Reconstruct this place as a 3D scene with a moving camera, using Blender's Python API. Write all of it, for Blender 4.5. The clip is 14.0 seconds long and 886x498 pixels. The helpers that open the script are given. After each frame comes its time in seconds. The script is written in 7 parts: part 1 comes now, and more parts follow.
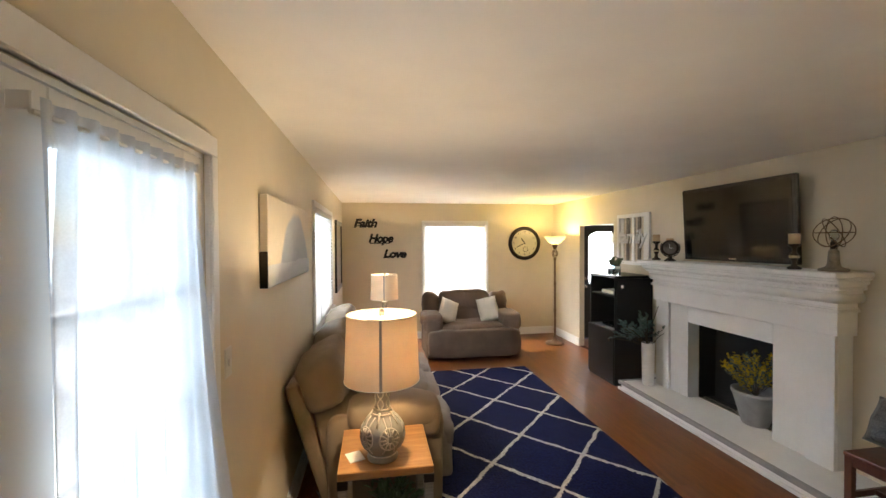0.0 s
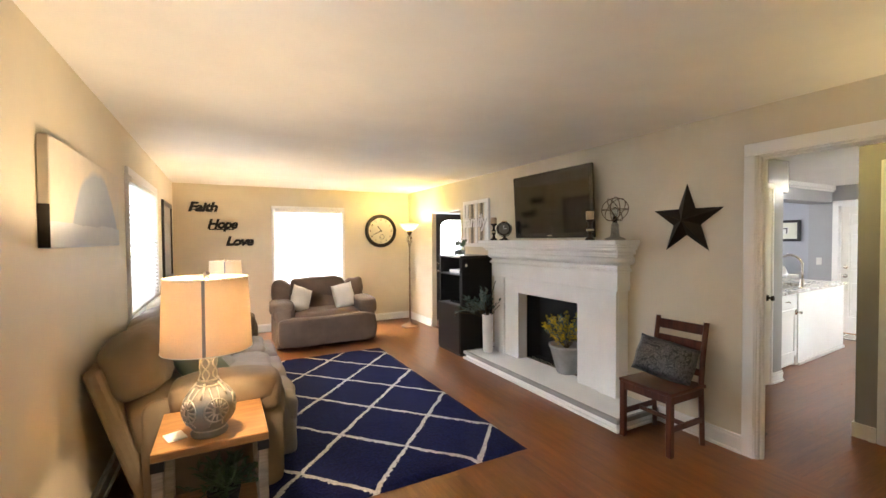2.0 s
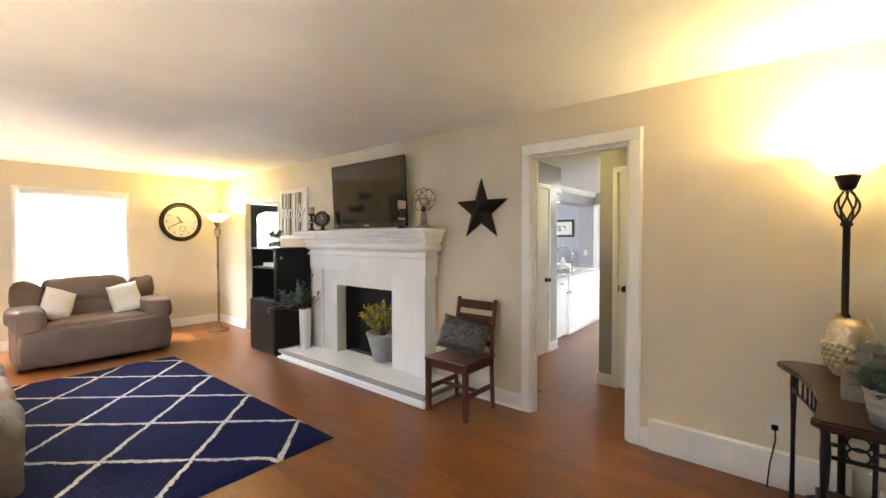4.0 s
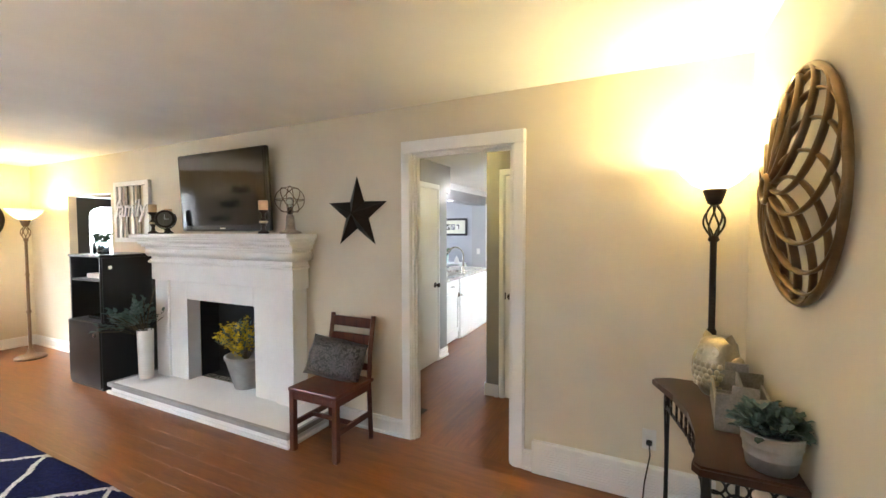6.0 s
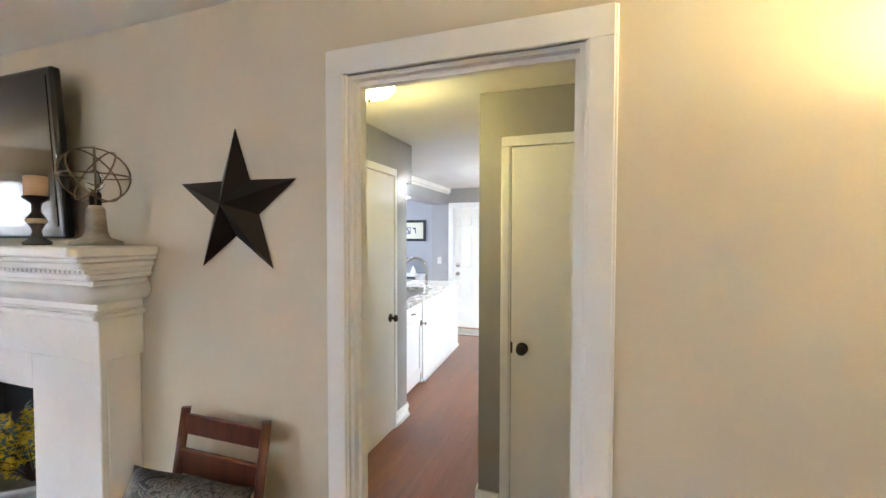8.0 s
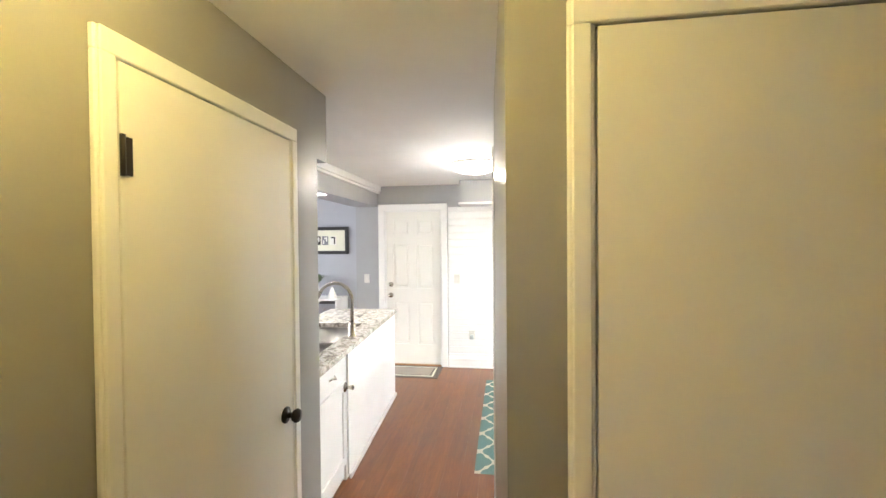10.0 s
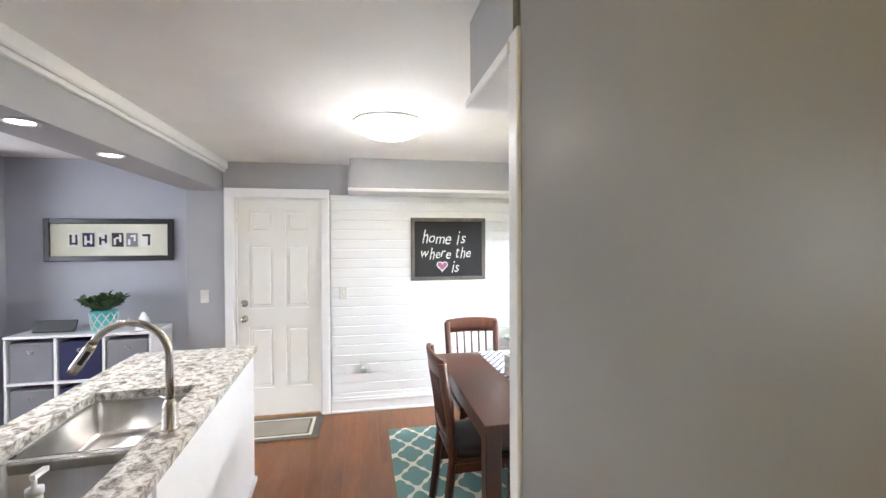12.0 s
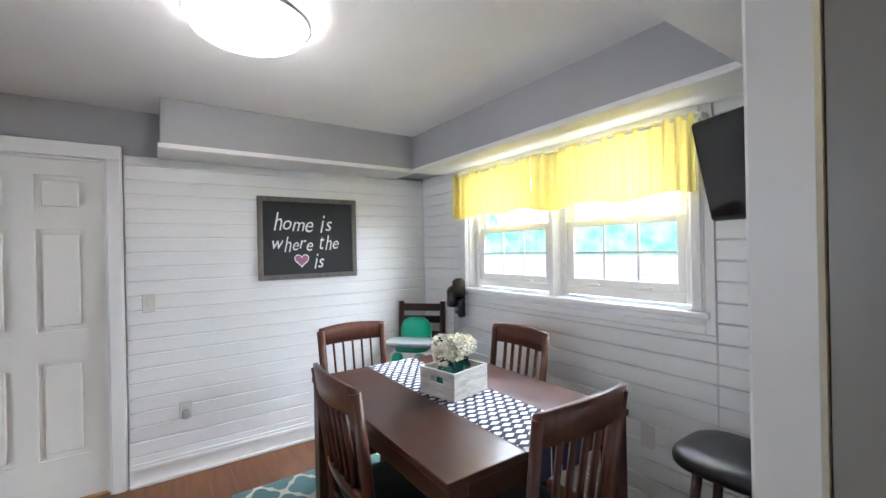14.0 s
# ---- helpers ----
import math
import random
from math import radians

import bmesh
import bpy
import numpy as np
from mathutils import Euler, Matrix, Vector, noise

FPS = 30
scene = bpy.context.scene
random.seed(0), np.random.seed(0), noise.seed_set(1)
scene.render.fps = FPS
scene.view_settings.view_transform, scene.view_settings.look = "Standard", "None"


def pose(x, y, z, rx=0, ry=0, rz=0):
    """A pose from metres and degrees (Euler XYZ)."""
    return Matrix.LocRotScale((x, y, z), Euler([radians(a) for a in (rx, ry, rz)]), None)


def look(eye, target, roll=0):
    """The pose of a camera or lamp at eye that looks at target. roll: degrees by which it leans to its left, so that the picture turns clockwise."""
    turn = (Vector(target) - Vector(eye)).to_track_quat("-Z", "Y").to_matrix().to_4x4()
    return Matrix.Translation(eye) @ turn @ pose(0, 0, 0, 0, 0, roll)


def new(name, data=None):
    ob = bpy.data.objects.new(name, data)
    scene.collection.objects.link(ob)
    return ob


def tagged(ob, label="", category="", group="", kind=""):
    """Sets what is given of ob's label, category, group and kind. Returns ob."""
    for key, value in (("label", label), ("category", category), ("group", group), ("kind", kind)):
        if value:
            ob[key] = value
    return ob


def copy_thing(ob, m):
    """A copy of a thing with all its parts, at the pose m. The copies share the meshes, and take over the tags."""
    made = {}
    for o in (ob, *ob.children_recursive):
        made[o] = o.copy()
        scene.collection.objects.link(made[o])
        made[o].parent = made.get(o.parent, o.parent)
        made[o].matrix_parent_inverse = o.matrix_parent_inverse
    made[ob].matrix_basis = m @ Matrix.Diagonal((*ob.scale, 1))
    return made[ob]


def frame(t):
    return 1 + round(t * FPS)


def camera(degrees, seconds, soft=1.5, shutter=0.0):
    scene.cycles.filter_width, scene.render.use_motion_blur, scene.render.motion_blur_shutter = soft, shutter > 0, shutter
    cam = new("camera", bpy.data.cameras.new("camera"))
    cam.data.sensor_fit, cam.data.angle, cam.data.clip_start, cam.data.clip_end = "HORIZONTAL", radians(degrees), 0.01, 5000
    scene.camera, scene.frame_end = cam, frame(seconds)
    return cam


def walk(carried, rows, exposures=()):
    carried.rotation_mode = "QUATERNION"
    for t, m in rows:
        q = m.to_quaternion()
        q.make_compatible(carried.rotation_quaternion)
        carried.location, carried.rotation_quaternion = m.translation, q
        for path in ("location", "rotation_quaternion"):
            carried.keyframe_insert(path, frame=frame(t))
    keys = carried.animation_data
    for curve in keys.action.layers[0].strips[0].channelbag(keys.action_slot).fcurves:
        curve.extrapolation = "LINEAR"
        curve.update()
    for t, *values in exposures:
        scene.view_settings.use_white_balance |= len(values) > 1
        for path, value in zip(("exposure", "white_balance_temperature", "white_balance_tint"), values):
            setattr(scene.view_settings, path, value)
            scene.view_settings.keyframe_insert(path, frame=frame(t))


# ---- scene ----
cam = camera(93.8, 14.0)
PATH = [
    (0, (0.613, 0.287, 1.735), (0.937, 2.26, 1.699), -0.3),
    (0.5, (0.632, 0.265, 1.682), (1.092, 2.211, 1.642), -0.4),
    (1, (0.657, 0.245, 1.623), (1.266, 2.15, 1.581), -0.5),
    (1.5, (0.703, 0.218, 1.575), (1.468, 2.065, 1.531), -0.5),
    (2, (0.718, 0.177, 1.533), (1.655, 1.943, 1.485), -0.4),
    (2.5, (0.76, 0.145, 1.489), (1.864, 1.812, 1.436), -0.3),
    (3, (0.806, 0.12, 1.431), (2.062, 1.675, 1.382), -0.1),
    (3.5, (0.848, 0.099, 1.411), (2.252, 1.524, 1.361), -0.0),
    (4, (0.91, 0.069, 1.415), (2.445, 1.351, 1.366), -0.1),
    (4.2, (0.946, 0.045, 1.445), (2.523, 1.274, 1.384), -0.3),
    (6.5, (1.593, 0.241, 1.522), (3.415, 1.063, 1.449), 0.2),
    (7, (1.922, 0.436, 1.522), (3.769, 1.198, 1.451), 0.4),
    (7.5, (2.311, 0.669, 1.528), (4.179, 1.38, 1.457), 0.3),
    (8, (2.717, 0.907, 1.554), (4.604, 1.566, 1.488), 0.1),
    (10.5, (4.389, 1.578, 1.593), (6.382, 1.747, 1.565), -0.4),
    (11, (4.705, 1.678, 1.587), (6.704, 1.708, 1.556), -0.2),
    (11.5, (5.023, 1.796, 1.589), (7.018, 1.646, 1.559), -0.1),
    (12, (5.319, 1.9, 1.576), (7.283, 1.521, 1.556), -0.3),
    (12.5, (5.588, 1.949, 1.567), (7.501, 1.366, 1.54), -0.3),
    (13, (5.817, 2.058, 1.496), (7.639, 1.233, 1.504), -0.8),
    (13.5, (5.972, 2.048, 1.521), (7.702, 1.044, 1.502), -1.1),
    (14, (6.129, 2.038, 1.434), (7.775, 0.902, 1.432), -1.2),
]
EXPOSURES = [(0, 0.68, 6200, 8), (1.5, 1.12, 6300, 9), (3, 1.45, 6150, 9), (6.5, 1.6, 5700, 7), (8, 1.68, 5550, 8), (10.5, 1.42, 6450, 10), (11.5, 1.2, 6200, 11), (12.5, 1.02, 5900, 12), (13, 0.93, 5850, 12), (14, 0.26, 5750, 12)]
walk(cam, [(t, look(eye, target, roll)) for t, eye, target, roll in PATH], EXPOSURES)

# ---- world and lights ----
world = bpy.data.worlds.new("world")
scene.world = world
world.use_nodes = True
wn = world.node_tree.nodes
sky = wn.new("ShaderNodeTexSky")
sky.sky_type, sky.sun_disc = "NISHITA", False
sky.sun_elevation, sky.sun_rotation = radians(52), radians(-29)
wn["Background"].inputs["Strength"].default_value = 0.15
world.node_tree.links.new(sky.outputs["Color"], wn["Background"].inputs["Color"])


def lamp(name, kind, m, energy, colour, **more):
    d = bpy.data.lights.new(name, kind)
    d.energy, d.color = energy, colour
    if kind == "POINT":
        d.shadow_soft_size = more["radius"]
    elif kind == "AREA":
        d.shape, d.size, d.size_y = "RECTANGLE", more["w"], more["h"]
    elif kind == "SUN":
        d.angle = radians(more["deg"])
    elif kind == "SPOT":
        d.spot_size, d.spot_blend, d.shadow_soft_size = radians(more["cone"]), 0.6, 0.04
    ob = new(name, d)
    ob.matrix_world = m
    return ob


lamp("sun", "SUN", look((0, 0, 0), (0.3, -0.55, -0.8)), 5.0, (1, 0.95, 0.88), deg=0.5)
DAY = (0.86, 0.93, 1.0)
WARM = (1.0, 0.70, 0.38)
lamp("day_north", "AREA", look((2.06, 7.86, 1.3), (2.06, 0, 1.1)), 230, (1, 0.98, 0.96), w=1.1, h=1.5)
lamp("day_west", "AREA", look((-0.13, 5.02, 1.5), (3, 5.02, 1.3)), 45, DAY, w=1.4, h=1.1)
lamp("day_patio_door", "AREA", look((-0.5, 1.4, 1.3), (3, 1.4, 1.1)), 26, (0.72, 0.87, 1.0), w=1.0, h=1.7)
lamp("day_entry", "AREA", look((4.64, 7.4, 1.45), (4.5, 3, 1.2)), 14, (1, 1, 1), w=0.6, h=0.9)
lamp("day_kitchen", "AREA", look((7.86, -0.22, 1.82), (7.86, 3, 1.0)), 150, (0.95, 0.98, 1), w=1.6, h=0.45)
# fill lamp added in the unseen part of the family room, no window there
lamp("day_family_room", "AREA", look((7.6, 5.9, 1.5), (8.0, 2, 1.2)), 30, (0.95, 0.97, 1), w=1.6, h=1.2)
lamp("bulb_table_near", "POINT", pose(0.645, 2.48, 1.25), 20, (1.0, 0.74, 0.45), radius=0.035)
lamp("bulb_table_far", "POINT", pose(0.74, 6.2, 1.165), 32, WARM, radius=0.035)
lamp("bulb_torch_far", "POINT", pose(3.6, 6.86, 1.78), 28, (1.0, 0.70, 0.22), radius=0.05)
lamp("bulb_torch_near", "POINT", pose(3.79, -0.15, 1.83), 22, (1.0, 0.74, 0.32), radius=0.05)
lamp("bulb_hall", "POINT", pose(4.58, 1.95, 2.25), 20, (1.0, 0.78, 0.26), radius=0.06)
lamp("bulb_dining", "POINT", pose(7.8, 1.74, 2.235), 34, (1.0, 0.93, 0.85), radius=0.09)
lamp("spot_recess_a", "SPOT", look((7.24, 3.22, 2.06), (7.24, 3.22, 0)), 22, (1, 0.97, 0.93), cone=120)
lamp("spot_recess_b", "SPOT", look((7.86, 3.23, 2.06), (7.86, 3.23, 0)), 22, (1, 0.97, 0.93), cone=120)


# ---- materials ----
def nodes_of(name):
    m = bpy.data.materials.new(name)
    m.use_nodes = True
    t = m.node_tree
    return m, t, t.nodes["Principled BSDF"]


def add(t, kind, **values):
    n = t.nodes.new(kind)
    for k, v in values.items():
        n.inputs[k].default_value = v
    return n


def coords(t, scale=(1, 1, 1), out="Object"):
    c, m = t.nodes.new("ShaderNodeTexCoord"), t.nodes.new("ShaderNodeMapping")
    m.inputs["Scale"].default_value = scale
    t.links.new(c.outputs[out], m.inputs["Vector"])
    return m.outputs["Vector"]


def ramp(t, fac, *stops):
    r = t.nodes.new("ShaderNodeValToRGB")
    e = r.color_ramp.elements
    while len(e) < len(stops):
        e.new(0.5)
    for x, (p, c) in zip(e, stops):
        x.position, x.color = p, (*c, 1)
    t.links.new(fac, r.inputs["Fac"])
    return r.outputs["Color"]


def mix(t, kind, fac, a, b):
    n = t.nodes.new("ShaderNodeMix")
    n.data_type, n.blend_type = "RGBA", kind
    for key, v in ((0, fac), (6, a), (7, b)):
        if isinstance(v, bpy.types.NodeSocket):
            t.links.new(v, n.inputs[key])
        else:
            n.inputs[key].default_value = v if key == 0 else (*v, 1)
    return n.outputs[2]


def math_node(t, op, a, b=0.0, c=0.0):
    n = t.nodes.new("ShaderNodeMath")
    n.operation = op
    for i, v in enumerate((a, b, c)):
        if isinstance(v, bpy.types.NodeSocket):
            t.links.new(v, n.inputs[i])
        else:
            n.inputs[i].default_value = v
    return n.outputs[0]


def bump(t, b, height, strength, distance=0.01):
    n = add(t, "ShaderNodeBump", Strength=strength, Distance=distance)
    t.links.new(height, n.inputs["Height"])
    t.links.new(n.outputs["Normal"], b.inputs["Normal"])


def noise_tex(t, vec, scale, detail=4.0, rough=0.55, distortion=0.0):
    n = add(t, "ShaderNodeTexNoise", Scale=scale, Detail=detail, Roughness=rough, Distortion=distortion)
    t.links.new(vec, n.inputs["Vector"])
    return n.outputs["Fac"]


def plain(name, colour, rough=0.6, metal=0.0, vary=0.12, scale=2.5, grain=90.0, relief=0.1, stretch=(1, 1, 1), coat=0.0, sheen=0.0, spec=0.5):
    """Colour with slow and fine variation, fine relief and uneven gloss."""
    m, t, b = nodes_of(name)
    v = coords(t, stretch)
    slow, fine = noise_tex(t, v, scale), noise_tex(t, v, grain, 3)
    lo, hi = tuple(c * (1 - vary) for c in colour), tuple(min(1, c * (1 + vary)) for c in colour)
    c = ramp(t, slow, (0.3, lo), (0.7, hi))
    c = mix(t, "MULTIPLY", vary, c, ramp(t, fine, (0.35, (0.75, 0.75, 0.75)), (0.65, (1, 1, 1))))
    t.links.new(c, b.inputs["Base Color"])
    r = math_node(t, "MULTIPLY_ADD", slow, 0.2 * rough, rough * 0.9)
    t.links.new(r, b.inputs["Roughness"])
    b.inputs["Metallic"].default_value = metal
    b.inputs["Coat Weight"].default_value = coat
    b.inputs["Sheen Weight"].default_value = sheen
    b.inputs["Specular IOR Level"].default_value = spec
    if relief:
        bump(t, b, fine, relief, 0.004)
    return m


def wood(name, dark, light, rough=0.35, along=0, scale=1.0, random_tone=0.0, coat=0.0, relief=0.08):
    m, t, b = nodes_of(name)
    st = [9.0, 9.0, 9.0]
    st[along] = 0.8
    v = coords(t, tuple(q * scale for q in st))
    if random_tone:
        info = t.nodes.new("ShaderNodeObjectInfo")
        sh = t.nodes.new("ShaderNodeVectorMath")
        sh.operation = "ADD"
        off = math_node(t, "MULTIPLY", info.outputs["Random"], 57.0)
        t.links.new(v, sh.inputs[0])
        t.links.new(off, sh.inputs[1])
        v = sh.outputs[0]
    g = noise_tex(t, v, 2.2, 6, 0.6, 0.8)
    f = noise_tex(t, v, 14, 3, 0.5)
    c = ramp(t, g, (0.28, dark), (0.72, light))
    c = mix(t, "MULTIPLY", 0.35, c, ramp(t, f, (0.4, (0.6, 0.55, 0.5)), (0.6, (1, 1, 1))))
    if random_tone:
        tone = ramp(t, info.outputs["Random"], (0.0, (1 - random_tone,) * 3), (1.0, (1.0, 1.0, 1.0)))
        c = mix(t, "MULTIPLY", 1.0, c, tone)
    t.links.new(c, b.inputs["Base Color"])
    t.links.new(math_node(t, "MULTIPLY_ADD", g, 0.25 * rough, rough * 0.85), b.inputs["Roughness"])
    b.inputs["Coat Weight"].default_value = coat
    b.inputs["Specular IOR Level"].default_value = 0.4
    b.inputs["Coat Roughness"].default_value = 0.15
    bump(t, b, f, relief, 0.002)
    return m


def glass(name, colour=(1, 1, 1), rough=0.0):
    m, t, b = nodes_of(name)
    b.inputs["Base Color"].default_value = (*colour, 1)
    b.inputs["Roughness"].default_value = rough
    b.inputs["Transmission Weight"].default_value = 1
    b.inputs["IOR"].default_value = 1.45
    return m


def cloth_thin(name, colour, through_light, rough=0.8, clear=0.0):
    """Thin cloth or paper that lets light through."""
    m, t, b = nodes_of(name)
    v = coords(t, (1, 1, 1))
    f = noise_tex(t, v, 220, 2)
    s = noise_tex(t, v, 5, 3)
    c = mix(t, "MULTIPLY", 0.25, ramp(t, s, (0.3, tuple(q * 0.9 for q in colour)), (0.7, colour)), ramp(t, f, (0.4, (0.8, 0.8, 0.8)), (0.6, (1, 1, 1))))
    t.links.new(c, b.inputs["Base Color"])
    b.inputs["Roughness"].default_value = rough
    tr = t.nodes.new("ShaderNodeBsdfTranslucent")
    t.links.new(c, tr.inputs["Color"])
    mx = t.nodes.new("ShaderNodeMixShader")
    mx.inputs[0].default_value = through_light
    t.links.new(b.outputs[0], mx.inputs[1])
    t.links.new(tr.outputs[0], mx.inputs[2])
    last = mx
    if clear:
        tp = t.nodes.new("ShaderNodeBsdfTransparent")
        last = t.nodes.new("ShaderNodeMixShader")
        last.inputs[0].default_value = clear
        t.links.new(mx.outputs[0], last.inputs[1])
        t.links.new(tp.outputs[0], last.inputs[2])
    t.links.new(last.outputs[0], t.nodes["Material Output"].inputs["Surface"])
    return m


def glow(name, colour, strength):
    m, t, b = nodes_of(name)
    b.inputs["Base Color"].default_value = (*colour, 1)
    b.inputs["Emission Color"].default_value = (*colour, 1)
    b.inputs["Emission Strength"].default_value = strength
    return m


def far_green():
    """Distant trees, their overexposed daylight put into emission: pale mint with brighter gaps."""
    m, t, b = nodes_of("glowing_far_trees")
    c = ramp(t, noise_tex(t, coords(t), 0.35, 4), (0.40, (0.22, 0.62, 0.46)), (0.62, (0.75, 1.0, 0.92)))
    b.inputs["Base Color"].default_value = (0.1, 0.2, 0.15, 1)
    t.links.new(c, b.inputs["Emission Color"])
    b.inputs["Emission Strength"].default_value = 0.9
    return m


BEIGE = plain("beige_wall_paint", (0.65, 0.58, 0.45), 0.55, vary=0.04, grain=160, relief=0.12)
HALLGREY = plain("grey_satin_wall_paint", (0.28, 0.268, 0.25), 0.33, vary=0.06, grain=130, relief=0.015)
KITGREY = plain("blue_grey_wall_paint", (0.40, 0.41, 0.45), 0.5, vary=0.04, grain=140, relief=0.1)
SOFFIT = plain("warm_grey_soffit_paint", (0.37, 0.37, 0.38), 0.5, vary=0.04, grain=140, relief=0.1)
CEIL = plain("ceiling_paint", (0.86, 0.85, 0.83), 0.85, vary=0.03, grain=120, relief=0.12)
TRIM = plain("white_trim_paint", (0.80, 0.79, 0.77), 0.35, vary=0.03, grain=60, relief=0.05)
BRICKWHITE = plain("white_painted_surround", (0.83, 0.82, 0.80), 0.4, vary=0.05, grain=40, relief=0.2)
SHIP = plain("white_shiplap_paint", (0.80, 0.80, 0.79), 0.38, vary=0.03, grain=50, relief=0.08, stretch=(1, 1, 4))
DOORWHITE = plain("door_paint", (0.79, 0.77, 0.72), 0.4, vary=0.03, grain=70, relief=0.06)
FLOORWOOD = wood("red_brown_strip_floor", (0.160, 0.053, 0.013), (0.255, 0.092, 0.024), 0.32, 0, 1.0, 0.16, coat=0.08)
FLOORBASE = plain("floor_joint_dark", (0.03, 0.014, 0.008), 0.7)
HEARTHGREY = plain("grey_hearth_edge_tile", (0.30, 0.29, 0.28), 0.5)
BLACKBOX = plain("sooty_black", (0.012, 0.012, 0.013), 0.8)
SOFAFAB = plain("taupe_microfibre", (0.19, 0.142, 0.092), 0.85, vary=0.16, scale=4, grain=260, relief=0.35, sheen=0.08)
# seats: the sofa's taupe made lighter and greyer, daylight put into the colour
SOFADAYLIT = plain("daylit_taupe_microfibre", (0.25, 0.22, 0.20), 0.85, vary=0.16, scale=4, grain=260, relief=0.35, sheen=0.08)
BROWNFAB = plain("brown_microfibre", (0.135, 0.090, 0.064), 0.85, vary=0.2, scale=4, grain=260, relief=0.35, sheen=0.06)
CREAMFAB = plain("cream_pillow_cloth", (0.62, 0.55, 0.46), 0.9, grain=200, relief=0.4)
GREENFAB = plain("sage_green_cloth", (0.16, 0.19, 0.15), 0.9, grain=200, relief=0.4)
CHERRY = wood("cherry_stained_wood", (0.055, 0.014, 0.008), (0.13, 0.036, 0.018), 0.3, 2, 1.0, coat=0.2)
ESPRESSO = wood("espresso_stained_wood", (0.034, 0.012, 0.006), (0.058, 0.020, 0.010), 0.3, 0, 1.0, coat=0.08)
MAHOGANY = wood("dark_mahogany_stain", (0.050, 0.015, 0.008), (0.10, 0.032, 0.017), 0.32, 2, 1.0, coat=0.1)
BLACKWOOD = plain("black_lacquered_wood", (0.012, 0.011, 0.011), 0.3, grain=40)
OAK = wood("honey_oak", (0.27, 0.13, 0.045), (0.43, 0.23, 0.09), 0.4, 0, 1.0)
IRON = plain("dark_bronze_metal", (0.03, 0.023, 0.018), 0.42, 0.7)
BLACKMETAL = plain("black_metal", (0.012, 0.012, 0.012), 0.45, 0.4)
BRONZE = plain("aged_bronze_lamp_metal", (0.16, 0.10, 0.055), 0.45, 0.6)
GOLDBRONZE = plain("brushed_gold_bronze", (0.21, 0.135, 0.066), 0.36, 0.8, vary=0.25, scale=12)
PEWTER = plain("antiqued_silver_ceramic", (0.42, 0.39, 0.33), 0.38, 0.45, vary=0.3, scale=14, grain=60, relief=0.2)
PEWTERDARK = plain("antiqued_recess", (0.24, 0.23, 0.21), 0.5, 0.4)
GOLDLEAF = plain("champagne_gold_ceramic", (0.47, 0.39, 0.26), 0.36, 0.75, vary=0.3, scale=18, grain=70, relief=0.5)
STEEL = plain("brushed_steel", (0.46, 0.44, 0.41), 0.4, 1.0, vary=0.06, grain=120, stretch=(1, 12, 1), relief=0.03)
NICKEL = plain("brushed_nickel", (0.60, 0.56, 0.50), 0.25, 1.0, vary=0.04)
GALV = plain("galvanised_tin", (0.52, 0.53, 0.53), 0.35, 0.9, vary=0.15, scale=20)
SCREEN = plain("dark_screen", (0.008, 0.008, 0.009), 0.07, vary=0.05, relief=0)
PLASTICBLACK = plain("black_plastic", (0.012, 0.012, 0.013), 0.25, relief=0.02)
SHADE = cloth_thin("linen_lampshade", (0.82, 0.67, 0.49), 0.19)
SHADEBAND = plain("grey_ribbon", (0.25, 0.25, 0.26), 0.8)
BOWLGLASS = cloth_thin("frosted_glass_bowl", (0.95, 0.92, 0.85), 0.75, 0.3)
RECESSGLOW = glow("lit_recessed_disc", (1.0, 0.98, 0.95), 12.0)
SHEER = cloth_thin("sheer_white_curtain", (0.80, 0.84, 0.9), 0.42, 0.8, 0.22)
YELLOW = cloth_thin("yellow_valance_cotton", (0.78, 0.65, 0.18), 0.17)
BLIND = cloth_thin("white_blind_slat", (0.90, 0.90, 0.90), 0.45, 0.5)
PANE = glass("window_glass")
JARGLASS = glass("jar_glass", (0.85, 0.93, 0.95))
TEALGLASS = glass("teal_jar_glass", (0.25, 0.6, 0.6))
LEAF = plain("green_leaf", (0.07, 0.12, 0.045), 0.5, vary=0.4, scale=30)
SAGELEAF = plain("eucalyptus_leaf", (0.10, 0.15, 0.13), 0.6, vary=0.3, scale=30)
YELLOWBLOOM = plain("yellow_blossom", (0.72, 0.52, 0.02), 0.7, vary=0.3, scale=30)
WHITEBLOOM = plain("cream_petal", (0.86, 0.83, 0.70), 0.7, vary=0.1, scale=30)
STEM = plain("brown_stem", (0.08, 0.06, 0.03), 0.8)
CONCRETE = plain("grey_concrete_pot", (0.36, 0.35, 0.34), 0.85, vary=0.15, scale=9, relief=0.4)
WHITECERAMIC = plain("white_ceramic", (0.75, 0.73, 0.69), 0.35)
CANDLE = plain("tan_candle_wax", (0.55, 0.38, 0.22), 0.55)
WHITEBOARD = plain("white_laminate", (0.80, 0.80, 0.80), 0.4, relief=0.02)
GREYBIN = plain("grey_fabric_bin", (0.22, 0.22, 0.24), 0.9, grain=200, relief=0.4)
NAVYBIN = plain("navy_fabric_bin", (0.022, 0.024, 0.075), 0.9, grain=200, relief=0.4)
TEAL = plain("teal_ceramic", (0.10, 0.52, 0.52), 0.3)
LEATHER = plain("black_faux_leather", (0.010, 0.009, 0.009), 0.35, scale=6, grain=180, relief=0.3)
GREENPLASTIC = plain("green_plastic", (0.0, 0.32, 0.19), 0.35, relief=0.03)
GREYPLASTIC = plain("grey_plastic", (0.38, 0.42, 0.42), 0.4, relief=0.03)
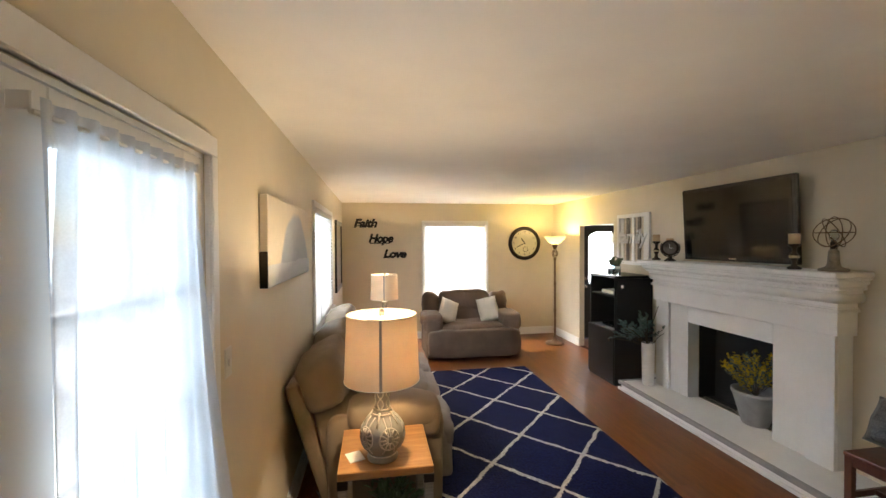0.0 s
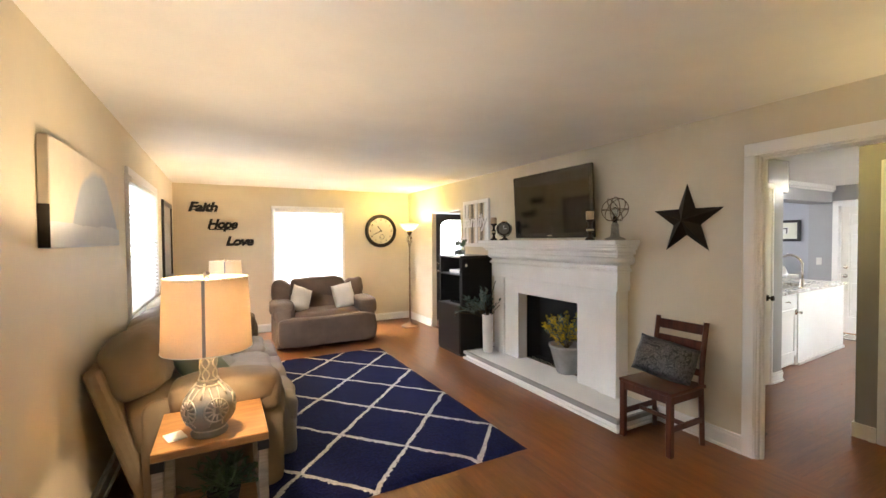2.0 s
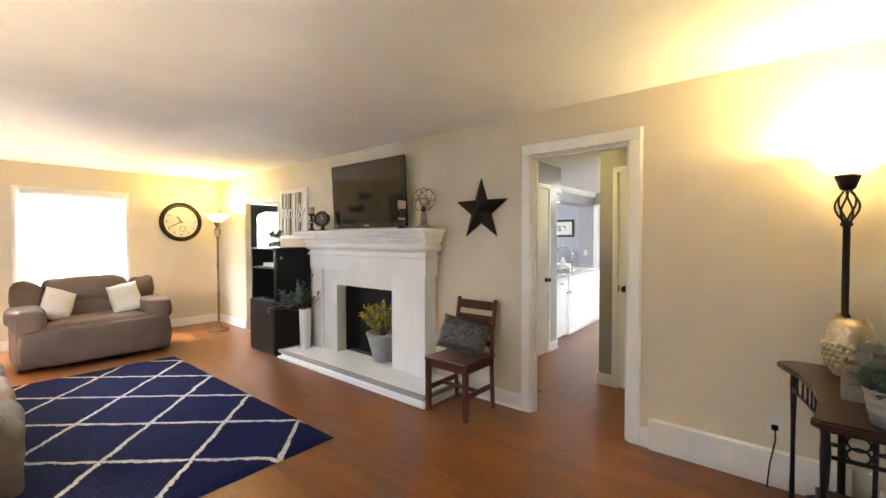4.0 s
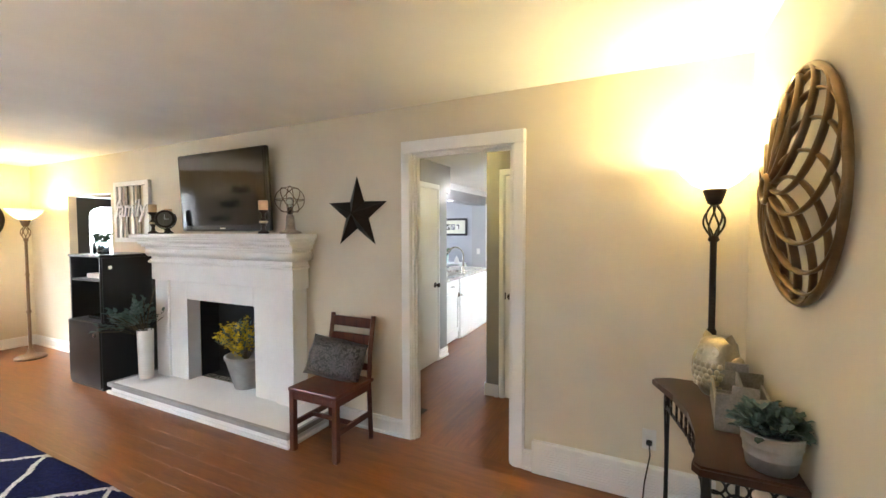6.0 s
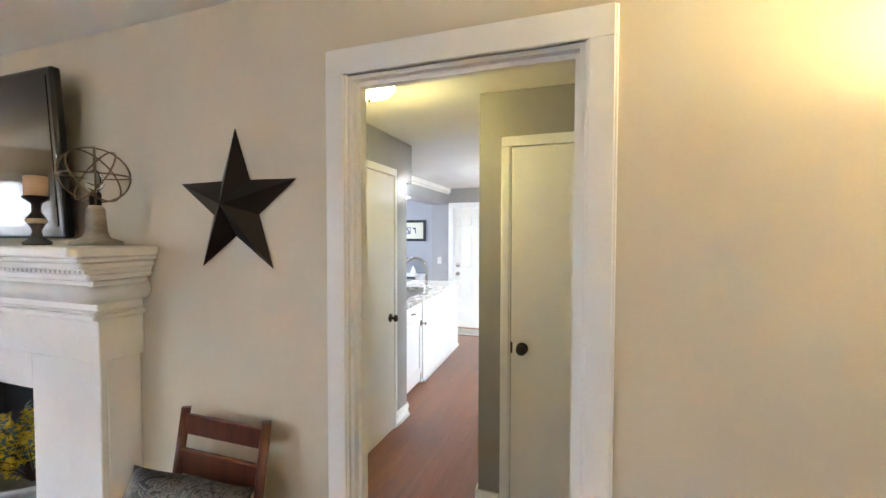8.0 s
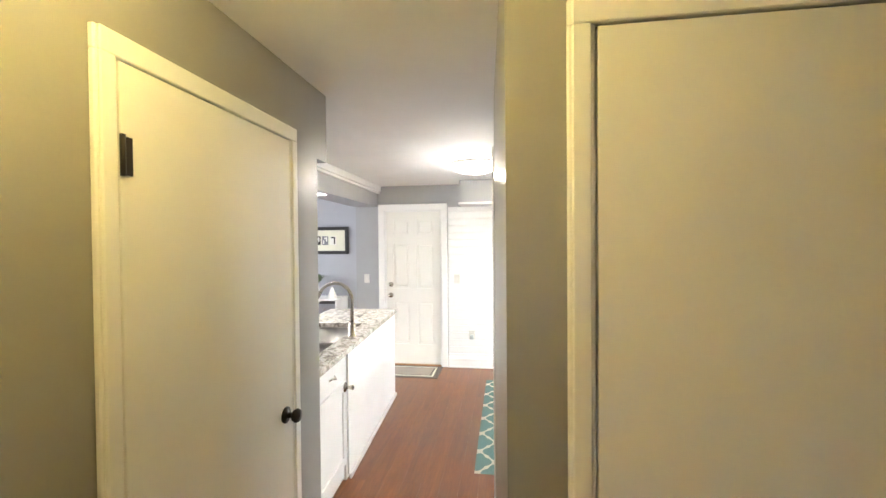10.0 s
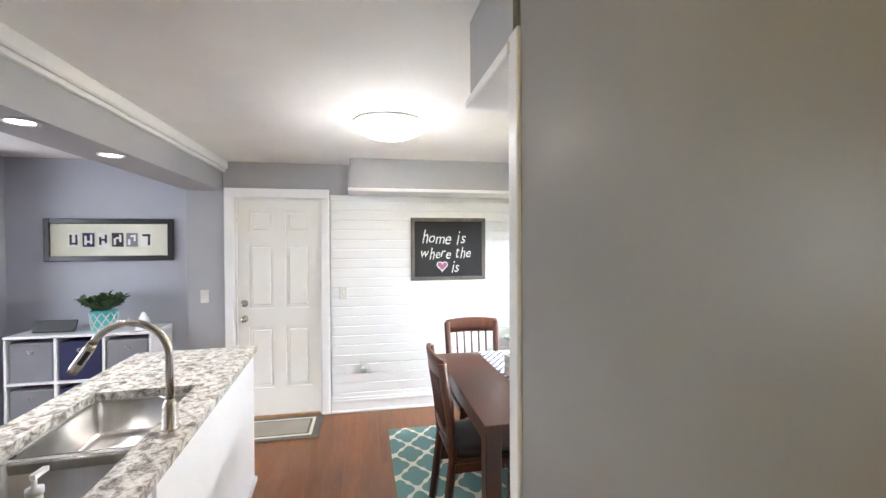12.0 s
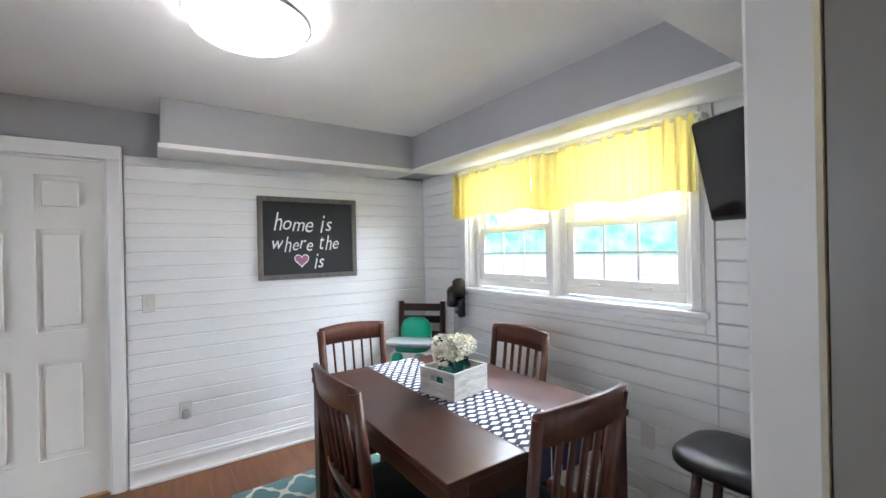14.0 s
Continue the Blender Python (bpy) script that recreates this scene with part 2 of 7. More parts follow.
CHALK = plain("chalkboard_black", (0.014, 0.014, 0.015), 0.75, vary=0.3, scale=4)
FRAMEGREY = wood("weathered_grey_frame", (0.09, 0.08, 0.07), (0.19, 0.17, 0.15), 0.7, 2)
CHALKWHITE = plain("chalk_white", (0.82, 0.82, 0.82), 0.9)
CHALKPINK = plain("chalk_pink", (0.35, 0.13, 0.22), 0.9)
CRATEWHITE = plain("whitewashed_crate_wood", (0.66, 0.64, 0.60), 0.75, vary=0.22, scale=12, grain=40, relief=0.4, stretch=(1, 1, 5))
GREYWOOD = wood("grey_washed_wood", (0.20, 0.18, 0.15), (0.34, 0.31, 0.26), 0.7, 0)
CLOCKFACE = plain("cream_clock_face", (0.72, 0.68, 0.55), 0.5)
PAPER = plain("paper_white", (0.80, 0.79, 0.74), 0.7)
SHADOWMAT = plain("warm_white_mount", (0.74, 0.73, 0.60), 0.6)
MATGREY = plain("taupe_mat_border", (0.13, 0.115, 0.10), 0.9, grain=200, relief=0.5)
MATTAN = plain("sand_mat_field", (0.34, 0.30, 0.25), 0.9, grain=200, relief=0.5)
OUTLET = plain("switch_plate_plastic", (0.66, 0.645, 0.60), 0.35, relief=0)
GRASS = plain("pale_sunlit_ground", (0.76, 0.76, 0.72), 0.9, vary=0.3, scale=0.6, grain=8)
FARGLOW = far_green()
CABLE = plain("grey_cable_rubber", (0.30, 0.28, 0.26), 0.6)


def trellis_rug():
    """Navy pile with hand-drawn cream diamond lines."""
    m, t, b = nodes_of("navy_trellis_pile")
    v = coords(t)
    wob = noise_tex(t, v, 7, 3)
    fine = noise_tex(t, v, 55, 3)
    sp = t.nodes.new("ShaderNodeSeparateXYZ")
    t.links.new(v, sp.inputs[0])
    x = math_node(t, "MULTIPLY_ADD", math_node(t, "SUBTRACT", wob, 0.5), 0.07, sp.outputs["X"])
    y = math_node(t, "MULTIPLY_ADD", math_node(t, "SUBTRACT", fine, 0.5), 0.05, sp.outputs["Y"])
    d = []
    for sign in (1.1, -1.1):
        f = math_node(t, "MULTIPLY_ADD", x, sign, y)
        f = math_node(t, "DIVIDE", f, 0.82)
        f = math_node(t, "ABSOLUTE", math_node(t, "SUBTRACT", math_node(t, "FRACT", math_node(t, "ADD", f, 100.5)), 0.5))
        d.append(f)
    near = math_node(t, "MINIMUM", d[0], d[1])
    line = math_node(t, "LESS_THAN", near, math_node(t, "MULTIPLY_ADD", fine, 0.02, 0.018))
    navy = ramp(t, fine, (0.3, (0.005, 0.007, 0.036)), (0.7, (0.011, 0.015, 0.088)))
    navy = mix(t, "MULTIPLY", 0.5, navy, ramp(t, wob, (0.3, (0.6, 0.6, 0.65)), (0.7, (1, 1, 1))))
    cream = ramp(t, fine, (0.3, (0.42, 0.40, 0.38)), (0.7, (0.72, 0.70, 0.66)))
    t.links.new(mix(t, "MIX", line, navy, cream), b.inputs["Base Color"])
    b.inputs["Roughness"].default_value = 0.95
    b.inputs["Specular IOR Level"].default_value = 0.1
    bump(t, b, math_node(t, "MULTIPLY_ADD", line, 0.5, fine), 0.9, 0.012)
    return m


def quatrefoil_rug():
    """Teal flat weave with a cream quatrefoil trellis."""
    m, t, b = nodes_of("teal_quatrefoil_weave")
    v = coords(t)
    fine = noise_tex(t, v, 120, 2)
    sp = t.nodes.new("ShaderNodeSeparateXYZ")
    t.links.new(v, sp.inputs[0])

    def lobe(ox, oy):
        px = math_node(t, "ABSOLUTE", math_node(t, "SUBTRACT", math_node(t, "FRACT", math_node(t, "MULTIPLY_ADD", sp.outputs["X"], 1 / 0.30, 50 + ox)), 0.5))
        py = math_node(t, "ABSOLUTE", math_node(t, "SUBTRACT", math_node(t, "FRACT", math_node(t, "MULTIPLY_ADD", sp.outputs["Y"], 1 / 0.24, 50 + oy)), 0.5))
        # union of two ellipses and a middle box, as a distance-like value
        a = math_node(t, "POWER", math_node(t, "ADD", math_node(t, "POWER", math_node(t, "DIVIDE", px, 0.46), 2.0), math_node(t, "POWER", math_node(t, "DIVIDE", py, 0.26), 2.0)), 0.5)
        c = math_node(t, "POWER", math_node(t, "ADD", math_node(t, "POWER", math_node(t, "DIVIDE", px, 0.26), 2.0), math_node(t, "POWER", math_node(t, "DIVIDE", py, 0.46), 2.0)), 0.5)
        return math_node(t, "MINIMUM", a, c)

    near = math_node(t, "MINIMUM", lobe(0, 0), lobe(0.5, 0.5))
    line = math_node(t, "GREATER_THAN", near, 0.87)
    teal = ramp(t, fine, (0.3, (0.10, 0.20, 0.20)), (0.7, (0.17, 0.30, 0.29)))
    cream = ramp(t, fine, (0.3, (0.62, 0.60, 0.52)), (0.7, (0.78, 0.76, 0.68)))
    t.links.new(mix(t, "MIX", line, teal, cream), b.inputs["Base Color"])
    b.inputs["Roughness"].default_value = 0.95
    bump(t, b, fine, 0.5, 0.004)
    return m


def granite():
    m, t, b = nodes_of("speckled_granite")
    v = coords(t)
    vo = add(t, "ShaderNodeTexVoronoi", Scale=55.0)
    t.links.new(v, vo.inputs["Vector"])
    n, s = noise_tex(t, v, 24, 5, 0.65, 0.6), noise_tex(t, v, 90, 2)
    c = ramp(t, n, (0.30, (0.12, 0.11, 0.10)), (0.42, (0.30, 0.265, 0.23)), (0.52, (0.60, 0.56, 0.50)), (0.68, (0.78, 0.75, 0.70)))
    c = mix(t, "MULTIPLY", 0.45, c, ramp(t, vo.outputs["Distance"], (0.1, (0.55, 0.5, 0.45)), (0.5, (1, 1, 1))))
    c = mix(t, "MULTIPLY", 0.5, c, ramp(t, s, (0.36, (0.25, 0.22, 0.2)), (0.46, (1, 1, 1))))
    t.links.new(c, b.inputs["Base Color"])
    b.inputs["Roughness"].default_value = 0.16
    return m


def runner_weave():
    """Navy cloth with staggered white lozenges."""
    m, t, b = nodes_of("navy_white_lozenge_cloth")
    v = coords(t)
    sp = t.nodes.new("ShaderNodeSeparateXYZ")
    t.links.new(v, sp.inputs[0])
    row = math_node(t, "MULTIPLY_ADD", sp.outputs["X"], 1 / 0.036, 80.0)
    col = math_node(t, "MULTIPLY_ADD", sp.outputs["Y"], 1 / 0.052, 80.0)
    col = math_node(t, "MULTIPLY_ADD", math_node(t, "MODULO", math_node(t, "FLOOR", row), 2.0), 0.5, col)
    fx = math_node(t, "ABSOLUTE", math_node(t, "SUBTRACT", math_node(t, "FRACT", row), 0.5))
    fy = math_node(t, "ABSOLUTE", math_node(t, "SUBTRACT", math_node(t, "FRACT", col), 0.5))
    d = math_node(t, "ADD", fx, math_node(t, "MULTIPLY", fy, 0.9))
    on = math_node(t, "LESS_THAN", d, 0.42)
    t.links.new(mix(t, "MIX", on, (0.016, 0.018, 0.045), (0.72, 0.72, 0.72)), b.inputs["Base Color"])
    b.inputs["Roughness"].default_value = 0.9
    bump(t, b, noise_tex(t, v, 300, 2), 0.3, 0.002)
    return m


def paisley():
    m, t, b = nodes_of("silver_black_paisley_satin")
    v = coords(t)
    n = noise_tex(t, v, 17, 3, 0.5, 2.2)
    c = ramp(t, n, (0.42, (0.008, 0.008, 0.011)), (0.48, (0.15, 0.14, 0.14)), (0.53, (0.008, 0.008, 0.011)), (0.60, (0.09, 0.085, 0.09)))
    t.links.new(c, b.inputs["Base Color"])
    b.inputs["Roughness"].default_value = 0.35
    bump(t, b, n, 0.3, 0.004)
    return m


def canvas_art():
    """Misty pale-blue mountain on a sand-coloured sky."""
    m, t, b = nodes_of("canvas_misty_mountain")
    v = coords(t)
    n, f = noise_tex(t, v, 3, 5), noise_tex(t, v, 14, 4)
    sp = t.nodes.new("ShaderNodeSeparateXYZ")
    t.links.new(v, sp.inputs[0])
    # height of the ridge over the length of the canvas
    y = math_node(t, "SUBTRACT", sp.outputs["Y"], 0.1)
    ridge = math_node(t, "SUBTRACT", 0.17, math_node(t, "MULTIPLY", math_node(t, "POWER", math_node(t, "ABSOLUTE", y), 2.2), 1.6))
    h = math_node(t, "ADD", math_node(t, "SUBTRACT", ridge, sp.outputs["Z"]), math_node(t, "MULTIPLY", math_node(t, "SUBTRACT", n, 0.5), 0.12))
    c = ramp(t, h, (0.48, (0.66, 0.60, 0.50)), (0.52, (0.42, 0.47, 0.55)))

    water = math_node(t, "LESS_THAN", math_node(t, "MULTIPLY_ADD", n, 0.05, sp.outputs["Z"]), -0.10)
    c = mix(t, "MIX", water, c, (0.56, 0.60, 0.66))
    c2 = mix(t, "MULTIPLY", 0.3, c, ramp(t, f, (0.3, (0.75, 0.78, 0.85)), (0.7, (1, 1, 1))))
    t.links.new(c2, b.inputs["Base Color"])
    b.inputs["Roughness"].default_value = 0.8
    bump(t, b, noise_tex(t, v, 260, 2), 0.2, 0.002)
    r = [x for x in t.nodes if x.type == "VALTORGB"]
    off = math_node(t, "ADD", h, 0.5)
    t.links.new(off, r[0].inputs["Fac"])
    return m


RUG, KRUG, GRANITE, RUNNER, PAISLEY, CANVAS = trellis_rug(), quatrefoil_rug(), granite(), runner_weave(), paisley(), canvas_art()


# ---- mesh helpers ----
def box(bm, x0, y0, z0, x1, y1, z1, bevel=0.0, m=None, seg=1):
    r = bmesh.ops.create_cube(bm, size=1)
    vs = r["verts"]
    bmesh.ops.scale(bm, vec=(x1 - x0, y1 - y0, z1 - z0), verts=vs)
    bmesh.ops.translate(bm, vec=((x0 + x1) / 2, (y0 + y1) / 2, (z0 + z1) / 2), verts=vs)
    if bevel:
        es = list({e for v in vs for e in v.link_edges})
        vs = list({v for v in bmesh.ops.bevel(bm, geom=es, offset=bevel, segments=seg, affect="EDGES", profile=0.5)["verts"]} | {v for v in vs if v.is_valid})
    if m is not None:
        bmesh.ops.transform(bm, matrix=m, verts=vs)
    return bm


def lathe(bm, profile, seg=24, m=None, closed=False):
    """Turn a profile of (radius, height) pairs round z."""
    rings = []
    for r, z in profile:
        rings.append([bm.verts.new((max(r, 1e-4) * math.cos(2 * math.pi * i / seg), max(r, 1e-4) * math.sin(2 * math.pi * i / seg), z)) for i in range(seg)])
    for a, b in zip(rings, rings[1:]):
        for i in range(seg):
            f = bm.faces.new((a[i], a[(i + 1) % seg], b[(i + 1) % seg], b[i]))
            f.smooth = True
    if m is not None:
        bmesh.ops.transform(bm, matrix=m, verts=[v for r in rings for v in r])
    return bm


def tube(bm, points, radius, seg=8, loop=False, flat=1.0):
    """A round bar along points."""
    pts = [Vector(p) for p in points]
    n, rings, up = len(pts), [], None
    for i, p in enumerate(pts):
        a, b = (pts[i - 1] if i or loop else p), (pts[(i + 1) % n] if i < n - 1 or loop else p)
        d = (b - a).normalized()
        if up is None:
            up = Vector((0, 0, 1)) if abs(d.z) < 0.9 else Vector((1, 0, 0))
        s = d.cross(up).normalized()
        up = s.cross(d).normalized()
        r = radius[i] if isinstance(radius, (list, tuple)) else radius
        rings.append([bm.verts.new(p + r * (math.cos(2 * math.pi * k / seg) * s + flat * math.sin(2 * math.pi * k / seg) * up)) for k in range(seg)])
    pairs = list(zip(rings, rings[1:])) + ([(rings[-1], rings[0])] if loop else [])
    for a, b in pairs:
        for k in range(seg):
            f = bm.faces.new((a[k], a[(k + 1) % seg], b[(k + 1) % seg], b[k]))
            f.smooth = True
    if not loop:
        bm.faces.new(rings[0][::-1])
        bm.faces.new(rings[-1])
    return bm


def cushion(bm, c, size, e=0.45, m=None, nu=28, nv=14, wrinkle=0.0, seed=0.0):
    """A soft, rounded block: a superellipsoid with faint wrinkles."""
    def sp(v, p):
        return math.copysign(abs(v) ** p, v)
    rows, made = [], []
    for j in range(nv + 1):
        a = -math.pi / 2 + math.pi * j / nv
        row = []
        for i in range(nu):
            b = 2 * math.pi * i / nu
            p = Vector((sp(math.cos(a), e) * sp(math.cos(b), e), sp(math.cos(a), e) * sp(math.sin(b), e), sp(math.sin(a), e)))
            q = Vector((c[0] + p.x * size[0] / 2, c[1] + p.y * size[1] / 2, c[2] + p.z * size[2] / 2))
            if wrinkle:
                q += p * wrinkle * noise.noise(q * 7 + Vector((seed, 0, 0)))
            row.append(bm.verts.new(q))
            if j in (0, nv):
                break
        rows.append(row)
        made += row
    for a, b in zip(rows, rows[1:]):
        for i in range(nu):
            k = (i + 1) % nu
            if len(a) == 1:
                f = bm.faces.new((a[0], b[k], b[i]))
            elif len(b) == 1:
                f = bm.faces.new((a[i], a[k], b[0]))
            else:
                f = bm.faces.new((a[i], a[k], b[k], b[i]))
            f.smooth = True
    if m is not None:
        bmesh.ops.transform(bm, matrix=m, verts=made)
    return bm


def leaf(bm, p, d, length, width, up=Vector((0, 0, 1))):
    """One folded leaf of six faces."""
    d = Vector(d).normalized()
    s = d.cross(up)
    s = s.normalized() if s.length > 1e-3 else Vector((1, 0, 0))
    n = s.cross(d)
    p = Vector(p)
    mid = [bm.verts.new(p + d * length * k - n * length * 0.12 * k * k) for k in (0, 0.35, 0.7, 1)]
    for sg in (-1, 1):
        e = [bm.verts.new(p + d * length * k + s * sg * width / 2 * w + n * width * 0.15) for k, w in ((0.35, 1.0), (0.7, 0.75))]
        bm.faces.new((mid[0], mid[1], e[0]))
        bm.faces.new((mid[1], mid[2], e[1], e[0]))
        bm.faces.new((mid[2], mid[3], e[1]))


def sheet(bm, n, m, f):
    """A grid of n by m faces from f(u, v)."""
    g = [[bm.verts.new(f(i / n, j / m)) for j in range(m + 1)] for i in range(n + 1)]
    for i in range(n):
        for j in range(m):
            bm.faces.new((g[i][j], g[i + 1][j], g[i + 1][j + 1], g[i][j + 1])).smooth = True
    return bm


def mesh_of(name, bm, material):
    bmesh.ops.recalc_face_normals(bm, faces=bm.faces)
    d = bpy.data.meshes.new(name)
    bm.to_mesh(d)
    bm.free()
    d.materials.append(material)
    return d


def part(name, bm, material, parent, label=""):
    ob = new(name, mesh_of(name, bm, material))
    ob.parent = parent
    return tagged(ob, label)


def thing(name, m, label, category, group=""):
    ob = new(name)
    ob.empty_display_size = 0.1
    ob.matrix_world = m
    return tagged(ob, label, category, group)


def single(name, bm, material, m, label, category, group=""):
    ob = new(name, mesh_of(name, bm, material))
    ob.matrix_world = m
    return tagged(ob, label, category, group)


def setting(name, bm, material, label, category):
    ob = new(name, mesh_of(name, bm, material))
    return tagged(ob, label, category, kind="structure")


B = bmesh.new


def lettering(text, size, depth, shear=0.0, spacing=1.0, bold=0.0):
    """A bmesh of raised letters in the xz plane, facing -y, centred."""
    c = bpy.data.curves.new("lettering", "FONT")
    c.body, c.size, c.extrude, c.shear, c.space_character, c.offset = text, size, depth / 2, shear, spacing, bold
    c.align_x, c.align_y, c.resolution_u = "CENTER", "CENTER", 3
    ob = new("lettering", c)
    d = bpy.data.meshes.new_from_object(ob)
    bm = bmesh.new()
    bm.from_mesh(d)
    bmesh.ops.transform(bm, matrix=pose(0, 0, 0, 90), verts=bm.verts)
    bpy.data.objects.remove(ob)
    bpy.data.curves.remove(c)
    bpy.data.meshes.remove(d)
    return bm


def wall(name, axis, p0, p1, a0, a1, z1, holes, material, label, z0=0.0):
    """A wall between p0 and p1 across, a0 to a1 along, with holes (a, b, low, high) right through it."""
    bm = B()
    cuts = sorted({a0, a1, *[h[0] for h in holes], *[h[1] for h in holes]})
    for a, b in zip(cuts, cuts[1:]):
        spans, low = [], z0
        for h in sorted((h for h in holes if h[0] <= a and h[1] >= b), key=lambda h: h[2]):
            if h[2] > low:
                spans.append((low, h[2]))
            low = h[3]
        if low < z1:
            spans.append((low, z1))
        for lo, hi in spans:
            if axis == "x":
                box(bm, p0, a, lo, p1, b, hi)
            else:
                box(bm, a, p0, lo, b, p1, hi)
    bmesh.ops.remove_doubles(bm, verts=bm.verts, dist=1e-5)
    return setting(name, bm, material, label, "wall")


# ---- setting: living room ----
W, E, S, N, H = 0.05, 3.94, -0.32, 7.68, 2.42
T = 0.085
HC = 2.335
wall("wall_west", "x", W - 0.14, W, S - 0.14, N + 0.14, H, [(0.98, 1.79, 0.0, 2.03), (4.25, 5.78, 0.92, 2.06)], BEIGE, "beige painted wall with patio door and window")
wall("wall_north", "y", N, N + 0.14, W, E + T, H, [(1.49, 2.62, 0.5, 2.06)], BEIGE, "beige painted end wall with a tall window")
wall("wall_south", "y", S - 0.14, S, W, E, H, [], BEIGE, "beige painted wall behind the console table")
wall("wall_east", "x", E, E + T, S - 0.14, N, H, [(0.92, 1.667, 0.0, 2.085), (3.175, 4.104, 0.1, 0.885), (5.67, 6.66, 0.0, 1.98)], BEIGE, "beige painted chimney wall with two openings")
bm = B(); box(bm, W - 0.14, S - 0.14, H, E + T, N + 0.14, H + 0.1)
setting("ceiling_living", bm, CEIL, "white matt painted ceiling", "ceiling")
bm = B(); box(bm, W - 0.14, S - 0.14, -0.12, 4.0, N + 0.14, -0.012)
floor_living = setting("floor_living", bm, FLOORBASE, "glossy red-brown wood strip floor", "floor")
bm = B(); box(bm, 4.0, 0.02 - 0.14, -0.12, 9.6, 7.7, -0.012)
floor_kitchen = setting("floor_kitchen", bm, FLOORBASE, "red-brown wood strip floor of hall and kitchen", "floor")

# entry lobby behind the far opening
wall("wall_lobby_north", "y", 7.12, 7.26, E + T, 5.6, H, [(4.2, 5.1, 0.0, 2.03)], BEIGE, "beige lobby wall round the front door")
wall("wall_lobby_east", "x", 5.6, 5.7, 4.6, 7.26, H, [], BEIGE, "beige lobby side wall")
wall("wall_lobby_south", "y", 4.6, 4.7, E + T, 5.6, H, [], BEIGE, "beige lobby rear wall")
bm = B(); box(bm, E + T, 4.6, H, 5.7, 7.26, H + 0.1)
setting("ceiling_lobby", bm, CEIL, "white lobby ceiling", "ceiling")

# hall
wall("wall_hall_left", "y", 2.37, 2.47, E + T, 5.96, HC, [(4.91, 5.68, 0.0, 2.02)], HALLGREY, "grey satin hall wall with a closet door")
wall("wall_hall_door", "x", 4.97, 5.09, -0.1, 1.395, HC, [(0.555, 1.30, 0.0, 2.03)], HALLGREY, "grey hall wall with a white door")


def slanted(name, material, label, category, out, z1):
    """A run along the hall that drifts out of square, standing out by the given depth."""
    bm = B()
    foot = [(4.97 - out, 1.395), (6.24, 1.395), (6.24, 1.535 + out), (4.97 - out, 1.48 + out)]
    lo, hi = [bm.verts.new((x, y, 0)) for x, y in foot], [bm.verts.new((x, y, z1)) for x, y in foot]
    bm.faces.new(hi)
    bm.faces.new(lo[::-1])
    for k in range(4):
        bm.faces.new((lo[k], lo[(k + 1) % 4], hi[(k + 1) % 4], hi[k]))
    return setting(name, bm, material, label, category)


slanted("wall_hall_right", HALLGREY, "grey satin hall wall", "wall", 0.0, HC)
slanted("baseboard_hall_right", TRIM, "white painted wooden baseboard", "baseboard", 0.014, 0.11)
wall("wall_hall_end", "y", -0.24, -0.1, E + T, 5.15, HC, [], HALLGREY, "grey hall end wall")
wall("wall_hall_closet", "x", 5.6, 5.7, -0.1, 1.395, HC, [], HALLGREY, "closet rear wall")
wall("wall_pantry", "y", 3.1, 3.2, 4.4, 5.96, HC, [], HALLGREY, "closet rear wall")

# kitchen and dining nook
KX, KY = 9.35, 0.02
wall("wall_nook_west", "x", 6.17, 6.25, KY, 1.395, HC, [], SHIP, "white nook side wall")
back = wall("wall_kitchen_back", "x", KX, KX + 0.14, KY - 0.14, 3.43, HC, [(2.29, 3.03, 0.0, 2.01)], SOFFIT, "kitchen end wall with white shiplap boards and a door")
nookwall = wall("wall_window", "y", KY - 0.14, KY, 6.17, KX, HC, [(7.04, 8.68, 1.13, 2.0)], SHIP, "white shiplap wall under the double window")
wall("wall_family_back", "x", KX + 0.1, KX + 0.24, 3.43, 6.4, HC + 0.1, [], KITGREY, "blue-grey wall of the family room")
wall("wall_family_side", "y", 4.86, 4.98, 8.9, KX + 0.1, HC + 0.1, [], KITGREY, "blue-grey family room side wall")
wall("wall_family_north", "y", 6.2, 6.34, 5.7, 9.6, HC + 0.1, [], KITGREY, "blue-grey family room north wall")
wall("wall_family_west", "x", 5.86, 5.96, 3.2, 6.2, HC + 0.1, [], KITGREY, "blue-grey family room west wall")
bm = B(); box(bm, E + T, -0.24, HC, 9.6, 3.13, HC + 0.1)
setting("ceiling_kitchen", bm, CEIL, "white kitchen ceiling", "ceiling")
bm = B(); box(bm, 5.7, 3.13, HC + 0.002, 9.6, 6.4, HC + 0.1)
setting("ceiling_family", bm, CEIL, "white family room ceiling with recessed lamps", "ceiling")
bm = B(); box(bm, 6.07, 3.13, 2.07, KX, 3.42, HC + 0.002)
setting("beam_kitchen", bm, SOFFIT, "grey painted dropped beam above the island", "beam")
bm = B(); box(bm, 5.96, 2.37, 2.0, 6.07, 3.42, HC)
setting("beam_header", bm, HALLGREY, "grey painted header at the hall end", "beam")
bm = B()
box(bm, 6.07, 3.085, 2.265, KX, 3.13, HC, 0.008)
box(bm, 6.07, 3.105, 2.24, KX, 3.13, 2.265, 0.004)
setting("trim_crown", bm, TRIM, "white crown moulding along the beam", "trim")
bm = B(); box(bm, KX - 0.013, KY, 0, KX - 0.001, 2.2, 2.05)
setting("trim_backing", bm, SHIP, "white backing between the shiplap boards", "trim")
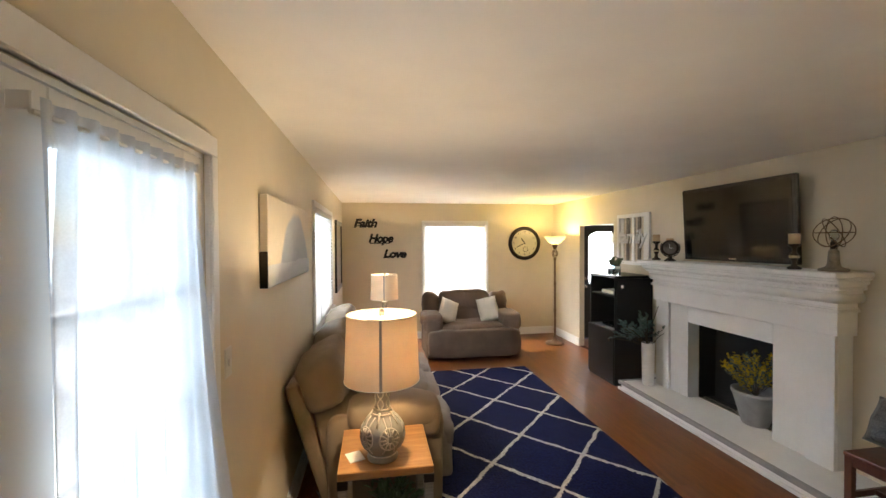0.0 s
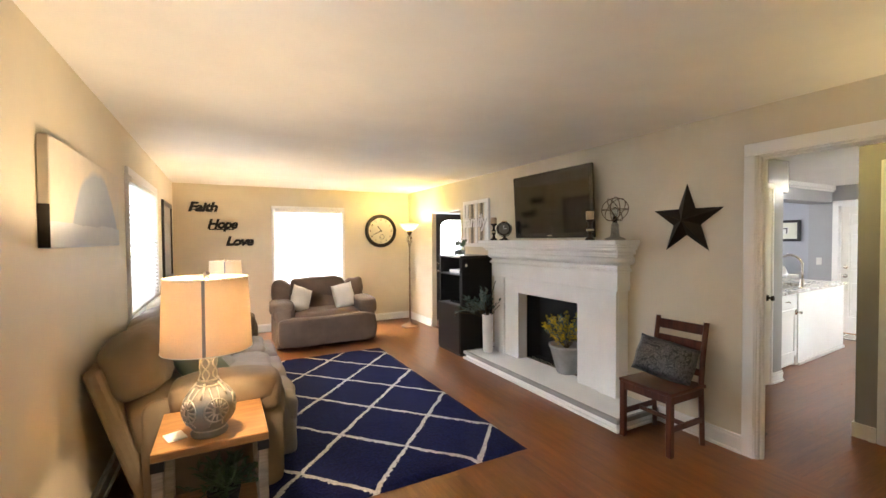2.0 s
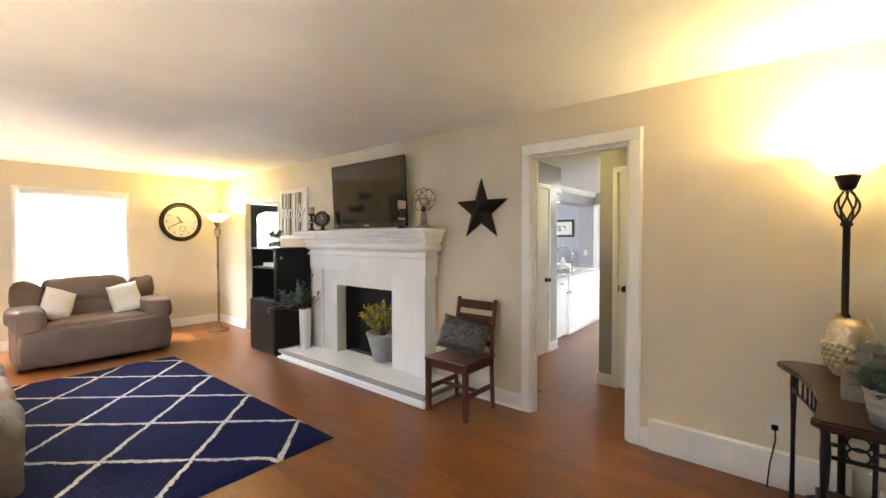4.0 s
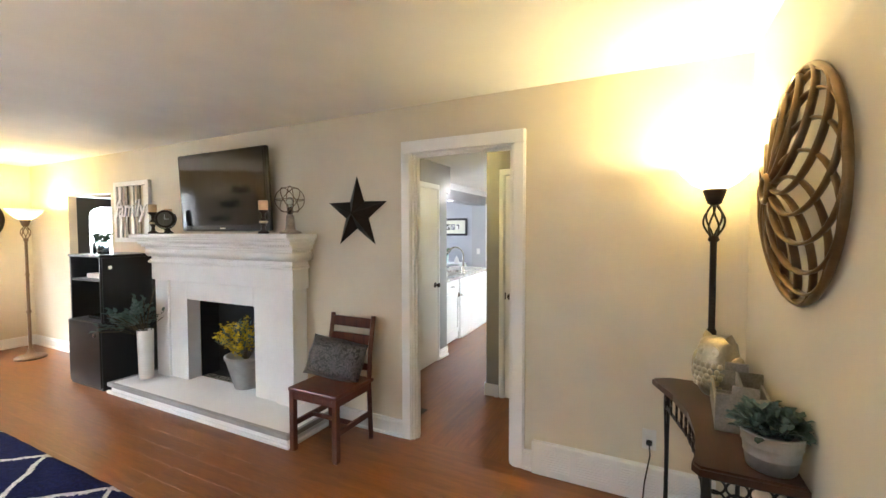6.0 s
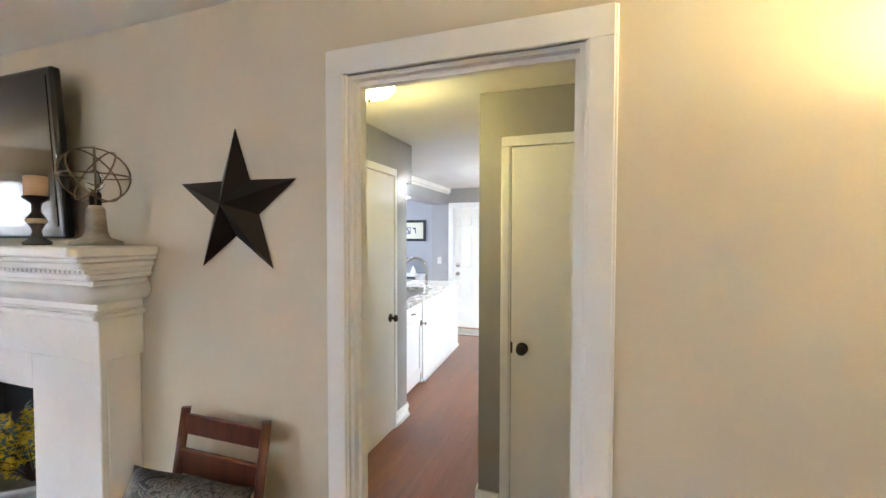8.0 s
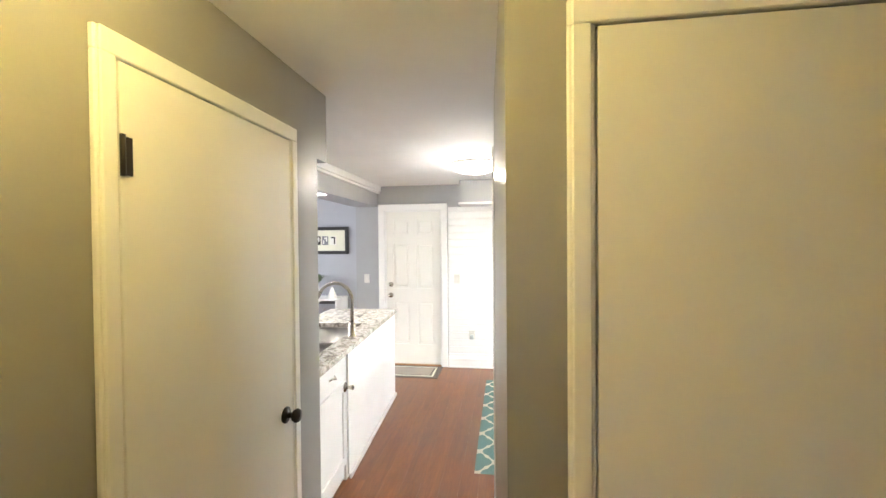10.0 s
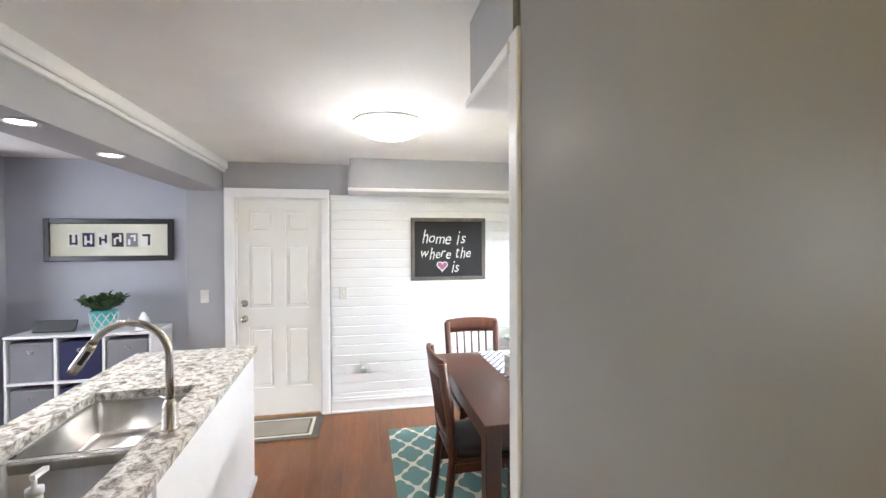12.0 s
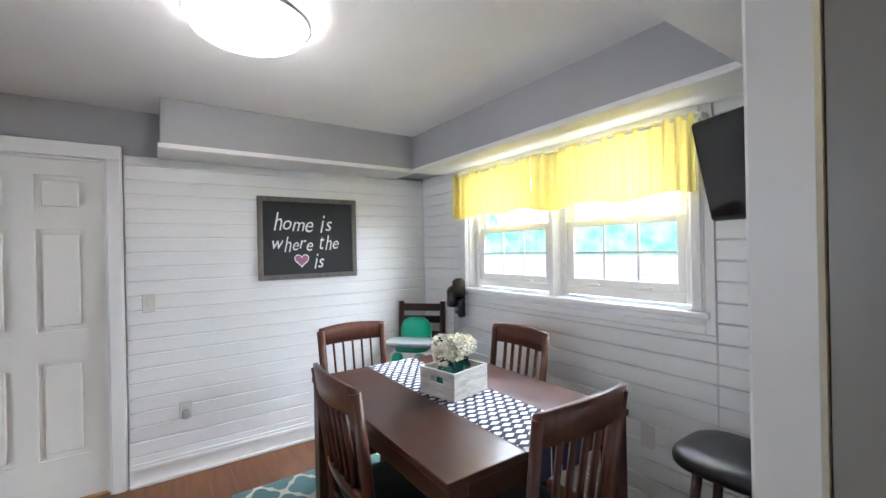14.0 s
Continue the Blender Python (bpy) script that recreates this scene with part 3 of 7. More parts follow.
# dropped soffit round the nook
for name, q in (("soffit_back", (9.0, KY, 2.07, KX, 2.01, HC)), ("soffit_side", (6.70, KY, 2.07, 9.0, 0.33, HC)), ("soffit_near", (6.29, KY, 2.07, 6.70, 1.535, HC))):
    bm = B(); box(bm, *q)
    setting(name, bm, SOFFIT, "grey painted soffit box of the nook", "soffit")
bm = B()
box(bm, 8.985, 0.315, 2.045, KX, 2.025, 2.075, 0.004)
box(bm, 6.715, KY, 2.045, 8.985, 0.345, 2.075, 0.004)
box(bm, 6.29, 0.345, 2.045, 6.715, 1.55, 2.075, 0.004)
setting("trim_soffit", bm, TRIM, "white board under the soffit", "trim")
bm = B(); box(bm, 6.242, 1.45, 0, 6.302, 1.544, 2.09, 0.004)
setting("trim_post", bm, TRIM, "white painted end post of the hall wall", "trim")


def casing(name, axis, face, side, a0, a1, top, width=0.085, low=0.0, sill=False):
    """Moulded white casing round an opening, on one face of a wall; side is the way it stands proud."""
    bm = B()
    def bar(a, b, lo, hi):
        for depth, inset in ((0.016, 0.0), (0.024, 0.014)):
            f0, f1 = sorted((face, face + side * depth))
            q = (a + inset * (0.6), b - inset * 0.6)
            if axis == "x":
                box(bm, f0, q[0], lo, f1, q[1], hi, 0.003)
            else:
                box(bm, q[0], f0, lo, q[1], f1, hi, 0.003)
    bar(a0 - width, a0, low, top)
    bar(a1, a1 + width, low, top)
    bar(a0 - width, a1 + width, top, top + width)
    if sill:
        f0, f1 = sorted((face, face + side * 0.05))
        if axis == "x":
            box(bm, f0, a0 - width - 0.02, low - 0.03, f1, a1 + width + 0.02, low, 0.005)
        else:
            box(bm, a0 - width - 0.02, f0, low - 0.03, a1 + width + 0.02, f1, low, 0.005)
    return setting(name, bm, TRIM, "white moulded wood casing", "trim")


def jamb(name, axis, p0, p1, a0, a1, top, low=None):
    bm = B()
    for a, b, lo, hi in ((a0, a0 + 0.014, 0.0 if low is None else low, top), (a1 - 0.014, a1, 0.0 if low is None else low, top), (a0 + 0.014, a1 - 0.014, top - 0.014, top)):
        if axis == "x":
            box(bm, p0, a, lo, p1, b, hi)
        else:
            box(bm, a, p0, lo, b, p1, hi)
    if low is not None:
        if axis == "x":
            box(bm, p0, a0 + 0.014, low, p1, a1 - 0.014, low + 0.014)
        else:
            box(bm, a0 + 0.014, p0, low, a1 - 0.014, p1, low + 0.014)
    return setting(name, bm, TRIM, "white painted jamb lining", "trim")


casing("trim_hall_opening", "x", E, -1, 0.92, 1.667, 2.085)
casing("trim_hall_opening_rear", "x", E + T, 1, 0.92, 1.667, 2.085)
jamb("trim_hall_jamb", "x", E - 0.002, E + T + 0.002, 0.92, 1.667, 2.085)
bm = B(); box(bm, E + 0.025, 0.934, 0.0, E + 0.055, 0.947, 2.071); box(bm, E + 0.025, 1.640, 0.0, E + 0.055, 1.653, 2.071); box(bm, E + 0.025, 0.947, 2.055, E + 0.055, 1.640, 2.071)
setting("trim_hall_stop", bm, TRIM, "white door stop strip", "trim")
casing("trim_patio_door", "x", W, 1, 0.98, 1.79, 2.03, 0.068)
casing("trim_west_window", "x", W, 1, 4.25, 5.78, 2.06, 0.06, 0.92, True)
casing("trim_north_window", "y", N, -1, 1.49, 2.62, 2.06, 0.05, 0.5, True)
casing("trim_closet_door", "y", 2.37, -1, 4.91, 5.68, 2.02, 0.055)
casing("trim_hall_door", "x", 4.97, -1, 0.555, 1.30, 2.03, 0.055)
casing("trim_kitchen_door", "x", KX - 0.02, -1, 2.29, 3.03, 2.01, 0.085)
jamb("trim_kitchen_jamb", "x", KX - 0.02, KX + 0.1, 2.29, 3.03, 2.01)
jamb("trim_closet_jamb", "y", 2.392, 2.47, 4.91, 5.68, 2.02)
jamb("trim_hall_door_jamb", "x", 4.992, 5.09, 0.555, 1.30, 2.03)
jamb("trim_west_jamb", "x", W - 0.14, W - 0.002, 4.25, 5.78, 2.06, 0.92)
jamb("trim_north_jamb", "y", N + 0.002, N + 0.14, 1.49, 2.62, 2.06, 0.5)
jamb("trim_patio_jamb", "x", W - 0.14, W - 0.002, 0.98, 1.79, 2.03)


def skirting(name, runs, h=0.13):
    """runs: (axis, face, side, a0, a1)."""
    bm = B()
    for axis, face, side, a0, a1 in runs:
        for depth, lo, hi in ((0.016, 0.0, h), (0.022, h - 0.045, h - 0.02), (0.03, 0.0, 0.02)):
            f0, f1 = sorted((face, face + side * depth))
            if axis == "x":
                box(bm, f0, a0, lo, f1, a1, hi, 0.003)
            else:
                box(bm, a0, f0, lo, a1, f1, hi, 0.003)
    return setting(name, bm, TRIM, "white painted wooden baseboard", "baseboard")


skirting("baseboard_living", [("x", W, 1, S, 0.895), ("x", W, 1, 1.86, N), ("y", N, -1, W, E), ("x", E, -1, 6.66, N), ("x", E, -1, 4.72, 5.67), ("x", E, -1, 1.745, 2.39), ("x", E, -1, 0.785, 0.84), ("y", S, 1, W, E)])
skirting("baseboard_hall", [("y", 2.37, -1, 5.74, 5.96), ("x", 5.96, 1, 2.36, 2.47), ("x", 4.97, -1, 1.36, 1.396), ("y", 2.37, -1, E + T, 4.84)], 0.11)
skirting("baseboard_kitchen", [("x", KX - 0.02, -1, KY, 2.2), ("y", KY + 0.02, 1, 6.31, KX - 0.02), ("x", KX + 0.1, -1, 3.45, 4.86)], 0.14)

# baseboard register
reg = thing("baseboard_register", pose(E, 0.78, 0), "white painted baseboard heat register on the wall", "heat register")
bm = B(); box(bm, -0.045, -0.98, 0.0, -0.001, 0, 0.205, 0.006); part("housing", bm, TRIM, reg)
for k in range(4):
    bm = B()
    for j in range(9):
        box(bm, -0.049, -0.94 + k * 0.235, 0.04 + j * 0.015, -0.044, -0.75 + k * 0.235, 0.048 + j * 0.015)
    part("grille", bm, TRIM, reg)


# ---- doors ----
def knob(name, parent, p, way, material, r=0.028):
    bm = B()
    lathe(bm, [(0, 0), (0.032, 0), (0.032, 0.006), (0.012, 0.01), (0.011, 0.03), (r * 0.8, 0.036), (r, 0.048), (r * 0.8, 0.06), (0, 0.064)], 20, Matrix.Translation(p) @ Vector((0, 0, 1)).rotation_difference(Vector(way)).to_matrix().to_4x4())
    return part(name, bm, material, parent)


d = thing("closet_door", pose(4.914, 2.353, 0.01), "plain cream painted flush closet door, closed", "door")
bm = B(); box(bm, 0, 0, 0, 0.762, 0.035, 2.006, 0.002); part("leaf", bm, DOORWHITE, d)
for z in (0.22, 1.79):
    bm = B(); box(bm, 0.0, -0.003, z - 0.045, 0.03, 0.002, z + 0.045, 0.001); tube(bm, [(0.0, -0.006, z - 0.048), (0.0, -0.006, z + 0.048)], 0.006, 8); part("hinge", bm, IRON, d, "dark bronze hinge")
knob("door_knob", d, (0.70, 0, 0.9), (0, -1, 0), IRON)
bm = B(); lathe(bm, [(0, 0), (0.03, 0), (0.03, 0.005), (0, 0.006)], 16, pose(0.70, 0.0, 0.9, 90)); part("escutcheon", bm, IRON, d)

d = thing("hall_door", pose(4.953, 0.559, 0.01), "plain white painted flush hall door, closed", "door")
bm = B(); box(bm, 0, 0, 0, 0.035, 0.737, 2.016, 0.002); part("leaf", bm, DOORWHITE, d)
knob("door_knob", d, (0, 0.675, 0.935), (-1, 0, 0), IRON)
bm = B(); box(bm, -0.003, 0.728, 0.905, 0.01, 0.739, 0.965); part("latch_plate", bm, IRON, d)


def panel_door(root, w, h, t, material, panels, name="leaf"):
    """A stile-and-rail door in the yz plane with raised panels let in."""
    bm = B()
    box(bm, 0.016, 0, 0, t, w, h, 0.002)
    ys = sorted({0, w, *[p for q in panels for p in q[:2]]})
    # rails and stiles proud of the field
    holes = panels
    cuts = sorted({0, h, *[p for q in holes for p in q[2:]]})
    for a, b in zip(ys, ys[1:]):
        for lo, hi in zip(cuts, cuts[1:]):
            if not any(q[0] <= a and q[1] >= b and q[2] <= lo and q[3] >= hi for q in holes):
                box(bm, 0, a, lo, 0.0165, b, hi)
    ob = part(name, bm, material, root)
    for q in holes:
        bm = B()
        box(bm, 0.003, q[0] + 0.026, q[2] + 0.026, 0.0166, q[1] - 0.026, q[3] - 0.026, 0.009)
        part("panel", bm, material, root)
    return ob


d = thing("kitchen_door", pose(KX + 0.005, 2.304, 0.012), "white six-panel exterior door, closed", "door")
panel_door(d, 0.712, 1.984, 0.04, DOORWHITE, [(0.08, 0.30, 0.26, 0.82), (0.40, 0.62, 0.26, 0.82), (0.08, 0.30, 0.99, 1.58), (0.40, 0.62, 0.99, 1.58), (0.08, 0.30, 1.68, 1.89), (0.40, 0.62, 1.68, 1.89)])
knob("door_knob", d, (0, 0.655, 0.90), (-1, 0, 0), NICKEL)
knob("deadbolt", d, (0, 0.655, 1.04), (-1, 0, 0), NICKEL, 0.02)
bm = B(); box(bm, KX - 0.03, 2.29, 0.0, KX + 0.1, 3.03, 0.018, 0.004)
setting("trim_threshold", bm, OAK, "worn oak door threshold", "threshold")

# front door with arched glass, seen through the far opening
d = thing("front_door", pose(4.214, 7.14, 0.01), "black painted front door with an arched glass light", "door")
bm = B()
w, h = 0.872, 2.0
for q in ((0, 0.15, 0, h), (w - 0.15, w, 0, h), (0.15, w - 0.15, 0, 0.25), (0.15, w - 0.15, 1.88, h), (0.15, w - 0.15, 0.84, 0.96)):
    box(bm, q[0], 0, q[2], q[1], 0.04, q[3])
for k in range(6):
    a = math.pi * (k + 0.5) / 12
    for x0, sg in ((0.15, 1), (w - 0.15, -1)):
        hx = 0.14 * (1 - math.sin(a))
        box(bm, min(x0, x0 + sg * hx), 0.002, 1.88 - 0.14 * (1 - math.cos(a)) - 0.02, max(x0, x0 + sg * hx), 0.038, 1.881)
part("leaf", bm, BLACKWOOD, d)
bm = B(); box(bm, 0.15, 0.01, 0.25, w - 0.15, 0.03, 0.84); part("lower_panel", bm, BLACKWOOD, d)
bm = B(); box(bm, 0.15, 0.016, 0.96, w - 0.15, 0.022, 1.88)
g = part("glass", bm, PANE, d); g.visible_shadow = False
knob("door_knob", d, (0.07, 0, 0.92), (0, -1, 0), NICKEL)
knob("deadbolt", d, (0.07, 0, 1.06), (0, -1, 0), NICKEL, 0.02)

# patio door with divided glass
d = thing("patio_door", pose(W - 0.045, 0.994, 0.01), "white patio door with divided glass, closed", "door")
bm = B()
w, h = 0.782, 2.003
for q in ((0, 0.13, 0, h), (w - 0.13, w, 0, h), (0.13, w - 0.13, 0, 0.28), (0.13, w - 0.13, 1.905, h)):
    box(bm, 0, q[0], q[2], 0.042, q[1], q[3], 0.003)
part("leaf", bm, DOORWHITE, d)
bm = B(); box(bm, 0.017, 0.13, 0.28, 0.022, w - 0.13, 1.905)
g = part("glass", bm, PANE, d); g.visible_shadow = False
for k in range(1, 5):
    bm = B(); z = 0.28 + k * 0.325; box(bm, 0.006, 0.13, z - 0.013, 0.036, w - 0.13, z + 0.013, 0.003); part("glazing_bar", bm, DOORWHITE, d)
bm = B(); box(bm, 0.007, w / 2 - 0.012, 0.28, 0.035, w / 2 + 0.012, 1.905); part("glazing_bar", bm, DOORWHITE, d)


# ---- windows ----
def sash_window(name, m, w, h, label, bars, low=0.0):
    """A framed double-hung window in the xz plane of m, facing -y of m."""
    root = tagged(thing(name, m, label, "window"), kind="structure")
    bm = B()
    for q in ((0, 0.045, 0, h), (w - 0.045, w, 0, h), (0.045, w - 0.045, 0, 0.05), (0.045, w - 0.045, h - 0.045, h)):
        box(bm, q[0], 0, q[2], q[1], 0.07, q[3], 0.003)
    part("window_frame", bm, TRIM, root)
    for k, (lo, hi) in enumerate(((0.05, h / 2 + 0.015), (h / 2 - 0.015, h - 0.045))):
        y0 = 0.012 + 0.026 * k
        bm = B()
        for q in ((0.045, 0.09, lo, hi), (w - 0.09, w - 0.045, lo, hi), (0.09, w - 0.09, lo, lo + 0.045), (0.09, w - 0.09, hi - 0.035, hi)):
            box(bm, q[0], y0, q[2], q[1], y0 + 0.024, q[3], 0.002)
        s = part("sash", bm, TRIM, root)
        bm = B(); box(bm, 0.09, y0 + 0.010, lo + 0.045, w - 0.09, y0 + 0.014, hi - 0.035)
        g = part("pane", bm, PANE, s); g.visible_shadow = False
        for j in range(1, bars[0]):
            x = 0.09 + (w - 0.18) * j / bars[0]
            bm = B(); box(bm, x - 0.006, y0 + 0.006, lo + 0.045, x + 0.006, y0 + 0.018, hi - 0.035); part("glazing_bar", bm, TRIM, s)
        for j in range(1, bars[1]):
            z = lo + 0.045 + (hi - lo - 0.08) * j / bars[1]
            bm = B(); box(bm, 0.09, y0 + 0.007, z - 0.006, w - 0.09, y0 + 0.017, z + 0.006); part("glazing_bar", bm, TRIM, s)
        if k == 0:
            for x in (w * 0.3, w * 0.7):
                bm = B(); box(bm, x - 0.03, y0 - 0.012, lo + 0.006, x + 0.03, y0 + 0.002, lo + 0.02, 0.003); part("sash_lift", bm, TRIM, s)
    return root


sash_window("window_north", pose(1.504, N + 0.05, 0.514), 1.102, 1.532, "white tall window glowing with daylight", (1, 1))
sash_window("window_west", pose(W - 0.05, 4.264, 0.934, 0, 0, 90), 1.502, 1.112, "white window behind a white slatted blind", (1, 1))
sash_window("window_nook_a", pose(7.86 - 0.02, KY - 0.05, 1.145, 0, 0, 180), 0.79, 0.84, "white double-hung window with small panes", (3, 2))
sash_window("window_nook_b", pose(8.67, KY - 0.05, 1.145, 0, 0, 180), 0.79, 0.84, "white double-hung window with small panes", (3, 2))
bm = B(); box(bm, 7.84, KY - 0.14, 1.13, 7.88, KY + 0.018, 2.0, 0.003)
setting("trim_mullion", bm, TRIM, "white mullion between the windows", "trim")
casing("trim_nook_window", "y", KY + 0.018, 1, 7.04, 8.68, 2.0, 0.06, 1.13, True)
bm = B()
for q in ((6.94, 6.98, 1.03, 2.045), (8.74, 8.78, 1.03, 2.045), (6.98, 8.74, 1.03, 1.07)):
    box(bm, q[0], KY + 0.018, q[2], q[1], KY + 0.03, q[3], 0.003)
setting("trim_nook_panel", bm, TRIM, "white flat board frame under the window", "trim")


def blind(name, m, w, h, n, label, tilt):
    root = thing(name, m, label, "blind")
    bm = B(); box(bm, 0, -0.03, h - 0.045, w, 0.02, h, 0.004); part("headrail", bm, TRIM, root)
    slat = None
    for k in range(n):
        mm = pose(0, -0.005, 0.03 + (h - 0.09) * k / (n - 1), tilt)
        if slat is None:
            bm = B(); box(bm, 0.01, -0.024, -0.0012, w - 0.01, 0.024, 0.0012)
            slat = part("slat", bm, BLIND, root)
        else:
            s = new("slat", slat.data); s.parent = root
            s.matrix_local = mm
    slat.matrix_local = pose(0, -0.005, 0.03, tilt)
    bm = B(); box(bm, 0, -0.02, 0.0, w, 0.012, 0.014, 0.003); part("bottom_rail", bm, TRIM, root)
    for x in (0.2 * w, 0.8 * w):
        bm = B(); tube(bm, [(x, -0.03, 0.02), (x, -0.03, h - 0.04)], 0.0015, 5); part("cord", bm, TRIM, root)
    return root


blind("window_blind", pose(1.51, N - 0.001, 0.52), 1.09, 1.53, 34, "white slatted blind, closed and sunlit", 62)
blind("window_blind", pose(W + 0.001, 4.27, 0.94, 0, 0, 90), 1.49, 1.11, 26, "white slatted blind, half closed", 35)
# plain ground and greenery outdoors
bm = B(); box(bm, -400, -400, -0.5, 400, 400, -0.3)
setting("ground", bm, GRASS, "pale sunlit ground outside", "ground")


# ---- fireplace ----
fp = thing("fireplace", pose(E, 3.64, 0), "white painted fireplace with mantel and raised hearth", "fireplace")
bm = B(); box(bm, -0.50, -1.24, 0.0, -0.001, 1.06, 0.098, 0.003); part("hearth", bm, BRICKWHITE, fp)
bm = B(); box(bm, -0.525, -1.265, 0.066, -0.49, 1.085, 0.104, 0.004); box(bm, -0.49, -1.265, 0.066, -0.002, -1.235, 0.104, 0.004); box(bm, -0.49, 1.055, 0.066, -0.002, 1.085, 0.104, 0.004)
part("hearth_edge", bm, HEARTHGREY, fp, "grey tile edge strip")
bm = B(); box(bm, -0.53, -1.27, 0.0, -0.50, 1.09, 0.028, 0.006); box(bm, -0.5, -1.27, 0, -0.02, -1.24, 0.028, 0.006); part("hearth_moulding", bm, TRIM, fp)
SY0, SY1, O0, O1, OT = -0.95, 0.92, -0.465, 0.464, 0.885
for a, b in ((SY0, O0), (O1, SY1)):
    bm = B(); box(bm, -0.13, a, 0.098, -0.001, b, 1.06, 0.003); part("pier", bm, BRICKWHITE, fp)
bm = B(); box(bm, -0.13, O0, OT, -0.001, O1, 1.06, 0.003); part("lintel", bm, BRICKWHITE, fp)
for a, b, lo, hi in ((SY0, SY0 + 0.2, 0.098, 1.06), (SY1 - 0.2, SY1, 0.098, 1.06), (SY0, SY1, 1.06, 1.12)):
    bm = B(); box(bm, -0.158, a, lo, -0.13, b, hi, 0.004); part("pilaster", bm, BRICKWHITE, fp)
bm = B(); box(bm, -0.175, SY0 - 0.025, 1.06, -0.001, SY1 + 0.025, 1.36, 0.004); part("frieze", bm, BRICKWHITE, fp)
bm = B()
for depth, ov, lo, hi in ((0.20, 0.045, 1.225, 1.25), (0.19, 0.035, 1.25, 1.262), (0.215, 0.06, 1.36, 1.385), (0.24, 0.085, 1.385, 1.41), (0.27, 0.10, 1.425, 1.455), (0.295, 0.115, 1.455, 1.475)):
    box(bm, -depth, SY0 - ov, lo, -0.001, SY1 + ov, hi, 0.007)
part("moulding", bm, BRICKWHITE, fp)
bm = B(); tube(bm, [(-0.002, SY0 - 0.03, 1.332), (-0.185, SY0 - 0.03, 1.332), (-0.185, SY1 + 0.03, 1.332), (-0.002, SY1 + 0.03, 1.332)], 0.043, 16); part("torus_moulding", bm, BRICKWHITE, fp)
dent = None
for k in range(74):
    y = SY0 - 0.09 + k * (SY1 - SY0 + 0.18) / 73
    if dent is None:
        bm = B(); box(bm, -0.258, -0.008, 1.411, -0.2, 0.008, 1.424); dent = part("dentil", bm, BRICKWHITE, fp); dent.location = (0, y, 0)
    else:
        o = new("dentil", dent.data); o.parent = fp; o.location = (0, y, 0)
bm = B(); box(bm, -0.24, SY0 - 0.08, 1.41, -0.001, SY1 + 0.08, 1.425); part("dentil_band", bm, BRICKWHITE, fp)
bm = B(); box(bm, -0.325, SY0 - 0.125, 1.475, -0.001, SY1 + 0.125, 1.512, 0.009, seg=2); part("mantel_shelf", bm, BRICKWHITE, fp)
bm = B()
for q in ((0.002, O0, 0.098, 0.5, O0 + 0.01, OT), (0.002, O1 - 0.01, 0.098, 0.5, O1, OT), (0.19, O0, 0.098, 0.2, O1, OT), (0.002, O0, OT - 0.01, 0.5, O1, OT), (0.002, O0, 0.088, 0.5, O1, 0.1)):
    box(bm, *q)
part("firebox", bm, BLACKBOX, fp, "soot-black firebox lining")


# ---- plants ----
def spray(bm, rng, base, n, spread, height, lw, ll, droop=0.2):
    """Stems with leaves on both sides; returns the stem tips."""
    tips = []
    for k in range(n):
        a = rng.uniform(0, 2 * math.pi)
        r = spread * math.sqrt(rng.random())
        tip = Vector((base[0] + r * math.cos(a), base[1] + r * math.sin(a), base[2] + height * rng.uniform(0.55, 1) - droop * r))
        b = Vector(base)
        for j in range(7):
            f = 0.3 + 0.7 * j / 6
            p = b.lerp(tip, f) + Vector((0, 0, 0.12 * height * math.sin(f * 3)))
            d = (tip - b).normalized() + Vector((rng.uniform(-1, 1), rng.uniform(-1, 1), rng.uniform(-0.5, 0.7)))
            leaf(bm, p, d, ll * rng.uniform(0.7, 1.2), lw * rng.uniform(0.7, 1.2))
        tips.append(tip)
    return tips


def stems(bm, base, tips, r=0.002):
    for t in tips:
        tube(bm, [base, Vector(base).lerp(t, 0.5) + Vector((0, 0, 0.03)), t], r, 4)


rng = random.Random(3)
p = thing("flower_pot", pose(3.94, 3.45, 0.101), "grey conical pot with yellow flowers in the firebox", "potted plant")
bm = B(); lathe(bm, [(0, 0), (0.10, 0), (0.105, 0.01), (0.175, 0.27), (0.185, 0.275), (0.185, 0.30), (0.165, 0.30), (0.155, 0.25), (0, 0.25)], 28); part("pot", bm, CONCRETE, p)
bm = B(); tips = spray(bm, rng, (0, 0, 0.25), 54, 0.24, 0.34, 0.022, 0.06); part("foliage", bm, SAGELEAF, p)
bm = B()
for t in tips:
    if rng.random() < 0.7:
        base, tip = Vector((t.x * 0.45, t.y * 0.45, t.z - 0.10)), t + Vector((t.x * 0.12, t.y * 0.12, 0.07))
        for k in range(30):
            q = base.lerp(tip, rng.random()) + Vector((rng.uniform(-0.014, 0.014), rng.uniform(-0.014, 0.014), 0))
            leaf(bm, q, (rng.uniform(-1, 1), rng.uniform(-1, 1), rng.uniform(-0.2, 1)), 0.026, 0.02)
part("blossoms", bm, YELLOWBLOOM, p, "yellow blossoms")
bm = B(); stems(bm, (0, 0, 0.24), tips); part("stems", bm, STEM, p)

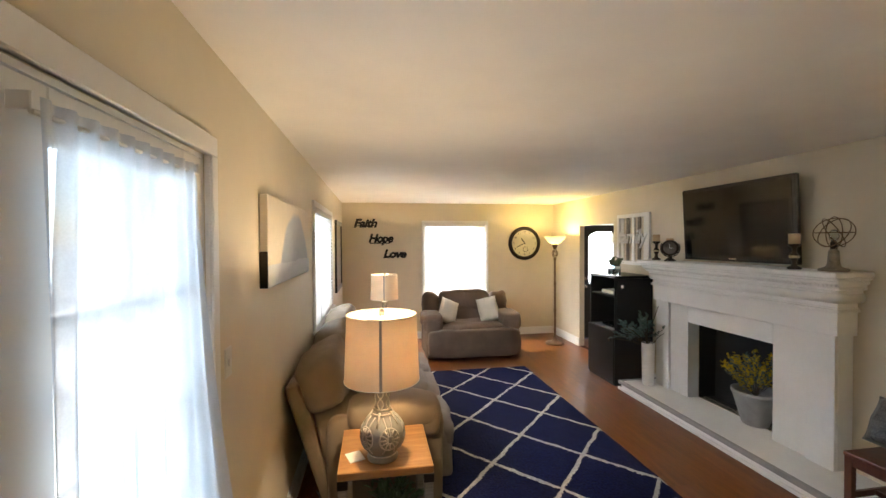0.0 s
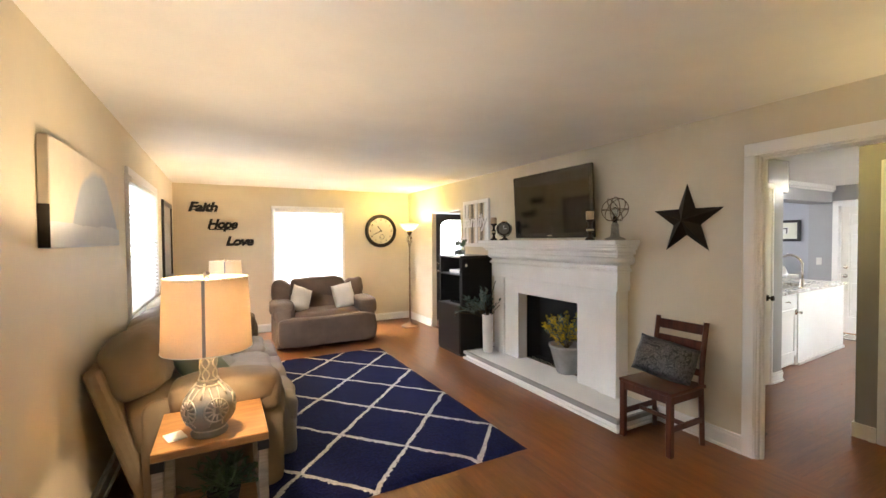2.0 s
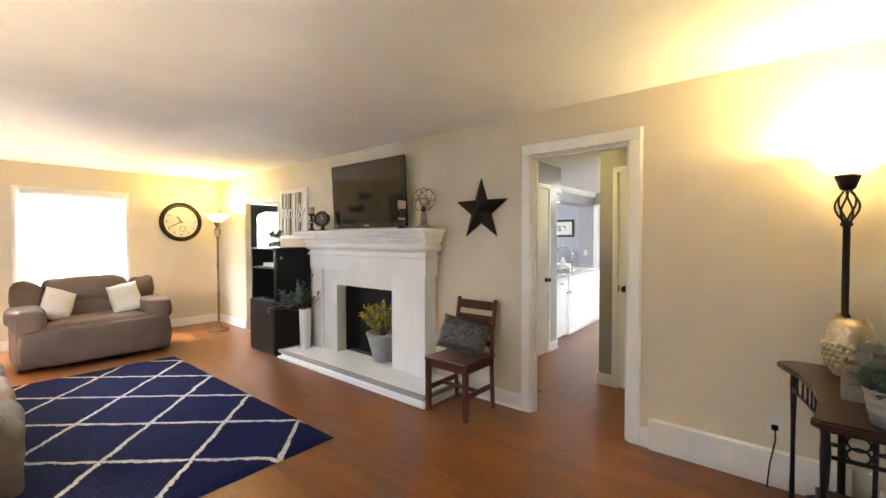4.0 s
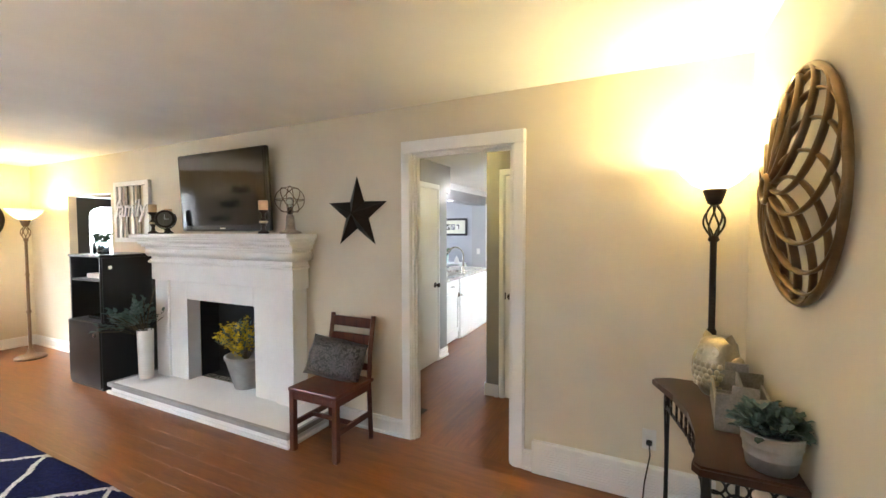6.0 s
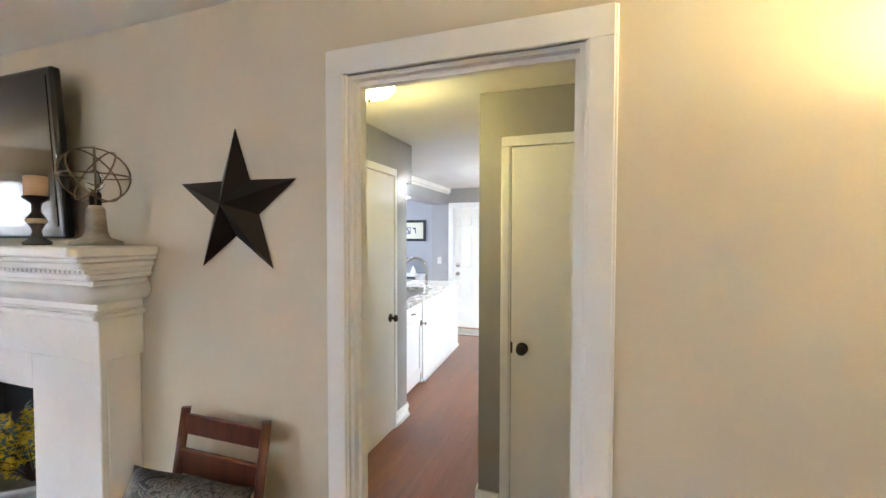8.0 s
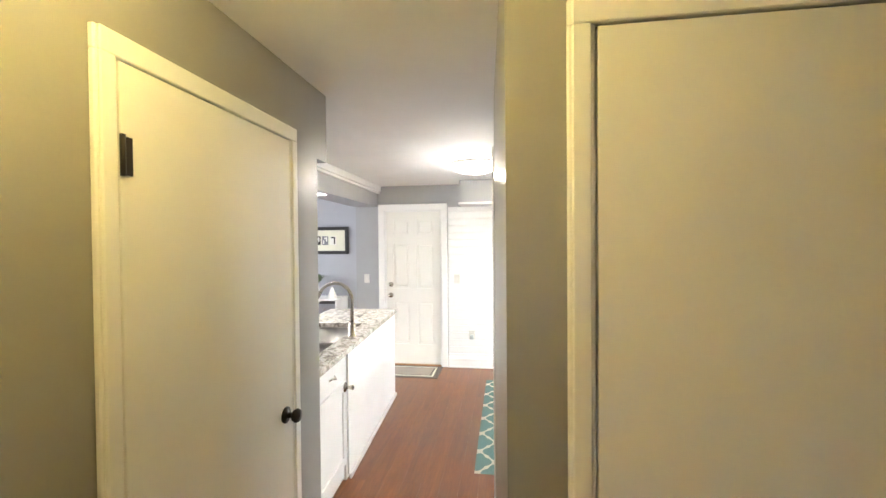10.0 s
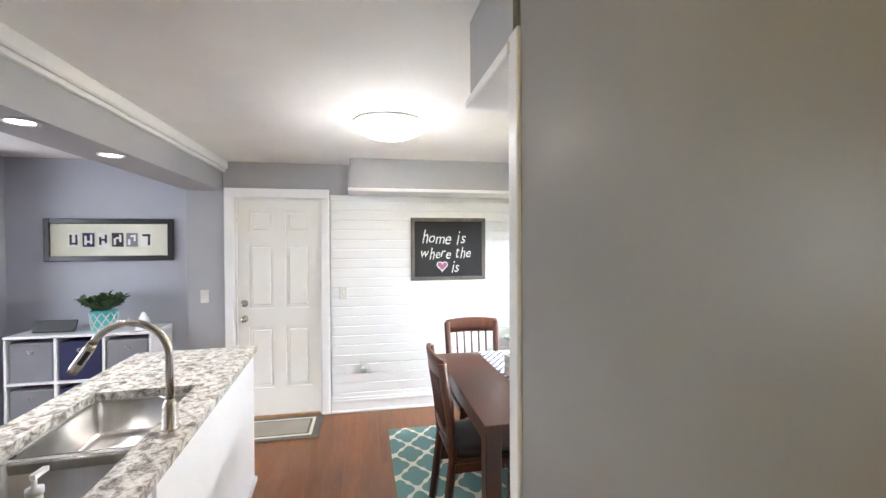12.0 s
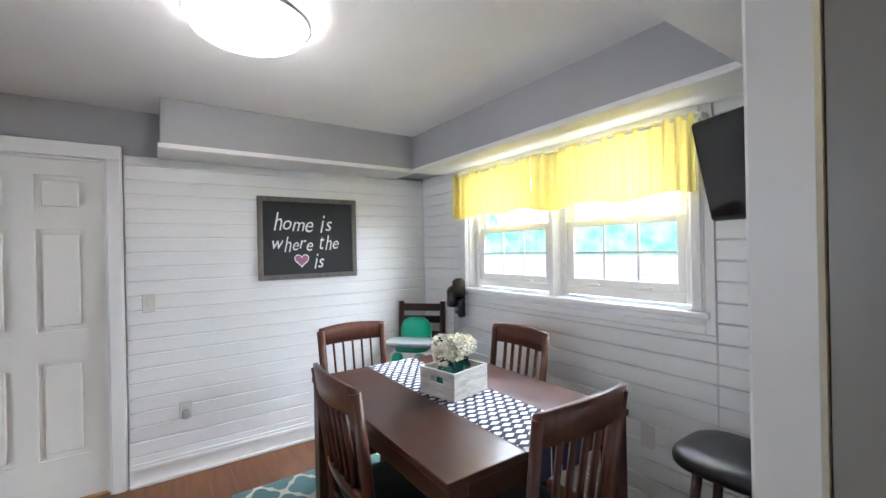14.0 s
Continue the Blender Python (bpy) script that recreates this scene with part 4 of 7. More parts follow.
p = thing("tall_vase", pose(3.655, 4.52, 0.105), "tall white ceramic vase with eucalyptus on the hearth", "vase")
bm = B(); lathe(bm, [(0, 0), (0.055, 0), (0.062, 0.01), (0.07, 0.47), (0.068, 0.475), (0.06, 0.47), (0.052, 0.05), (0, 0.05)], 24); part("vase", bm, WHITECERAMIC, p)
bm = B(); tips = spray(bm, rng, (-0.05, 0.07, 0.44), 30, 0.30, 0.36, 0.05, 0.062, 0.55); part("foliage", bm, SAGELEAF, p)
bm = B(); stems(bm, (0, 0, 0.4), tips, 0.003); tube(bm, [(0, 0, 0.4), (0.03, -0.03, 0.7), (0.05, -0.08, 0.86), (0.05, -0.1, 0.9)], 0.004, 5); part("stems", bm, STEM, p)

# ---- mantel pieces ----
MZ = 1.513


def candlestick(m, h, label):
    r = thing("candlestick", m, label, "candlestick", "candlesticks on the mantel")
    bm = B(); lathe(bm, [(0, 0), (0.042, 0), (0.045, 0.012), (0.02, 0.03), (0.014, h * 0.3), (0.028, h * 0.45), (0.03, h * 0.55), (0.014, h * 0.68), (0.016, h * 0.85), (0.04, h * 0.95), (0.042, h), (0, h)], 20); part("stick", bm, IRON, r)
    bm = B(); lathe(bm, [(0.0245, h * 0.43), (0.033, h * 0.47), (0.033, h * 0.53), (0.0245, h * 0.57)], 20); part("gold_band", bm, GOLDLEAF, r, "gold leaf band")
    bm = B(); lathe(bm, [(0, h + 0.001), (0.036, h + 0.001), (0.037, h + 0.075), (0.03, h + 0.078), (0, h + 0.07)], 20); part("candle", bm, CANDLE, r)
    return r


candlestick(pose(3.76, 4.53, MZ), 0.21, "tall dark candlestick with a tan candle")
candlestick(pose(3.83, 4.40, MZ), 0.165, "short dark candlestick with a tan candle")
candlestick(pose(3.72, 2.93, MZ), 0.19, "dark and gold candlestick with a tan candle")

c = thing("mantel_clock", pose(3.73, 4.27, MZ, 0, 0, -55), "round dark metal desk clock on a stand", "clock")
bm = B(); box(bm, -0.05, -0.04, 0, 0.05, 0.04, 0.012, 0.004); tube(bm, [(0, 0, 0.01), (0, 0, 0.05)], 0.012, 8); part("base", bm, IRON, c)
bm = B(); tube(bm, [(0.095 * math.cos(a), 0, 0.14 + 0.095 * math.sin(a)) for a in [math.radians(150 + 10 * k) for k in range(25)]], 0.005, 6); part("yoke", bm, IRON, c)
bm = B(); lathe(bm, [(0, -0.025), (0.072, -0.025), (0.085, -0.015), (0.085, 0.015), (0.07, 0.02), (0.068, 0.012), (0, 0.012)], 28, pose(0, 0, 0.14, 90)); part("case", bm, IRON, c)
bm = B(); lathe(bm, [(0, 0.013), (0.066, 0.013), (0.066, 0.014), (0, 0.0145)], 28, pose(0, 0, 0.14, 90)); part("face", bm, FRAMEGREY, c)
bm = B(); box(bm, -0.002, -0.017, 0.14, 0.002, -0.015, 0.185); box(bm, 0, -0.017, 0.138, 0.035, -0.015, 0.142); part("clock_hands", bm, CHALKWHITE, c)

c = thing("orb_lamp", pose(3.80, 2.72, MZ), "grey wood lamp with an open wire orb and bulb", "lamp")
bm = B(); lathe(bm, [(0, 0), (0.085, 0), (0.085, 0.014), (0.045, 0.03), (0.036, 0.05), (0.03, 0.14), (0.02, 0.155), (0, 0.156)], 24); part("base", bm, GREYWOOD, c)
bm = B(); lathe(bm, [(0, 0.155), (0.02, 0.155), (0.02, 0.2), (0.014, 0.21), (0, 0.21)], 16); part("socket", bm, IRON, c)
bm = B(); cushion(bm, (0, 0, 0.25), (0.06, 0.06, 0.085), 1.0, nu=16, nv=10); part("bulb", bm, JARGLASS, c)
for k, m in enumerate((pose(0, 0, 0.27), pose(0, 0, 0.27, 62, 0, 20), pose(0, 0, 0.27, 62, 0, 140), pose(0, 0, 0.27, 62, 0, 260), pose(0, 0, 0.27, 90, 0, 60))):
    bm = B(); tube(bm, [m @ Vector((0.112 * math.cos(a), 0.112 * math.sin(a), 0)) for a in [2 * math.pi * i / 36 for i in range(36)]], 0.0035, 6, True); part("orb_ring", bm, BRONZE, c)

# ---- television over the mantel ----
tv = thing("television", pose(E, 3.61, 1.54, 0, -3, 0), "black flat television mounted on the chimney wall", "television")
bm = B(); box(bm, -0.085, -0.6, 0, -0.045, 0.6, 0.72, 0.012, seg=2); part("bezel", bm, PLASTICBLACK, tv)
bm = B(); box(bm, -0.0875, -0.565, 0.055, -0.084, 0.565, 0.685); part("screen", bm, SCREEN, tv)
bm = B(); box(bm, -0.045, -0.4, 0.1, -0.02, 0.4, 0.6, 0.01); part("housing", bm, PLASTICBLACK, tv)
bm = B(); box(bm, -0.025, -0.15, 0.25, 0.022, 0.15, 0.45); part("mount", bm, BLACKMETAL, tv)
bm = B(); box(bm, -0.0885, -0.04, 0.02, -0.086, 0.04, 0.032); part("badge", bm, NICKEL, tv)

# barn star
bm = B()
out = [bm.verts.new((0, R * math.sin(a), R * math.cos(a))) for k in range(10) for a, R in [(math.pi * k / 5, 0.29 if k % 2 == 0 else 0.115)]]
tip = bm.verts.new((-0.075, 0, 0))
for k in range(10):
    bm.faces.new((tip, out[k], out[(k + 1) % 10]))
bm.faces.new(out)
single("barn_star", bm, IRON, pose(E - 0.006, 2.155, 1.665), "dark brown metal barn star on the wall", "wall decor")

# family window-frame decor
f = thing("family_sign", pose(E - 0.002, 5.2, 1.42), "white wooden frame with grey slats reading family", "wall sign")
for q in ((-0.335, -0.285, 0, 0.665), (0.285, 0.335, 0, 0.665), (-0.285, 0.285, 0, 0.05), (-0.285, 0.285, 0.615, 0.665)):
    bm = B(); box(bm, -0.035, q[0], q[2], 0, q[1], q[3], 0.003); part("frame_bar", bm, TRIM, f)
for k in range(5):
    y = -0.24 + k * 0.12
    bm = B(); box(bm, -0.018, y - 0.028, 0.05, -0.004, y + 0.028, 0.615, 0.003); part("slat", bm, GREYWOOD if k % 2 else TRIM, f)
bm = lettering("family", 0.26, 0.012, 0.2, 0.95, 0.004)
bmesh.ops.transform(bm, matrix=pose(-0.04, 0, 0.36, 0, 0, -90), verts=bm.verts)
part("lettering", bm, CHALKWHITE, f, "white script letters")

# ---- black media cabinet ----
c = thing("media_cabinet", pose(3.42, 4.8, 0), "black media cabinet with open shelves and lower door", "cabinet")
w, dp = 0.60, 0.5
bm = B(); box(bm, 0.0, 0, 0, dp, w, 0.66, 0.004); part("base_unit", bm, BLACKWOOD, c)
bm = B(); box(bm, -0.016, 0.005, 0.03, 0.0, w - 0.005, 0.655, 0.004); d = part("door", bm, BLACKWOOD, c)
bm = B(); box(bm, -0.03, 0.07, 0.52, -0.016, 0.105, 0.555, 0.003); part("handle", bm, NICKEL, d)
for q in ((0.01, 0.01, 0.66, dp, 0.03, 1.30), (0.01, w - 0.03, 0.66, dp, w - 0.01, 1.30), (dp - 0.015, 0.03, 0.66, dp, w - 0.03, 1.28)):
    bm = B(); box(bm, *q); part("side_panel", bm, BLACKWOOD, c)
bm = B(); box(bm, 0.0, 0.0, 1.285, dp, w, 1.31, 0.003); part("top", bm, BLACKWOOD, c)
bm = B(); box(bm, 0.02, 0.03, 1.05, dp - 0.015, w - 0.03, 1.068); part("shelf", bm, BLACKWOOD, c)
bm = B(); box(bm, 0.02, -0.012, 0.67, 0.46, 0.008, 1.28, 0.003); d = part("door", bm, BLACKWOOD, c, "open upper door")
bm = B(); box(bm, 0.06, -0.026, 1.17, 0.095, -0.012, 1.205, 0.003); part("handle", bm, NICKEL, d)
bm = B(); box(bm, 0, -0.13, 0, 0.2, 0.13, 0.045, 0.004); ob = single("cable_box", bm, WHITECERAMIC, pose(3.5, 5.1, 1.07), "small white media box on the shelf", "media box")
bm = B(); box(bm, 0, -0.12, 0, 0.2, 0.12, 0.03, 0.004); single("disc_player", bm, PLASTICBLACK, pose(3.5, 5.1, 0.662), "black disc player in the cabinet", "media box")
for k, (x, y) in enumerate(((3.53, 5.05), (3.52, 4.93))):
    j = thing("plant_jar", pose(x, y, 1.312), "glass jar with green sprigs on the cabinet", "potted plant", "jars on the cabinet")
    bm = B(); lathe(bm, [(0, 0), (0.045, 0), (0.048, 0.01), (0.048, 0.1), (0.04, 0.115), (0.04, 0.125), (0.036, 0.125), (0.036, 0.112), (0.044, 0.098), (0.044, 0.012), (0, 0.01)], 20); part("jar", bm, JARGLASS, j)
    bm = B(); spray(bm, rng, (0, 0, 0.08), 16, 0.08, 0.14, 0.02, 0.035, 0.3); part("sprigs", bm, LEAF, j)


# ---- side chair with pillow ----
c = thing("side_chair", pose(3.63, 2.15, 0), "cherry-stained wooden side chair beside the fireplace", "chair")
bm = B(); box(bm, -0.215, -0.215, 0.425, 0.20, 0.215, 0.452, 0.008, seg=2); part("seat", bm, CHERRY, c)
for x, y in ((-0.19, -0.19), (-0.19, 0.19)):
    bm = B(); box(bm, x - 0.02, y - 0.02, 0, x + 0.02, y + 0.02, 0.425, 0.003); part("leg", bm, CHERRY, c)
for y in (-0.19, 0.19):
    bm = B(); tube(bm, [(0.19, y, 0), (0.17, y, 0.43), (0.19, y, 0.65), (0.235, y, 0.90)], 0.022, 4); part("back_post", bm, CHERRY, c)
for z, h in ((0.86, 0.055), (0.74, 0.075), (0.54, 0.03)):
    bm = B(); x = 0.19 + (z - 0.65) * 0.18
    box(bm, x - 0.01, -0.18, z - h, x + 0.01, 0.18, z + 0.02, 0.004); part("back_slat", bm, CHERRY, c)
for y in (-0.19, 0.19):
    bm = B(); box(bm, -0.175, y - 0.01, 0.17, 0.175, y + 0.01, 0.21, 0.003); part("stretcher", bm, CHERRY, c)
bm = B(); box(bm, -0.02, -0.18, 0.175, 0.0, 0.18, 0.205, 0.003); part("stretcher", bm, CHERRY, c)
for q in ((-0.2, -0.17, 0.37, -0.18, 0.17, 0.425), (-0.17, -0.2, 0.37, 0.16, -0.18, 0.425), (-0.17, 0.18, 0.37, 0.16, 0.2, 0.425)):
    bm = B(); box(bm, *q); part("apron", bm, CHERRY, c)


def pillow(name, m, w, h, t, material, label, seed=0.0):
    bm = B()
    def f(u, v, sg):
        x, y = 2 * u - 1, 2 * v - 1
        pinch = 1 - 0.10 * (x * x * y * y) ** 0.5 + 0.03 * (abs(x) ** 6 + abs(y) ** 6)
        z = sg * t / 2 * max(0, (1 - x ** 4)) ** 0.6 * max(0, (1 - y ** 4)) ** 0.6
        q = Vector((x * w / 2 * (1 - 0.06 * (1 - y * y) * abs(x)), y * h / 2 * (1 - 0.06 * (1 - x * x) * abs(y)), z))
        return q * pinch + Vector((0, 0, 0.012 * noise.noise(q * 9 + Vector((seed, 0, 0))) * (1 - x ** 4) * (1 - y ** 4)))
    for sg in (-1, 1):
        sheet(bm, 16, 14, lambda u, v: f(u, v, sg))
    bmesh.ops.remove_doubles(bm, verts=bm.verts, dist=0.0008)
    return single(name, bm, material, m, label, "pillow")


pillow("throw_pillow", pose(3.69, 2.17, 0.60, 68, 10, -72), 0.44, 0.30, 0.14, PAISLEY, "silver and black paisley satin pillow on the chair")


# ---- seating ----
def recliner_sofa(name, m, length, seats, fabric, seatfabric, label, depth=1.0, back_h=1.0, arm=0.565):
    """A padded reclining sofa along y of m, its back at x = 0 and its front towards +x."""
    r = thing(name, m, label, "sofa")
    aw = 0.24
    wide = seats == 1
    bm = B(); box(bm, 0.16, 0.05, 0.04, depth - 0.12, length - 0.05, 0.36, 0.03, seg=2); part("base", bm, fabric, r)
    for y in (aw / 2, length - aw / 2):
        bm = B()
        cushion(bm, (depth * 0.55, y, arm / 2 + 0.02), (depth * 0.70, aw * 0.92, arm), 0.2, wrinkle=0.012, seed=y)
        part("arm", bm, fabric, r)
        bm = B()
        cushion(bm, (depth * 0.60, y, arm), (depth * 0.56, aw + 0.08, 0.19), 0.5, wrinkle=0.018, seed=y + 2)
        cushion(bm, (depth * 0.81, y, arm - 0.05), (0.15, aw + 0.05, 0.22), 0.55, wrinkle=0.012, seed=y + 4)
        part("arm_pad", bm, fabric, r)
    sw = (length - 2 * aw) / seats
    tilt = Matrix.Translation((0.30, 0, 0.38)) @ pose(0, 0, 0, 0, -17, 0)
    for k in range(seats):
        y = aw + sw * (k + 0.5)
        bm = B()
        cushion(bm, (depth * 0.46, y, 0.40), (depth * 0.42, sw, 0.22), 0.4, wrinkle=0.025, seed=k * 3.1)
        cushion(bm, (depth * 0.76, y, 0.405), (depth * 0.34, sw, 0.20), 0.45, wrinkle=0.025, seed=k * 3.1 + 1)
        part("seat_cushion", bm, seatfabric, r)
        fw = length - 0.05 if wide else sw * 0.99
        bm = B()
        cushion(bm, (depth - 0.085, y, 0.25), (0.19, fw, 0.40), 0.42 if not wide else 0.25, wrinkle=0.02, seed=k * 5.3)
        if not wide:
            cushion(bm, (depth - 0.04, y, 0.36), (0.13, fw, 0.17), 0.5, wrinkle=0.02, seed=k * 5.3 + 1)
        part("footrest", bm, seatfabric, r)
    spans = [(0.03, 0.2 * length), (0.2 * length, 0.8 * length), (0.8 * length, length - 0.03)] if wide else [(0.02 + (length - 0.04) * k / seats, 0.02 + (length - 0.04) * (k + 1) / seats) for k in range(seats)]
    for k, (y0, y1) in enumerate(spans):
        y, bw = (y0 + y1) / 2, y1 - y0
        low = 0.05 if wide and k != 1 else 0.0
        bm = B()
        cushion(bm, (0.0, y, 0.13), (0.27, bw, 0.34), 0.42, tilt, wrinkle=0.03, seed=k * 7.7)
        cushion(bm, (0.0, y, back_h - 0.61 - low), (0.31, bw, 0.36), 0.52, tilt, wrinkle=0.03, seed=k * 9.1)
        part("back_cushion", bm, fabric, r)
    bm = B(); box(bm, -0.20, 0.04, -0.33, -0.10, length - 0.04, back_h - 0.52, 0.035, m=tilt, seg=3); part("back_frame", bm, fabric, r)
    return r


recliner_sofa("reclining_sofa", pose(0.10, 2.88, 0), 2.52, 3, SOFAFAB, SOFADAYLIT, "taupe microfibre reclining sofa along the window wall", 1.05, 1.07, 0.64)
recliner_sofa("reclining_loveseat", pose(1.33, 7.12, 0, 0, 0, -90), 1.44, 1, BROWNFAB, BROWNFAB, "brown microfibre wide recliner below the tall window", 1.0, 1.02)
pillow("throw_pillow", pose(1.72, 6.56, 0.66, 66, 24, 12), 0.32, 0.40, 0.13, CREAMFAB, "cream throw pillow leaning on the recliner", 2)
pillow("throw_pillow", pose(2.36, 6.58, 0.67, 66, -12, -8), 0.33, 0.40, 0.13, CREAMFAB, "cream throw pillow leaning on the recliner", 5)
pillow("throw_pillow", pose(0.60, 3.42, 0.66, 50, 0, 75), 0.46, 0.44, 0.15, GREENFAB, "sage green throw pillow on the sofa", 3)
pillow("throw_pillow", pose(0.62, 4.75, 0.66, 50, 0, 105), 0.46, 0.44, 0.15, GREENFAB, "dark sage throw pillow on the sofa", 6)


# ---- end tables and lamps ----
def end_table(m, h, label):
    t = thing("end_table", m, label, "table", "end tables by the sofa")
    bm = B(); box(bm, -0.24, -0.245, h - 0.04, 0.24, 0.245, h, 0.004); part("tabletop", bm, OAK, t)
    for x in (-0.215, 0.215):
        for y in (-0.22, 0.22):
            bm = B(); box(bm, x - 0.022, y - 0.022, 0, x + 0.022, y + 0.022, h - 0.04, 0.003); leg = part("leg", bm, GREYWOOD, t)
            bm = B(); box(bm, x - 0.026, y - 0.026, h - 0.085, x + 0.026, y + 0.026, h - 0.041, 0.002); part("bracket", bm, BLACKMETAL, leg)
    bm = B(); box(bm, -0.2, -0.21, 0.14, 0.2, 0.21, 0.16, 0.003); part("lower_shelf", bm, OAK, t)
    return t


end_table(pose(0.66, 2.595, 0), 0.60, "honey oak end table with dark corner brackets")
end_table(pose(0.74, 6.2, 0), 0.515, "honey oak end table beyond the sofa")


def table_lamp(m, label):
    l = thing("table_lamp", m, label, "lamp", "matching table lamps")
    prof = [(0, 0), (0.078, 0), (0.082, 0.012), (0.07, 0.03), (0.085, 0.05), (0.108, 0.085), (0.116, 0.13), (0.108, 0.17), (0.085, 0.205), (0.056, 0.235), (0.04, 0.265), (0.035, 0.30), (0.038, 0.34), (0.038, 0.375), (0.03, 0.38), (0, 0.381)]
    bm = B(); lathe(bm, prof, 40); body = part("body", bm, PEWTERDARK, l)
    # raised scrollwork: rosettes round the belly and rings at the neck
    bm = B()
    def on(a, z):
        r = np.interp(z, [q[1] for q in prof[1:-1]], [q[0] for q in prof[1:-1]])
        return Vector((r * math.cos(a), r * math.sin(a), z))
    for k in range(5):
        a0 = 2 * math.pi * k / 5
        for rad in (0.018, 0.052):
            tube(bm, [on(a0 + rad * math.cos(b) / 0.11, 0.135 + rad * math.sin(b)) * 1.004 for b in [2 * math.pi * i / 20 for i in range(20)]], 0.0045, 5, True)
        for i in range(12):
            b = 2 * math.pi * i / 12
            tube(bm, [on(a0 + q * math.cos(b) / 0.11, 0.135 + q * math.sin(b)) * 1.003 for q in (0.02, 0.034, 0.049)], 0.0045, 5)
        for sg in (-1, 1):
            tube(bm, [on(a0 + 0.63 + sg * (0.3 + 0.24 * math.sin(q * 3.0)), 0.06 + 0.17 * q) * 1.004 for q in [i / 8 for i in range(9)]], 0.004, 5)
            tube(bm, [on(a0 + 0.63 + sg * 0.42 * math.sin(q * 6.28), 0.26 + 0.11 * q) * 1.01 for q in [i / 10 for i in range(11)]], 0.0035, 5)
        tube(bm, [on(a0 + 0.63, 0.19 + 0.06 * q) * 1.004 for q in (0, 0.5, 1)], 0.006, 5)
    for z in (0.03, 0.24, 0.262, 0.372):
        tube(bm, [on(2 * math.pi * i / 32, z) * 1.0 for i in range(32)], 0.005, 6, True)
    part("scrollwork", bm, PEWTER, body, "silver raised scrollwork")
    bm = B(); lathe(bm, [(0.008, 0.38), (0.008, 0.46)], 10); part("stem", bm, NICKEL, l)
    bm = B(); lathe(bm, [(0.196, 0.41), (0.182, 0.757), (0.180, 0.757), (0.194, 0.41)], 40); sh = part("shade", bm, SHADE, l, "cream linen shade")
    bm = B()
    for z, r in ((0.412, 0.196), (0.755, 0.1825)):
        bm = B(); tube(bm, [(r * math.cos(a), r * math.sin(a), z) for a in [2 * math.pi * i / 40 for i in range(40)]], 0.0025, 5, True)
        part("shade_rim", bm, PAPER, sh)
    bm = B()
    for z0, z1, r0, r1 in ((0.412, 0.755, 0.1972, 0.1832),):
        sheet(bm, 4, 1, lambda u, v: ((r0 + (r1 - r0) * v) * math.cos(-1.62 + 0.07 * (u - 0.5)), (r0 + (r1 - r0) * v) * math.sin(-1.62 + 0.07 * (u - 0.5)), z0 + (z1 - z0) * v))
    part("ribbon", bm, SHADEBAND, sh, "grey ribbon seam")
    bm = B()
    for k in range(3):
        a = 2 * math.pi * k / 3
        tube(bm, [(0, 0, 0.75), (0.181 * math.cos(a), 0.181 * math.sin(a), 0.75)], 0.002, 5)
    lathe(bm, [(0, 0.74), (0.012, 0.745), (0.016, 0.765), (0.012, 0.78), (0, 0.785)], 12)
    part("finial", bm, NICKEL, l)
    return l


table_lamp(pose(0.645, 2.48, 0.601), "silver embossed table lamp, lit, cream shade")
table_lamp(pose(0.74, 6.2, 0.516), "silver embossed table lamp, lit, beyond the sofa")
bm = B(); box(bm, -0.04, -0.05, 0, 0.04, 0.05, 0.004); single("note_card", bm, PAPER, pose(0.50, 2.50, 0.601, 0, 0, 20), "small white card on the end table", "card")
p = thing("potted_fern", pose(0.70, 2.56, 0.161), "dark green plant under the end table", "potted plant")
bm = B(); lathe(bm, [(0, 0), (0.06, 0), (0.08, 0.1), (0.075, 0.1), (0.07, 0.08), (0, 0.08)], 18); part("pot", bm, BLACKMETAL, p)
bm = B(); spray(bm, rng, (0, 0, 0.08), 34, 0.17, 0.16, 0.02, 0.07, 0.3); part("foliage", bm, LEAF, p)
bm = B()
for k in range(5):
    pts = [(0.22 + 0.13 * noise.noise(Vector((k * 3.3, i * 0.35, 0))) + 0.05 * k, 2.75 + 0.02 * i + 0.1 * noise.noise(Vector((i * 0.4, k * 2.1, 5))), 0.008 + 0.01 * abs(noise.noise(Vector((i * 0.5, k, 9))))) for i in range(24)]
    tube(bm, pts, 0.004, 5)
single("tangled_cables", bm, CABLE, pose(0, 0, 0), "tangled grey power cables on the floor", "cable")


